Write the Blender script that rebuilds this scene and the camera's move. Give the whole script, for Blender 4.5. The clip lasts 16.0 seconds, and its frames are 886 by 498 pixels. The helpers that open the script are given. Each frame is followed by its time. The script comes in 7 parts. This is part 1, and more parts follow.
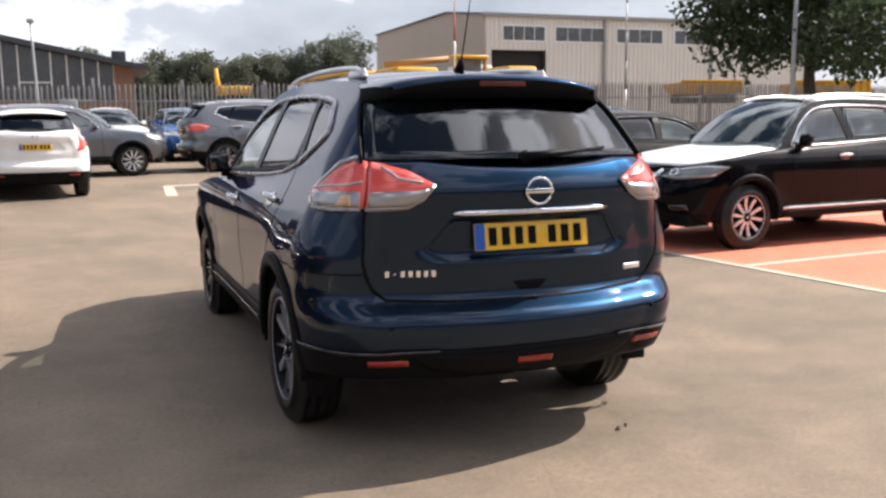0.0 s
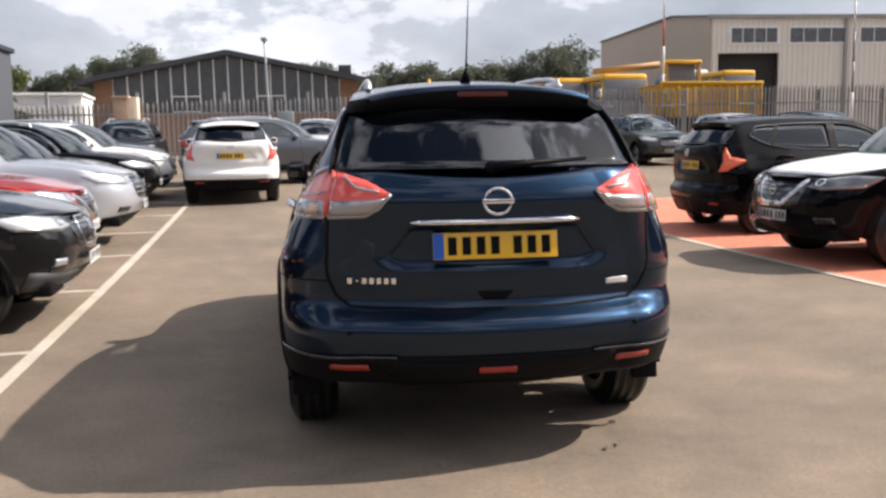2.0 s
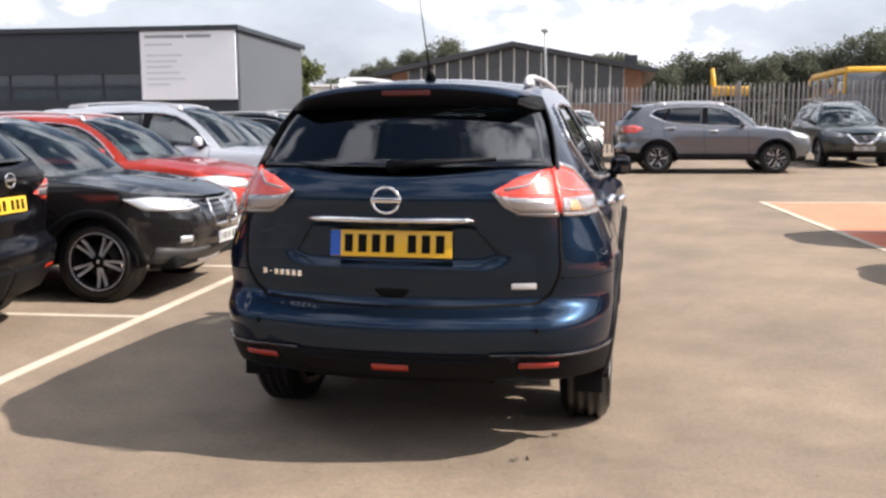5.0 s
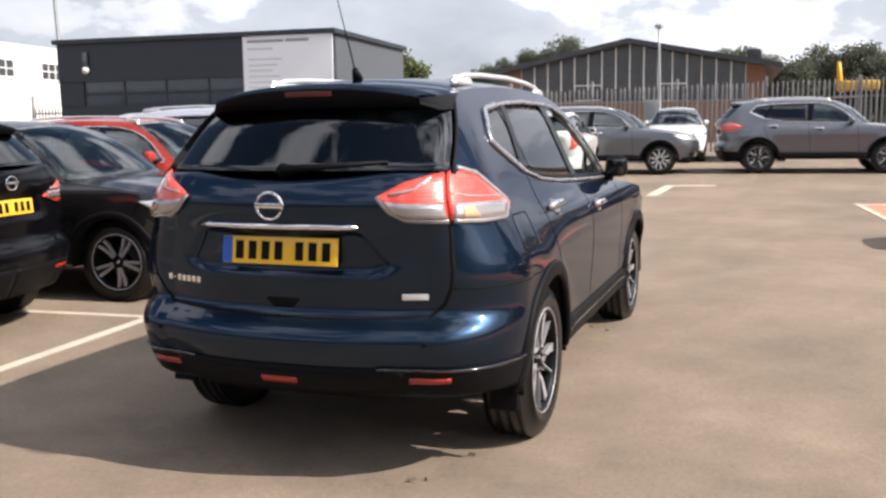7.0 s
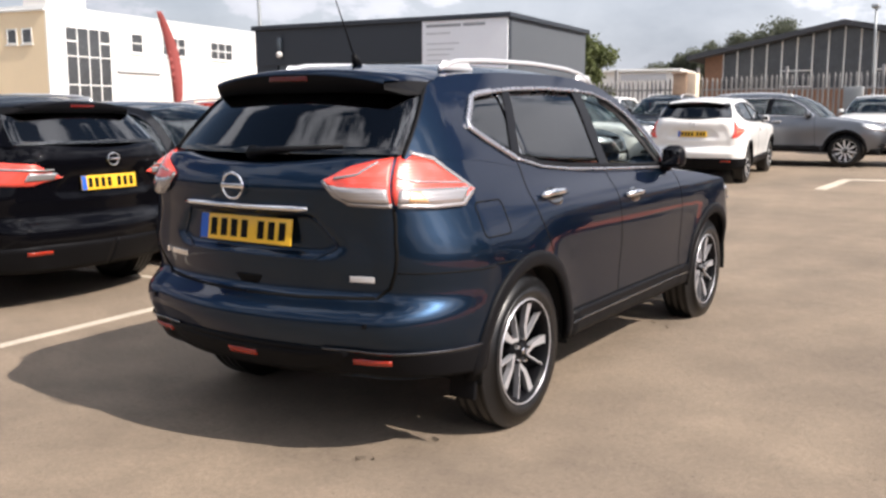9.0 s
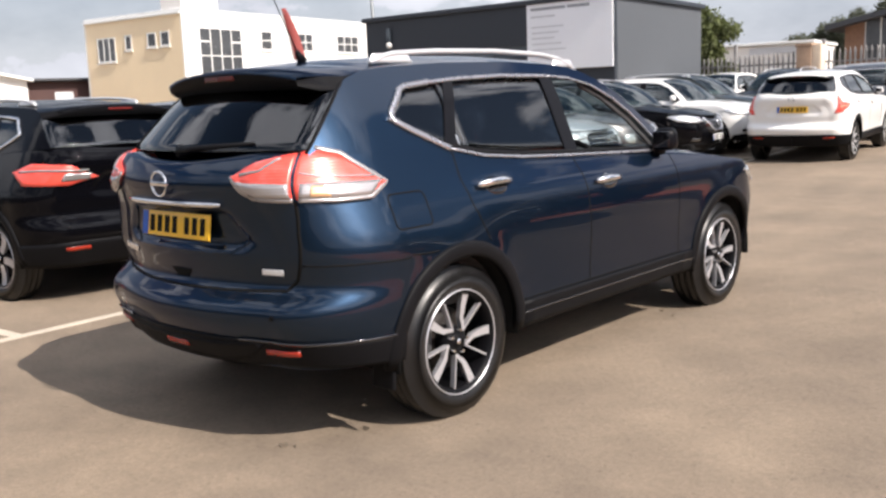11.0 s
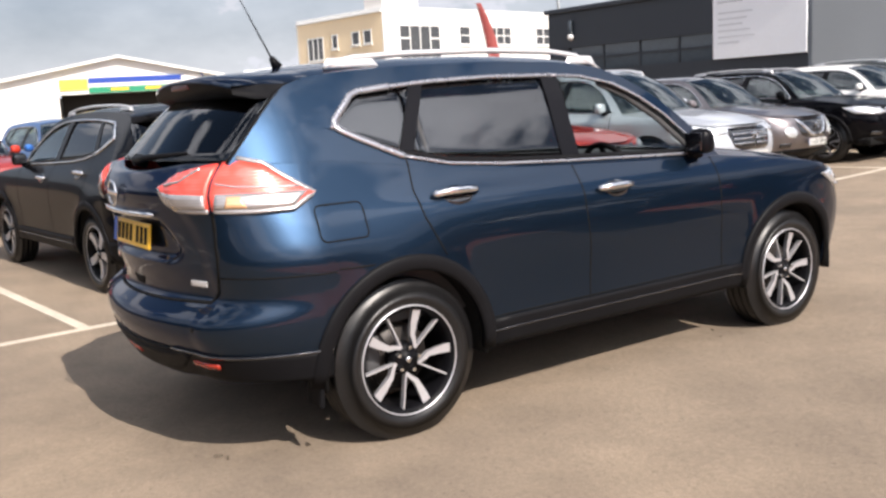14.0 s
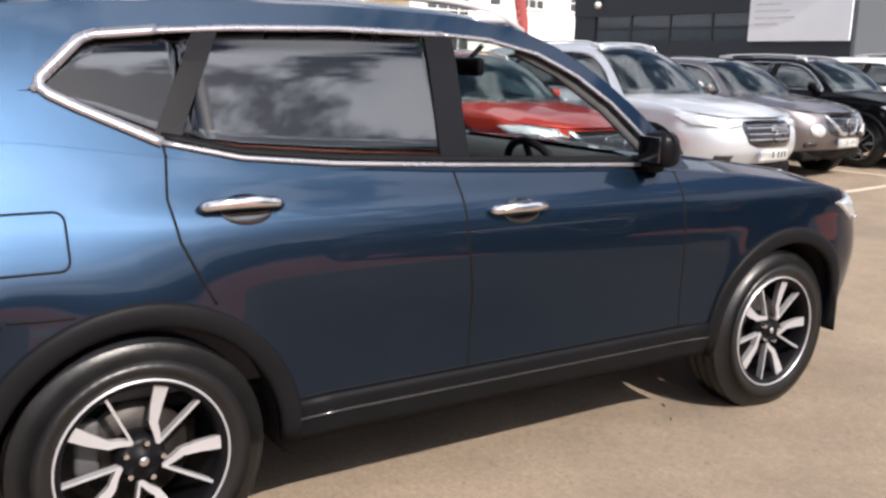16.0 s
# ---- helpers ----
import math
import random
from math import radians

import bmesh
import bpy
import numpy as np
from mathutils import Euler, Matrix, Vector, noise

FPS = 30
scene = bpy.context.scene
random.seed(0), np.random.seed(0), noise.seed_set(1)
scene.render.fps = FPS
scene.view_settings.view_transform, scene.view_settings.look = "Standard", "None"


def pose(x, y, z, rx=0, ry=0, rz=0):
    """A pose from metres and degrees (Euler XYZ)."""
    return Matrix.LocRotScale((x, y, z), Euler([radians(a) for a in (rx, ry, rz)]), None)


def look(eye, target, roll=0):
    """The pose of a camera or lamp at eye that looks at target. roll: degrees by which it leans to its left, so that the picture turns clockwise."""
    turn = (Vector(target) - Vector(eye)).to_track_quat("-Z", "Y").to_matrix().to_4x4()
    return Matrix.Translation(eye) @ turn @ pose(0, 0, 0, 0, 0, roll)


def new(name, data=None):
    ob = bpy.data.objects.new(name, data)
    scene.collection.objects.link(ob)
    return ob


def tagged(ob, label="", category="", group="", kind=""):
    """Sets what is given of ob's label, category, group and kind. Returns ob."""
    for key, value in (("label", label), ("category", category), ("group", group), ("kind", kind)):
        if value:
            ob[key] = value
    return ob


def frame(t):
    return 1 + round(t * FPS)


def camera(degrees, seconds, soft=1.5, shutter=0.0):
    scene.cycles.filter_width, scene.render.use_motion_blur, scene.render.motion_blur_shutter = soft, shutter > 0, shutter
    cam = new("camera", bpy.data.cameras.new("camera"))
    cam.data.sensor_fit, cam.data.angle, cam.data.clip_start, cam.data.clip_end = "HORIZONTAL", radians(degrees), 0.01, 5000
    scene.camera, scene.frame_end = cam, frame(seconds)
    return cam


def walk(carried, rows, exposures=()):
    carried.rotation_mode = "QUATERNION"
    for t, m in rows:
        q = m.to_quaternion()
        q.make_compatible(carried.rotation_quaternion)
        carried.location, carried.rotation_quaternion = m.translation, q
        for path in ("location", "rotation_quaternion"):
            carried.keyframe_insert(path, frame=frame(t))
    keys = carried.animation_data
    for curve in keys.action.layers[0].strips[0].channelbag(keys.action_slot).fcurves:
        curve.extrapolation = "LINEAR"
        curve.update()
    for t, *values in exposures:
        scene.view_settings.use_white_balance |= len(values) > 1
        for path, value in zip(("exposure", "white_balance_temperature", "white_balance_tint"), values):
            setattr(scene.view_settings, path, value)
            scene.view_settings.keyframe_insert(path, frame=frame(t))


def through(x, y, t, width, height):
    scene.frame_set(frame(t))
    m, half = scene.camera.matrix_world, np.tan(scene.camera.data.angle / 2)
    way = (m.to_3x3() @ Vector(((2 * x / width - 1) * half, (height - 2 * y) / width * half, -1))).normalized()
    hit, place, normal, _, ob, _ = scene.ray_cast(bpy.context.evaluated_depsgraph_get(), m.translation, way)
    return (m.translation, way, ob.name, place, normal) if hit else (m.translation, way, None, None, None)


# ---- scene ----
cam = camera(51.9, 16.0, 2.7)
PATH = [
    (0, (-1.717, -3.26, 1.397), (-0.99, -1.417, 1.126), -0.5),
    (0.5, (-1.496, -3.304, 1.374), (-0.874, -1.43, 1.055), 0.0),
    (1, (-1.217, -3.316, 1.397), (-0.71, -1.408, 1.082), 2.5),
    (1.5, (-0.91, -3.483, 1.388), (-0.562, -1.529, 1.145), -0.3),
    (2, (-0.678, -3.577, 1.395), (-0.431, -1.608, 1.147), -0.9),
    (2.5, (-0.414, -3.486, 1.394), (-0.261, -1.508, 1.14), 2.3),
    (3, (-0.108, -3.569, 1.384), (-0.069, -1.585, 1.131), 0.2),
    (3.5, (0.163, -3.618, 1.405), (0.068, -1.639, 1.129), -0.7),
    (4, (0.411, -3.49, 1.393), (0.215, -1.515, 1.143), 1.1),
    (4.5, (0.691, -3.492, 1.399), (0.387, -1.533, 1.136), -0.2),
    (5, (0.989, -3.531, 1.417), (0.578, -1.592, 1.154), -0.2),
    (7.5, (2.132, -2.997, 1.419), (1.312, -1.192, 1.155), -0.3),
    (8, (2.446, -2.969, 1.436), (1.473, -1.241, 1.177), -0.0),
    (8.5, (2.625, -2.863, 1.418), (1.611, -1.157, 1.172), -0.8),
    (9, (2.759, -2.649, 1.42), (1.685, -0.988, 1.127), 0.1),
    (11.5, (3.732, -2.005, 1.439), (2.334, -0.605, 1.146), -3.5),
    (12, (3.869, -1.887, 1.444), (2.387, -0.572, 1.166), -3.5),
    (12.5, (3.87, -1.668, 1.442), (2.35, -0.403, 1.145), -0.9),
    (13, (3.947, -1.485, 1.447), (2.409, -0.242, 1.151), -1.6),
    (13.5, (4.15, -1.285, 1.451), (2.56, -0.108, 1.157), -1.9),
    (14, (4.123, -1.073, 1.439), (2.498, 0.049, 1.123), -3.1),
    (14.5, (3.965, -0.729, 1.456), (2.385, 0.447, 1.108), 0.9),
    (15, (3.859, -0.315, 1.442), (2.252, 0.828, 1.108), 0.8),
    (15.5, (3.622, -0.003, 1.433), (1.97, 1.06, 1.056), 1.8),
    (16, (3.287, 0.357, 1.452), (1.646, 1.43, 1.054), 1.5),
]
EXPOSURES = [(0.0, 0.67), (1.0, 0.68), (2.1, 0.47), (3.2, 0.70), (5.0, 0.82), (8.0, 0.61), (13.0, 0.65), (16.0, 0.73)]
walk(cam, [(t, look(eye, target, roll)) for t, eye, target, roll in PATH], EXPOSURES)

# ---------------------------------------------------------------- daylight
world = bpy.data.worlds.new("sky")
scene.world = world
world.use_nodes = True
wt = world.node_tree
wt.nodes.clear()
SUN_EL, SUN_AZ = 43.0, 88.5  # degrees; the azimuth runs from +y towards +x


def wnode(kind, **kw):
    n = wt.nodes.new(kind)
    for k, v in kw.items():
        n.inputs[k].default_value = v
    return n


sky = wnode("ShaderNodeTexSky")
sky.sky_type, sky.sun_disc = "NISHITA", False
sky.sun_elevation, sky.sun_rotation = radians(SUN_EL), radians(SUN_AZ)
sky.air_density, sky.dust_density = 1.0, 1.6
bg_sky = wnode("ShaderNodeBackground", Strength=0.062)
bg_cloud = wnode("ShaderNodeBackground", Strength=1.0)
coord = wnode("ShaderNodeTexCoord")
sep = wnode("ShaderNodeSeparateXYZ")
mapping = wnode("ShaderNodeMapping")
mapping.inputs["Location"].default_value = (1.3, 4.2, 0.9)
mapping.inputs["Scale"].default_value = (1.0, 1.0, 2.0)
n1 = wnode("ShaderNodeTexNoise", Scale=3.2, Detail=9.0, Roughness=0.58)
n2 = wnode("ShaderNodeTexNoise", Scale=1.1, Detail=4.0, Roughness=0.5)
cover = wnode("ShaderNodeMapRange")
for k, v in (("From Min", 0.485), ("From Max", 0.55), ("To Min", 0.0), ("To Max", 1.0)):
    cover.inputs[k].default_value = v
tone = wnode("ShaderNodeValToRGB")
tone.color_ramp.elements[0].position, tone.color_ramp.elements[0].color = 0.37, (0.38, 0.40, 0.47, 1)
tone.color_ramp.elements[1].position, tone.color_ramp.elements[1].color = 0.59, (0.80, 0.81, 0.88, 1)
low_sky = wnode("ShaderNodeMapRange")
for k, v in (("From Min", 0.0), ("From Max", 0.40), ("To Min", 0.92), ("To Max", 0.0)):
    low_sky.inputs[k].default_value = v
mx = wnode("ShaderNodeMath")
mx.operation = "MAXIMUM"
mix = wnode("ShaderNodeMixShader")
wout = wnode("ShaderNodeOutputWorld")
L = wt.links.new
L(coord.outputs["Generated"], mapping.inputs["Vector"])
L(coord.outputs["Generated"], sep.inputs[0])
L(mapping.outputs[0], n1.inputs["Vector"])
L(mapping.outputs[0], n2.inputs["Vector"])
L(n1.outputs[0], cover.inputs[0])
blend = wnode("ShaderNodeMath")
blend.operation = "MULTIPLY_ADD"
blend.inputs[1].default_value, blend.inputs[2].default_value = 0.55, 0.0
L(n1.outputs[0], blend.inputs[0])
half = wnode("ShaderNodeMath")
half.operation = "MULTIPLY_ADD"
half.inputs[1].default_value = 0.45
L(n2.outputs[0], half.inputs[0])
L(blend.outputs[0], half.inputs[2])
L(half.outputs[0], tone.inputs[0])
L(sep.outputs["Z"], low_sky.inputs[0])
haze = wnode("ShaderNodeMapRange")
for k, v in (("From Min", 0.80), ("From Max", 1.0), ("To Min", 0.0), ("To Max", 0.2)):
    haze.inputs[k].default_value = v
L(cover.outputs[0], mx.inputs[0])
L(low_sky.outputs[0], mx.inputs[1])
L(sky.outputs[0], bg_sky.inputs[0])
L(tone.outputs[0], bg_cloud.inputs[0])
# clouds high overhead are sunlit and brighter than the hazy ones near the horizon
lift = wnode("ShaderNodeMapRange")
for k, v in (("From Min", 0.30), ("From Max", 0.65), ("To Min", 1.0), ("To Max", 1.35)):
    lift.inputs[k].default_value = v
L(sep.outputs["Z"], lift.inputs[0])
# haze and cloud round the sun are lit through and shine
sun_way = wnode("ShaderNodeVectorMath")
sun_way.operation = "DOT_PRODUCT"
sun_way.inputs[1].default_value = (math.sin(radians(SUN_AZ)) * math.cos(radians(SUN_EL)), math.cos(radians(SUN_AZ)) * math.cos(radians(SUN_EL)), math.sin(radians(SUN_EL)))
L(coord.outputs["Generated"], sun_way.inputs[0])
near_sun = wnode("ShaderNodeMapRange")
near_sun.interpolation_type = "SMOOTHSTEP"
for k, v in (("From Min", 0.70), ("From Max", 1.0), ("To Min", 0.0), ("To Max", 2.0)):
    near_sun.inputs[k].default_value = v
L(sun_way.outputs["Value"], near_sun.inputs[0])
shine = wnode("ShaderNodeMath")
shine.operation = "ADD"
L(lift.outputs[0], shine.inputs[0])
L(near_sun.outputs[0], shine.inputs[1])
away = wnode("ShaderNodeMapRange")
for k, v in (("From Min", -0.8), ("From Max", 0.0), ("To Min", 0.66), ("To Max", 1.0)):
    away.inputs[k].default_value = v
L(sun_way.outputs["Value"], away.inputs[0])
dim = wnode("ShaderNodeMath")
dim.operation = "MULTIPLY"
L(shine.outputs[0], dim.inputs[0])
L(away.outputs[0], dim.inputs[1])
L(dim.outputs[0], bg_cloud.inputs[1])
mx2 = wnode("ShaderNodeMath")
mx2.operation = "MAXIMUM"
L(sun_way.outputs["Value"], haze.inputs[0])
L(haze.outputs[0], mx2.inputs[0])
L(mx.outputs[0], mx2.inputs[1])
L(mx2.outputs[0], mix.inputs[0])
L(bg_sky.outputs[0], mix.inputs[1])
L(bg_cloud.outputs[0], mix.inputs[2])
L(mix.outputs[0], wout.inputs[0])

sun_data = bpy.data.lights.new("sun", "SUN")
sun_data.energy, sun_data.angle, sun_data.color = 5.0, radians(0.6), (1.0, 0.91, 0.83)
sun = new("sun", sun_data)
sun_dir = Vector((math.sin(radians(SUN_AZ)) * math.cos(radians(SUN_EL)), math.cos(radians(SUN_AZ)) * math.cos(radians(SUN_EL)), math.sin(radians(SUN_EL))))
sun.matrix_basis = look(sun_dir * 60, (0, 0, 0))


# ---------------------------------------------------------------- materials
def nodes_of(name):
    m = bpy.data.materials.new(name)
    m.use_nodes = True
    nt = m.node_tree
    return m, nt, nt.nodes["Principled BSDF"], nt.links.new


def noise_node(nt, scale, detail=5.0, rough=0.6, coords="Object"):
    tc = nt.nodes.new("ShaderNodeTexCoord")
    n = nt.nodes.new("ShaderNodeTexNoise")
    n.inputs["Scale"].default_value, n.inputs["Detail"].default_value, n.inputs["Roughness"].default_value = scale, detail, rough
    nt.links.new(tc.outputs[coords], n.inputs["Vector"])
    return n


def surface(name, rgb, rough=0.6, metal=0.0, vary=0.12, scale=3.0, fine=60.0, bump=0.0, coat=0.0, random_tint=0.0, rough_vary=0.1, spec=0.5):
    """A paint, plastic, metal or stone with variation at two scales."""
    m, nt, b, link = nodes_of(name)
    big, small = noise_node(nt, scale), noise_node(nt, fine, 3.0)
    add = nt.nodes.new("ShaderNodeMath")
    add.operation = "ADD"
    link(big.outputs[0], add.inputs[0])
    link(small.outputs[0], add.inputs[1])
    ramp = nt.nodes.new("ShaderNodeMapRange")
    for k, v in (("From Min", 0.6), ("From Max", 1.4), ("To Min", 1 - vary), ("To Max", 1 + vary)):
        ramp.inputs[k].default_value = v
    link(add.outputs[0], ramp.inputs[0])
    hsv = nt.nodes.new("ShaderNodeHueSaturation")
    hsv.inputs["Color"].default_value = (*rgb, 1)
    last = ramp.outputs[0]
    if random_tint:
        info = nt.nodes.new("ShaderNodeObjectInfo")
        rr = nt.nodes.new("ShaderNodeMapRange")
        rr.inputs["To Min"].default_value, rr.inputs["To Max"].default_value = 1 - random_tint, 1 + random_tint
        link(info.outputs["Random"], rr.inputs[0])
        mul = nt.nodes.new("ShaderNodeMath")
        mul.operation = "MULTIPLY"
        link(last, mul.inputs[0])
        link(rr.outputs[0], mul.inputs[1])
        last = mul.outputs[0]
    link(last, hsv.inputs["Value"])
    link(hsv.outputs[0], b.inputs["Base Color"])
    r2 = nt.nodes.new("ShaderNodeMapRange")
    r2.inputs["To Min"].default_value, r2.inputs["To Max"].default_value = max(0.0, rough - rough_vary), min(1.0, rough + rough_vary)
    link(big.outputs[0], r2.inputs[0])
    link(r2.outputs[0], b.inputs["Roughness"])
    b.inputs["Metallic"].default_value = metal
    b.inputs["Specular IOR Level"].default_value = spec
    if coat:
        b.inputs["Coat Weight"].default_value, b.inputs["Coat Roughness"].default_value = coat, 0.03
    if bump:
        bp = nt.nodes.new("ShaderNodeBump")
        bp.inputs["Strength"].default_value, bp.inputs["Distance"].default_value = bump, 0.01
        link(small.outputs[0], bp.inputs["Height"])
        link(bp.outputs[0], b.inputs["Normal"])
    return m


def car_paint(name, rgb, metal=0.55, rough=0.34, dust=0.04, coat=1.0, spec=0.15, coat_ior=1.40):
    m, nt, b, link = nodes_of(name)
    flake = noise_node(nt, 900.0, 2.0)
    film = noise_node(nt, 5.0, 6.0)
    mixc = nt.nodes.new("ShaderNodeMix")
    mixc.data_type = "RGBA"
    mixc.inputs["A"].default_value = (*rgb, 1)
    mixc.inputs["B"].default_value = (0.30, 0.27, 0.23, 1)
    rr = nt.nodes.new("ShaderNodeMapRange")
    for k, v in (("From Min", 0.35), ("From Max", 0.75), ("To Min", 0.0), ("To Max", dust)):
        rr.inputs[k].default_value = v
    link(film.outputs[0], rr.inputs[0])
    link(rr.outputs[0], mixc.inputs["Factor"])
    link(mixc.outputs["Result"], b.inputs["Base Color"])
    b.inputs["Metallic"].default_value, b.inputs["Roughness"].default_value = metal, rough
    b.inputs["Coat Weight"].default_value, b.inputs["Coat Roughness"].default_value, b.inputs["Coat IOR"].default_value = coat, 0.025, coat_ior
    b.inputs["Specular IOR Level"].default_value = spec
    b.inputs["Specular Tint"].default_value = (*[min(1.0, 8 * c) for c in rgb], 1)
    bp = nt.nodes.new("ShaderNodeBump")
    bp.inputs["Strength"].default_value, bp.inputs["Distance"].default_value = 0.05, 0.002
    link(flake.outputs[0], bp.inputs["Height"])
    link(bp.outputs[0], b.inputs["Normal"])
    return m


def glass(name, tint, r0=0.05):
    """A pane: tinted, with gloss that grows towards grazing angles."""
    m, nt, b, link = nodes_of(name)
    nt.nodes.remove(b)
    tr, gl = nt.nodes.new("ShaderNodeBsdfTransparent"), nt.nodes.new("ShaderNodeBsdfGlossy")
    tr.inputs[0].default_value, gl.inputs["Roughness"].default_value = (*tint, 1), 0.0
    lw = nt.nodes.new("ShaderNodeLayerWeight")
    lw.inputs["Blend"].default_value = 0.5
    pw, sc = nt.nodes.new("ShaderNodeMath"), nt.nodes.new("ShaderNodeMath")
    pw.operation, sc.operation = "POWER", "MULTIPLY_ADD"
    pw.inputs[1].default_value, sc.inputs[1].default_value, sc.inputs[2].default_value = 5.0, 1 - r0, r0
    mx = nt.nodes.new("ShaderNodeMixShader")
    link(lw.outputs["Facing"], pw.inputs[0])
    link(pw.outputs[0], sc.inputs[0])
    link(sc.outputs[0], mx.inputs[0])
    link(tr.outputs[0], mx.inputs[1])
    link(gl.outputs[0], mx.inputs[2])
    link(mx.outputs[0], nt.nodes["Material Output"].inputs[0])
    return m


def lens(name, rgb, rough=0.08, trans=0.35, coat=1.0):
    """Coloured lamp plastic over a ribbed reflector."""
    m, nt, b, link = nodes_of(name)
    b.inputs["Base Color"].default_value = (*rgb, 1)
    b.inputs["Roughness"].default_value = 0.25
    b.inputs["Coat Weight"].default_value, b.inputs["Coat Roughness"].default_value = coat, rough * 0.3
    b.inputs["Metallic"].default_value = trans
    wv = nt.nodes.new("ShaderNodeTexWave")
    tc = nt.nodes.new("ShaderNodeTexCoord")
    wv.bands_direction = "Z"
    wv.inputs["Scale"].default_value, wv.inputs["Distortion"].default_value = 26.0, 0.4
    link(tc.outputs["Object"], wv.inputs["Vector"])
    bp = nt.nodes.new("ShaderNodeBump")
    bp.inputs["Strength"].default_value, bp.inputs["Distance"].default_value = 0.18, 0.004
    link(wv.outputs[0], bp.inputs["Height"])
    link(bp.outputs[0], b.inputs["Normal"])
    return m


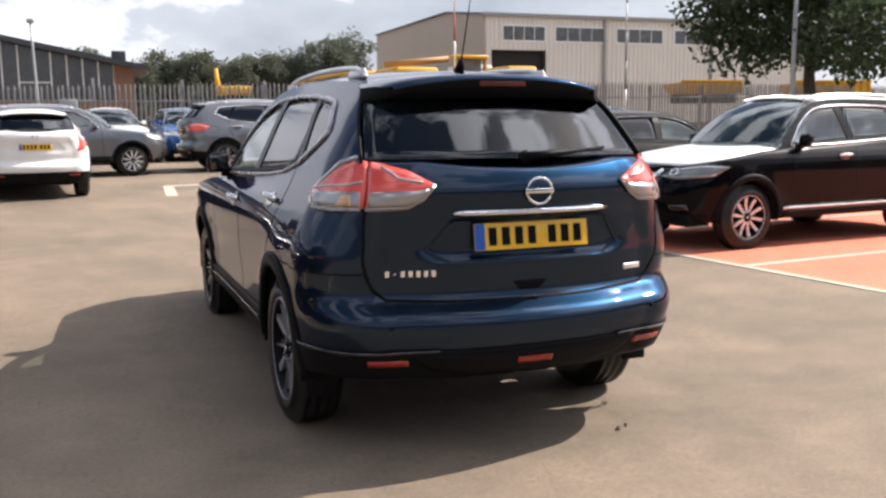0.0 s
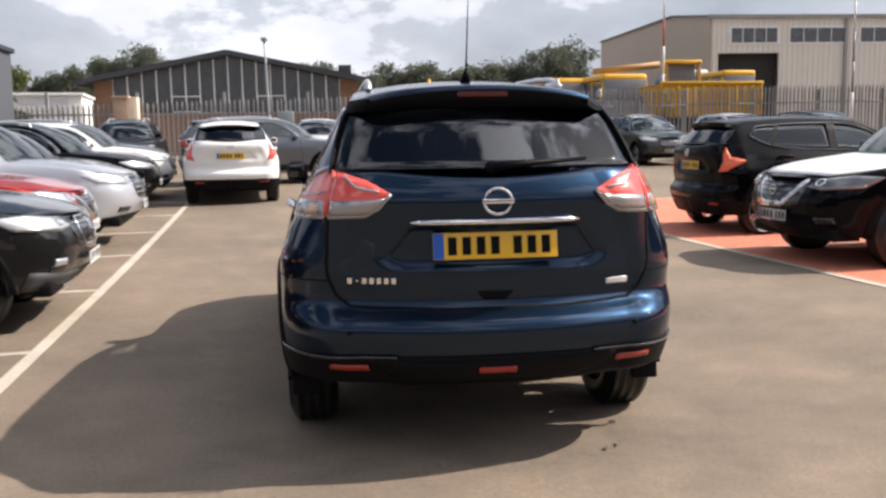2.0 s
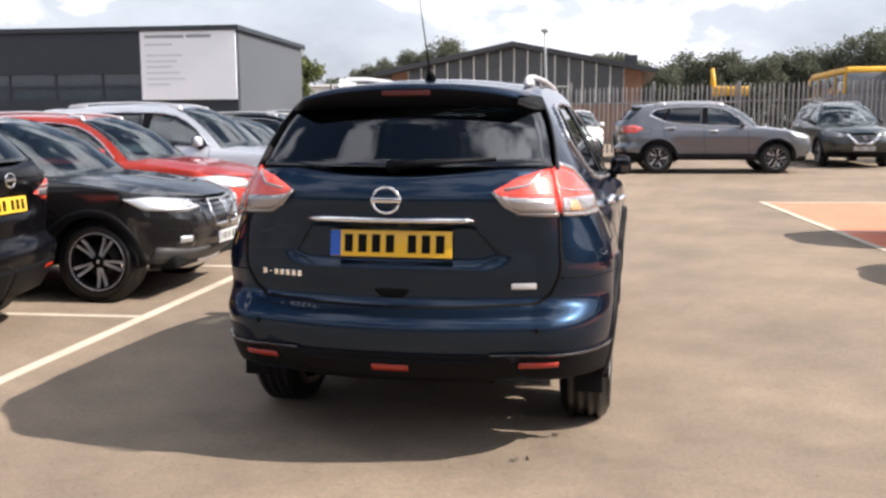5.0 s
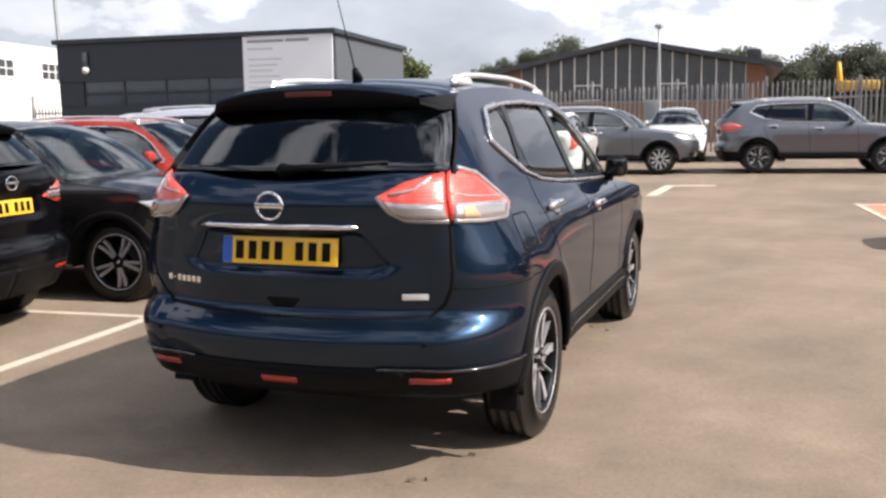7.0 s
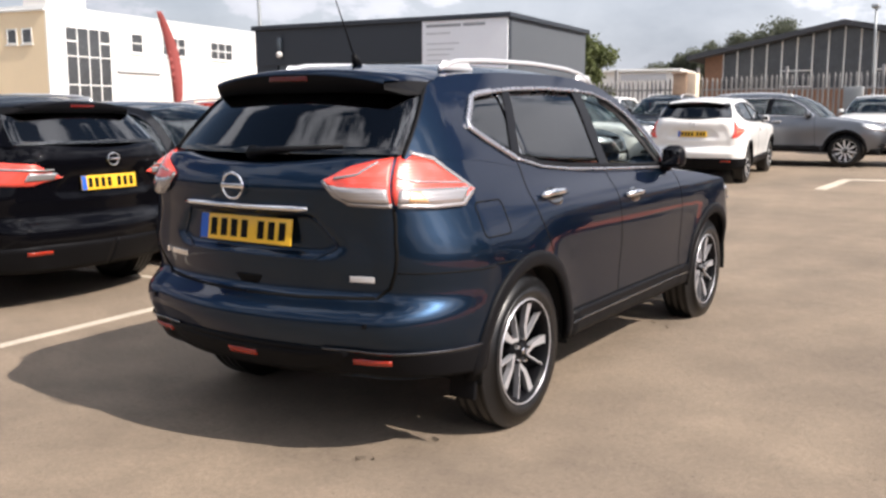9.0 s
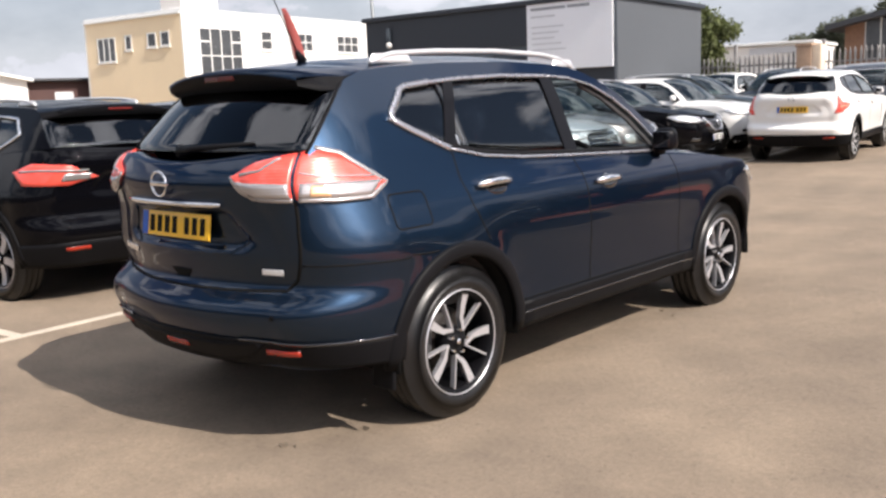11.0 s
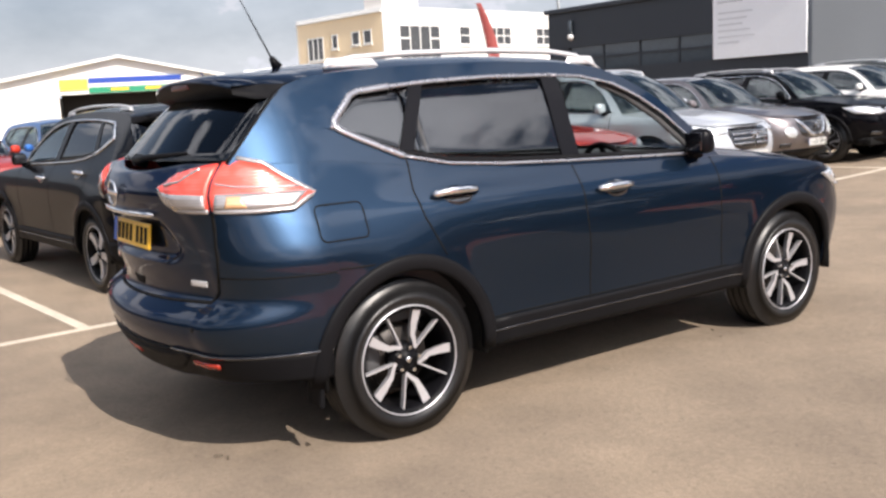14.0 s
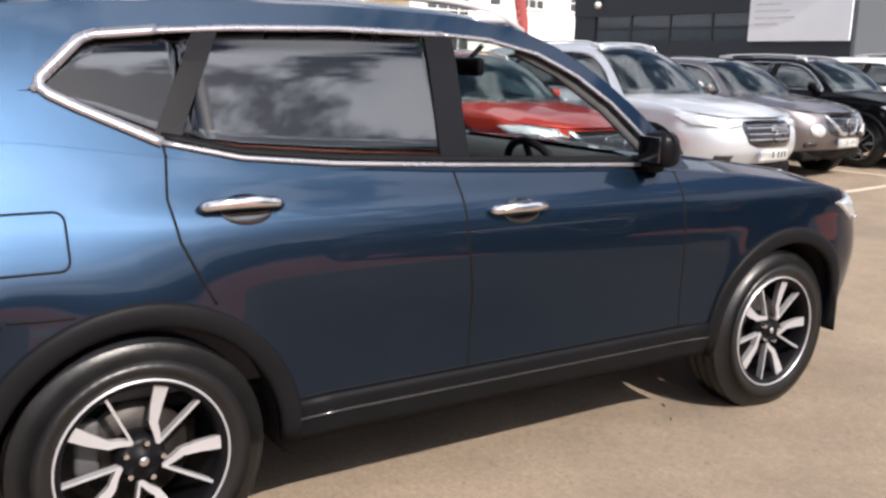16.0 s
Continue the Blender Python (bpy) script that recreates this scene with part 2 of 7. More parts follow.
M = dict(
    blue=car_paint("paint_dark_teal_blue", (0.0126, 0.0262, 0.0495), 0.90, 0.36, 0.002, 0.9, 0.10, 1.36),
    black=car_paint("paint_black", (0.002, 0.002, 0.003), 0.0, 0.4, 0.001, 0.5, 0.04, 1.33),
    black_brown=car_paint("paint_brown_black", (0.010, 0.0092, 0.0095), 0.0, 0.4, 0.004, 1.0, 0.10, 1.48),
    red=car_paint("paint_red", (0.36, 0.026, 0.014), 0.25, 0.35),
    silver_paint=car_paint("paint_silver", (0.52, 0.545, 0.59), 0.5, 0.36),
    white=car_paint("paint_white", (0.80, 0.79, 0.77), 0.0, 0.3),
    grey=car_paint("paint_grey", (0.150, 0.158, 0.176), 0.9, 0.38),
    dark_grey=car_paint("paint_dark_grey", (0.06, 0.066, 0.064), 0.9, 0.38),
    mauve=car_paint("paint_mauve_grey", (0.20, 0.18, 0.185), 0.9, 0.38),
    car_blue=car_paint("paint_mid_blue", (0.02, 0.09, 0.30), 0.4, 0.34),
    rubber=surface("tyre_rubber", (0.0070, 0.0068, 0.0072), 0.36, 0, 0.25, 9, 90, 0.10, 0, 0, 0.14, 0.42),
    trim=surface("black_trim_plastic", (0.0060, 0.0060, 0.0070), 0.5, 0, 0.2, 4, 300, 0.06, 0, 0, 0.1, 0.08),
    pillar_black=surface("satin_black_pillar", (0.0045, 0.0045, 0.006), 0.3, 0, 0.1, 4, 80, 0, 0, 0, 0.06, 0.10),
    gloss_black=surface("gloss_black_trim", (0.008, 0.008, 0.01), 0.08, 0, 0.1, 3, 50, 0, 1.0),
    under=surface("underbody_black", (0.006, 0.006, 0.006), 0.85, 0, 0.3, 5, 60, 0.2, 0, 0, 0.1, 0.15),
    silver=surface("machined_alloy", (0.54, 0.54, 0.57), 0.32, 0.6, 0.08, 8, 200, 0.02),
    rim_dark=surface("gloss_black_alloy", (0.004, 0.004, 0.005), 0.45, 0.0, 0.2, 5, 80, 0, 0.0, 0, 0.1, 0.12),
    iron=surface("brake_iron", (0.026, 0.022, 0.020), 0.5, 0.5, 0.3, 9, 120, 0.1),
    chrome=surface("chrome", (0.80, 0.80, 0.81), 0.09, 1.0, 0.04, 4, 60, 0, 0, 0, 0.04),
    satin=surface("satin_chrome", (0.70, 0.70, 0.71), 0.34, 0.6, 0.05, 4, 60),
    trim_chrome=surface("brushed_chrome_trim", (0.40, 0.40, 0.43), 0.27, 0.8, 0.05, 4, 60),
    glass_clear=glass("clear_glass", (0.86, 0.91, 0.89), 0.04),
    glass_dark=glass("privacy_glass", (0.115, 0.13, 0.15), 0.115),
    glass_rear=glass("tinted_rear_glass", (0.115, 0.125, 0.135), 0.085),
    glass_car=glass("car_glass", (0.60, 0.66, 0.65), 0.12),
    lens_red=lens("red_lamp_lens", (0.74, 0.075, 0.050), 0.06, 0.12),
    lens_unlit=lens("unlit_brake_lens", (0.085, 0.006, 0.005), 0.06, 0.0, 0.2),
    lens_orange=lens("orange_red_lens", (0.86, 0.13, 0.045), 0.06, 0.05, 0.6),
    lens_smoke=lens("smoked_headlamp", (0.16, 0.17, 0.18), 0.03, 0.5),
    lens_red_dark=lens("dark_red_lens", (0.32, 0.022, 0.008), 0.06, 0.0, 0.25),
    lens_clear=lens("clear_lamp_lens", (0.36, 0.34, 0.34), 0.05, 0.55),
    lens_amber=lens("amber_lamp_lens", (0.70, 0.42, 0.22), 0.05, 0.4),
    lens_white=lens("headlamp_lens", (0.66, 0.68, 0.70), 0.03, 0.65),
    plate_yellow=surface("plate_yellow", (0.80, 0.47, 0.03), 0.35, 0, 0.05, 5, 80, 0, 0.3),
    plate_white=surface("plate_white", (0.78, 0.78, 0.76), 0.35, 0, 0.05, 5, 80, 0, 0.3),
    plate_blue=surface("plate_blue", (0.02, 0.10, 0.45), 0.4, 0, 0.05),
    black_flat=surface("printed_black", (0.006, 0.006, 0.006), 0.7, 0, 0.1, 3, 60, 0, 0, 0, 0.1, 0.1),
    seat=surface("black_seat_cloth", (0.022, 0.022, 0.024), 0.85, 0, 0.25, 10, 200, 0.2),
    dash=surface("dashboard_plastic", (0.03, 0.03, 0.032), 0.6, 0, 0.15, 8, 200, 0.1),
    liner=surface("grey_headlining", (0.20, 0.19, 0.18), 0.9, 0, 0.08, 6, 150, 0.1),
    cream=surface("cream_render", (0.84, 0.68, 0.46), 0.9, 0, 0.07, 0.4, 14, 0.25),
    white_wall=surface("white_render", (0.80, 0.78, 0.75), 0.88, 0, 0.06, 0.3, 12, 0.2),
    white_frame=surface("white_window_frame", (0.74, 0.74, 0.72), 0.5, 0, 0.05),
    dark_cladding=surface("anthracite_cladding", (0.028, 0.034, 0.044), 0.5, 0.1, 0.10, 0.6, 20, 0.05),
    grey_cladding=surface("grey_cladding", (0.095, 0.104, 0.116), 0.55, 0.2, 0.08, 0.5, 20, 0.05),
    panel_glass=surface("smoked_window_panel", (0.07, 0.085, 0.10), 0.12, 0.1, 0.2, 0.7, 8, 0, 0.5),
    sign_white=surface("white_sign_board", (0.86, 0.87, 0.90), 0.5, 0, 0.04, 0.6, 30),
    sign_grey=surface("grey_print", (0.30, 0.31, 0.33), 0.6, 0, 0.1),
    sign_pale=surface("pale_grey_print", (0.58, 0.59, 0.61), 0.6, 0, 0.05),
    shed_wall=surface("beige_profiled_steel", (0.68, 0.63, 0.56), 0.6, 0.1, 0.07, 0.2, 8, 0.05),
    # gable, back and end walls take a darker tan than the front
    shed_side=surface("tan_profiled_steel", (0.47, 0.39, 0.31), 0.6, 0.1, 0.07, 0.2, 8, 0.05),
    # near-black colour that stands for the shade inside open doorways
    opening_shade=surface("dark_interior_shade", (0.020, 0.016, 0.014), 0.8, 0, 0.2, 0.5, 6),
    roof_dark=surface("dark_roof_sheet", (0.05, 0.052, 0.058), 0.6, 0.1, 0.15, 0.5, 10, 0.1),
    hall_glass=surface("dark_hall_glazing", (0.055, 0.058, 0.062), 0.25, 0, 0.35, 0.3, 4, 0, 0.3),
    brick=surface("orange_brown_brick", (0.25, 0.14, 0.09), 0.9, 0, 0.28, 0.8, 9, 0.4),
    pillar=surface("pale_brick_pillar", (0.38, 0.26, 0.18), 0.9, 0, 0.2, 1.2, 9, 0.4),
    fence_steel=surface("galvanised_steel", (0.27, 0.26, 0.255), 0.6, 0.2, 0.25, 0.8, 30, 0.1),
    post_steel=surface("lamp_post_steel", (0.36, 0.38, 0.39), 0.5, 0.5, 0.12, 1.0, 30),
    pole_white=surface("white_pole_paint", (0.75, 0.73, 0.71), 0.5, 0, 0.1, 2, 30),
    red_pole=surface("faded_red_paint", (0.42, 0.06, 0.05), 0.6, 0, 0.2, 2, 30),
    flag=surface("red_flag_cloth", (0.25, 0.05, 0.045), 0.8, 0, 0.15, 1.5, 90, 0.15),
    yellow=surface("yellow_machine_paint", (0.70, 0.38, 0.02), 0.45, 0, 0.15, 0.8, 20, 0.05),
    sign_blue=surface("blue_fascia", (0.02, 0.06, 0.32), 0.5, 0, 0.06, 0.5, 20),
    sign_green=surface("green_fascia", (0.02, 0.24, 0.13), 0.5, 0, 0.06, 0.5, 20),
    sign_yellow=surface("yellow_fascia", (0.75, 0.60, 0.08), 0.5, 0, 0.06, 0.5, 20),
    maroon=surface("maroon_shed", (0.07, 0.035, 0.032), 0.8, 0, 0.2, 0.5, 12),
    bark=surface("tree_bark", (0.09, 0.07, 0.05), 0.95, 0, 0.3, 4, 40, 0.5),
    line=surface("worn_white_line", (0.47, 0.41, 0.33), 0.85, 0, 0.34, 2.2, 60, 0.15),
    film=surface("white_protective_film", (0.80, 0.80, 0.79), 0.35, 0, 0.04, 1.5, 30, 0.05, 0.2),
    pillar_pale=surface("pale_render_strip", (0.70, 0.56, 0.42), 0.9, 0, 0.12, 1.2, 9, 0.2),
    grey_plastic=surface("grey_bumper_plastic", (0.055, 0.055, 0.058), 0.6, 0, 0.15, 4, 200, 0.05),
    machine_orange=surface("rusty_orange_paint", (0.38, 0.21, 0.07), 0.6, 0, 0.2, 0.8, 20, 0.05),
    tarp_blue=surface("blue_tarpaulin", (0.07, 0.13, 0.24), 0.6, 0, 0.25, 1.5, 20, 0.1),
    screen_grey=surface("opaque_grey_screen", (0.20, 0.21, 0.23), 0.35, 0, 0.2, 0.8, 20),
    cabinet=surface("grey_steel_cabinet", (0.30, 0.31, 0.31), 0.6, 0.2, 0.1, 1, 30),
)


def leaf_material(name, rgb, least=0.55, most=1.5, through=0.35):
    """Leaves that differ from clump to clump and let some light through."""
    m, nt, b, link = nodes_of(name)
    geo = nt.nodes.new("ShaderNodeNewGeometry")
    hsv = nt.nodes.new("ShaderNodeHueSaturation")
    hsv.inputs["Color"].default_value = (*rgb, 1)
    rr = nt.nodes.new("ShaderNodeMapRange")
    rr.inputs["To Min"].default_value, rr.inputs["To Max"].default_value = least, most
    link(geo.outputs["Random Per Island"], rr.inputs[0])
    link(rr.outputs[0], hsv.inputs["Value"])
    link(hsv.outputs[0], b.inputs["Base Color"])
    b.inputs["Roughness"].default_value = 0.65
    tl, mx = nt.nodes.new("ShaderNodeBsdfTranslucent"), nt.nodes.new("ShaderNodeMixShader")
    mx.inputs[0].default_value = through
    link(hsv.outputs[0], tl.inputs[0])
    link(b.outputs[0], mx.inputs[1])
    link(tl.outputs[0], mx.inputs[2])
    link(mx.outputs[0], nt.nodes["Material Output"].inputs[0])
    return m


M["leaf"] = leaf_material("leaves_mid_green", (0.11, 0.13, 0.045))
M["leaf_dark"] = leaf_material("leaves_dark_green", (0.052, 0.080, 0.034))
# distance haze is mixed into this paler, greyer leaf colour
M["leaf_far"] = leaf_material("hazed_far_leaves", (0.125, 0.138, 0.095), 0.75, 1.25)


def ground_material(name, light, dark, orange=None):
    m, nt, b, link = nodes_of(name)
    big, mid, fine = noise_node(nt, 0.55, 8.0, 0.68), noise_node(nt, 38.0, 6.0, 0.75), noise_node(nt, 110.0, 4.0, 0.7)
    grit = noise_node(nt, 420.0, 2.0, 0.6)
    mixc = nt.nodes.new("ShaderNodeMix")
    mixc.data_type = "RGBA"
    mixc.inputs["A"].default_value, mixc.inputs["B"].default_value = (*dark, 1), (*light, 1)
    r1 = nt.nodes.new("ShaderNodeMapRange")
    r1.inputs["From Min"].default_value, r1.inputs["From Max"].default_value = 0.30, 0.70
    link(big.outputs[0], r1.inputs[0])
    link(r1.outputs[0], mixc.inputs["Factor"])
    hsv = nt.nodes.new("ShaderNodeHueSaturation")
    link(mixc.outputs["Result"], hsv.inputs["Color"])
    s1, s2 = nt.nodes.new("ShaderNodeMath"), nt.nodes.new("ShaderNodeMath")
    s1.operation = s2.operation = "ADD"
    link(mid.outputs[0], s1.inputs[0])
    link(fine.outputs[0], s1.inputs[1])
    link(s1.outputs[0], s2.inputs[0])
    link(grit.outputs[0], s2.inputs[1])
    r2 = nt.nodes.new("ShaderNodeMapRange")
    for k, v in (("From Min", 0.95), ("From Max", 2.05), ("To Min", 0.52), ("To Max", 1.50)):
        r2.inputs[k].default_value = v
    link(s2.outputs[0], r2.inputs[0])
    patch, speck = noise_node(nt, 2.3, 5.0, 0.65), noise_node(nt, 34.0, 3.0, 0.5)
    r3, r4 = nt.nodes.new("ShaderNodeMapRange"), nt.nodes.new("ShaderNodeMapRange")
    for node, a0, a1, b0, b1 in ((r3, 0.33, 0.67, 0.92, 1.07), (r4, 0.655, 0.70, 1.0, 0.72)):
        for k, v in (("From Min", a0), ("From Max", a1), ("To Min", b0), ("To Max", b1)):
            node.inputs[k].default_value = v
    link(patch.outputs[0], r3.inputs[0])
    link(speck.outputs[0], r4.inputs[0])
    m1, m2 = nt.nodes.new("ShaderNodeMath"), nt.nodes.new("ShaderNodeMath")
    m1.operation = m2.operation = "MULTIPLY"
    link(r2.outputs[0], m1.inputs[0])
    link(r3.outputs[0], m1.inputs[1])
    link(m1.outputs[0], m2.inputs[0])
    link(r4.outputs[0], m2.inputs[1])
    link(m2.outputs[0], hsv.inputs["Value"])
    link(hsv.outputs[0], b.inputs["Base Color"])
    b.inputs["Roughness"].default_value = 0.88
    b.inputs["Specular IOR Level"].default_value = 0.3
    bp = nt.nodes.new("ShaderNodeBump")
    bp.inputs["Strength"].default_value, bp.inputs["Distance"].default_value = 0.5, 0.006
    link(s2.outputs[0], bp.inputs["Height"])
    link(bp.outputs[0], b.inputs["Normal"])
    return m


M["asphalt"] = ground_material("worn_asphalt", (0.262, 0.204, 0.148), (0.150, 0.119, 0.091))
M["orange"] = ground_material("orange_bay_paint", (0.70, 0.232, 0.145), (0.58, 0.185, 0.112))

# ---------------------------------------------------------------- mesh helpers
def mesh_ob(name, verts, faces, mat, parent=None, label="", smooth=True):
    me = bpy.data.meshes.new(name)
    me.from_pydata([tuple(map(float, v)) for v in verts], [], faces)
    me.validate()
    me.polygons.foreach_set("use_smooth", [smooth] * len(me.polygons))
    me.materials.append(mat)
    ob = new(name, me)
    if parent is not None:
        ob.parent = parent
    if label:
        ob["label"] = label
    return ob


def thing(name, m, label, category, group="", kind=""):
    ob = new(name)
    ob.empty_display_size = 0.2
    ob.matrix_basis = m
    return tagged(ob, label, category, group, kind)


def quads(n, m, base=0, flip=False):
    out = []
    for i in range(n - 1):
        for j in range(m - 1):
            a = base + i * m + j
            q = (a, a + 1, a + m + 1, a + m)
            out.append(q[::-1] if flip else q)
    return out


def merge(*pieces):
    verts, faces = [], []
    for v, f in pieces:
        k = len(verts)
        verts += list(v)
        faces += [tuple(i + k for i in q) for q in f]
    return verts, faces


def bevel_box(size, centre=(0, 0, 0), b=0.01, taper=(1, 1), rot=None, seg=2):
    bm = bmesh.new()
    bmesh.ops.create_cube(bm, size=1)
    for v in bm.verts:
        k = taper if v.co.z > 0 else (1, 1)
        v.co = Vector((v.co.x * size[0] * k[0], v.co.y * size[1] * k[1], v.co.z * size[2]))
    if b > 0:
        bmesh.ops.bevel(bm, geom=bm.edges[:], offset=b, segments=seg, affect="EDGES", profile=0.6)
    m = Matrix.Translation(centre) @ (rot.to_4x4() if rot else Matrix())
    bm.verts.index_update()
    vs = [tuple(m @ v.co) for v in bm.verts]
    fs = [tuple(v.index for v in f.verts) for f in bm.faces]
    bm.free()
    return vs, fs


def tube(path, r, n=8, caps=True):
    path = [Vector(p) for p in path]
    rs = r if isinstance(r, (list, tuple)) else [r] * len(path)
    verts, faces = [], []
    for i, p in enumerate(path):
        d = (path[min(i + 1, len(path) - 1)] - path[max(i - 1, 0)]).normalized()
        s = Vector((0, 0, 1)) if abs(d.z) < 0.9 else Vector((1, 0, 0))
        u = d.cross(s).normalized()
        w = u.cross(d)
        for k in range(n):
            a = 2 * math.pi * k / n
            verts.append(p + (u * math.cos(a) + w * math.sin(a)) * rs[i])
    for i in range(len(path) - 1):
        for k in range(n):
            faces.append((i * n + k, i * n + (k + 1) % n, (i + 1) * n + (k + 1) % n, (i + 1) * n + k))
    if caps:
        faces.append(tuple(range(n))[::-1])
        faces.append(tuple((len(path) - 1) * n + k for k in range(n)))
    return verts, faces


def lathe(profile, n=40, x0=0.0):
    """A solid of revolution about the x axis; profile of (x, radius)."""
    verts, faces, m = [], [], len(profile)
    for k in range(n):
        a = 2 * math.pi * k / n
        verts += [(x0 + x, r * math.cos(a), r * math.sin(a)) for x, r in profile]
    for k in range(n):
        for j in range(m - 1):
            a, b = k * m + j, ((k + 1) % n) * m + j
            faces.append((a, a + 1, b + 1, b))
    return verts, faces


def shell(outer, inner):
    """A plate with thickness from two grids (n x m points)."""
    n, m = len(outer), len(outer[0])
    verts = [p for row in outer for p in row] + [p for row in inner for p in row]
    k = n * m
    faces = quads(n, m) + quads(n, m, k, True)
    for j in range(m - 1):
        faces += [(j + 1, j, k + j, k + j + 1), ((n - 1) * m + j, (n - 1) * m + j + 1, k + (n - 1) * m + j + 1, k + (n - 1) * m + j)]
    for i in range(n - 1):
        faces += [(i * m, (i + 1) * m, k + (i + 1) * m, k + i * m), ((i + 1) * m + m - 1, i * m + m - 1, k + i * m + m - 1, k + (i + 1) * m + m - 1)]
    return verts, faces


def resample(poly, n):
    p = np.array(poly, float)
    d = np.r_[0, np.cumsum(np.hypot(*np.diff(p, axis=0).T))]
    # keep the corners: the samples nearest to them are moved onto them
    t = np.linspace(0, d[-1], n)
    for c in d[1:-1]:
        i = 1 + int(np.argmin(abs(t[1:-1] - c)))
        t[i] = c
    t.sort()
    return np.c_[np.interp(t, d, p[:, 0]), np.interp(t, d, p[:, 1])]


# ---------------------------------------------------------------- the shape of a car
Y_REAR, Y_FRONT, RX_R, RX_F, CROWN_R, CROWN_F = 0.62, 3.93, 0.30, 0.52, 0.25, 0.38
ZW = [0.15, 0.25, 0.33, 0.42, 0.52, 0.62, 0.74, 0.85, 0.93, 0.97, 1.02, 1.06, 1.10, 1.25, 1.40]
WW = [0.78, 0.83, 0.868, 0.880, 0.880, 0.886, 0.897, 0.901, 0.894, 0.886, 0.864, 0.834, 0.805, 0.729, 0.65]
# the rear quarters lean inwards more evenly
ZQ = [0.15, 0.25, 0.33, 0.42, 0.52, 0.62, 0.72, 0.80, 0.85, 0.90, 1.00, 1.10, 1.25, 1.40]
WQ = [0.78, 0.83, 0.872, 0.885, 0.886, 0.892, 0.899, 0.905, 0.904, 0.892, 0.850, 0.802, 0.729, 0.65]
ZR = [0.20, 0.30, 0.38, 0.44, 0.49, 0.53, 0.56, 0.60, 0.635, 0.655, 0.675, 0.695, 0.74, 0.79, 0.83, 0.90, 1.00, 1.06, 1.13, 1.19, 1.25, 1.40]
YR = [0.22, 0.15, 0.095, 0.060, 0.036, 0.016, 0.002, 0.000, 0.010, 0.040, 0.092, 0.112, 0.104, 0.088, 0.078, 0.080, 0.072, 0.052, 0.034, 0.060, 0.105, 0.22]
ZF = [0.20, 0.30, 0.40, 0.52, 0.62, 0.72, 0.82, 0.90, 0.96, 1.05]
YF = [4.30, 4.42, 4.55, 4.63, 4.64, 4.62, 4.575, 4.49, 4.36, 4.14]
# upper edge of the lower body and of the window openings, along the car
YB = [0.2, 0.42, 0.75, 1.08, 1.5, 2.0, 2.5, 2.9, 3.15, 3.5, 3.9, 4.2, 4.6]
ZB = [1.245, 1.25, 1.235, 1.19, 1.14, 1.112, 1.092, 1.078, 1.065, 1.03, 0.978, 0.932, 0.865]
YWB, ZWB = [0.78, 1.08, 1.30, 1.6, 2.0, 2.5, 3.0], [1.355, 1.215, 1.168, 1.142, 1.124, 1.106, 1.09]
YWT, ZWT = [0.78, 0.92, 1.1, 1.35, 1.7, 2.05, 2.3, 2.5, 2.66, 2.8, 2.92, 3.0], [1.36, 1.492, 1.515, 1.533, 1.545, 1.545, 1.53, 1.487, 1.41, 1.31, 1.19, 1.10]
YE, ZE = [0.30, 0.40, 0.50, 0.60, 0.72, 0.90, 1.3, 1.8, 2.2, 2.45, 2.62, 2.78, 2.92, 3.05, 3.16], [1.245, 1.35, 1.455, 1.545, 1.582, 1.60, 1.622, 1.63, 1.618, 1.585, 1.52, 1.42, 1.31, 1.19, 1.075]
HUBS, HUB_Z, ARCH = (0.967, 3.677), 0.345, 0.405


def soft(x, xs, ys):
    """A smoothed table, so that panels have no kinks."""
    s = 0.018
    return sum(w * np.interp(x + k * s, xs, ys) for k, w in ((-2, 0.1), (-1, 0.22), (0, 0.36), (1, 0.22), (2, 0.1)))


def smooth(x, a, b):
    t = max(0.0, min(1.0, (x - a) / (b - a)))
    return t * t * (3 - 2 * t)


def flare(y, z):
    out = 0
    for h in HUBS:
        d = math.hypot(y - h, z - HUB_Z)
        out += 0.016 * math.exp(-((d - ARCH) / 0.09) ** 2)
    return out


def wide(y, z):
    """Half the width of the lower body."""
    q = smooth(y, 0.70, 1.45)
    return q * soft(z, ZW, WW) + (1 - q) * soft(z, ZQ, WQ) if q < 1 else soft(z, ZW, WW)


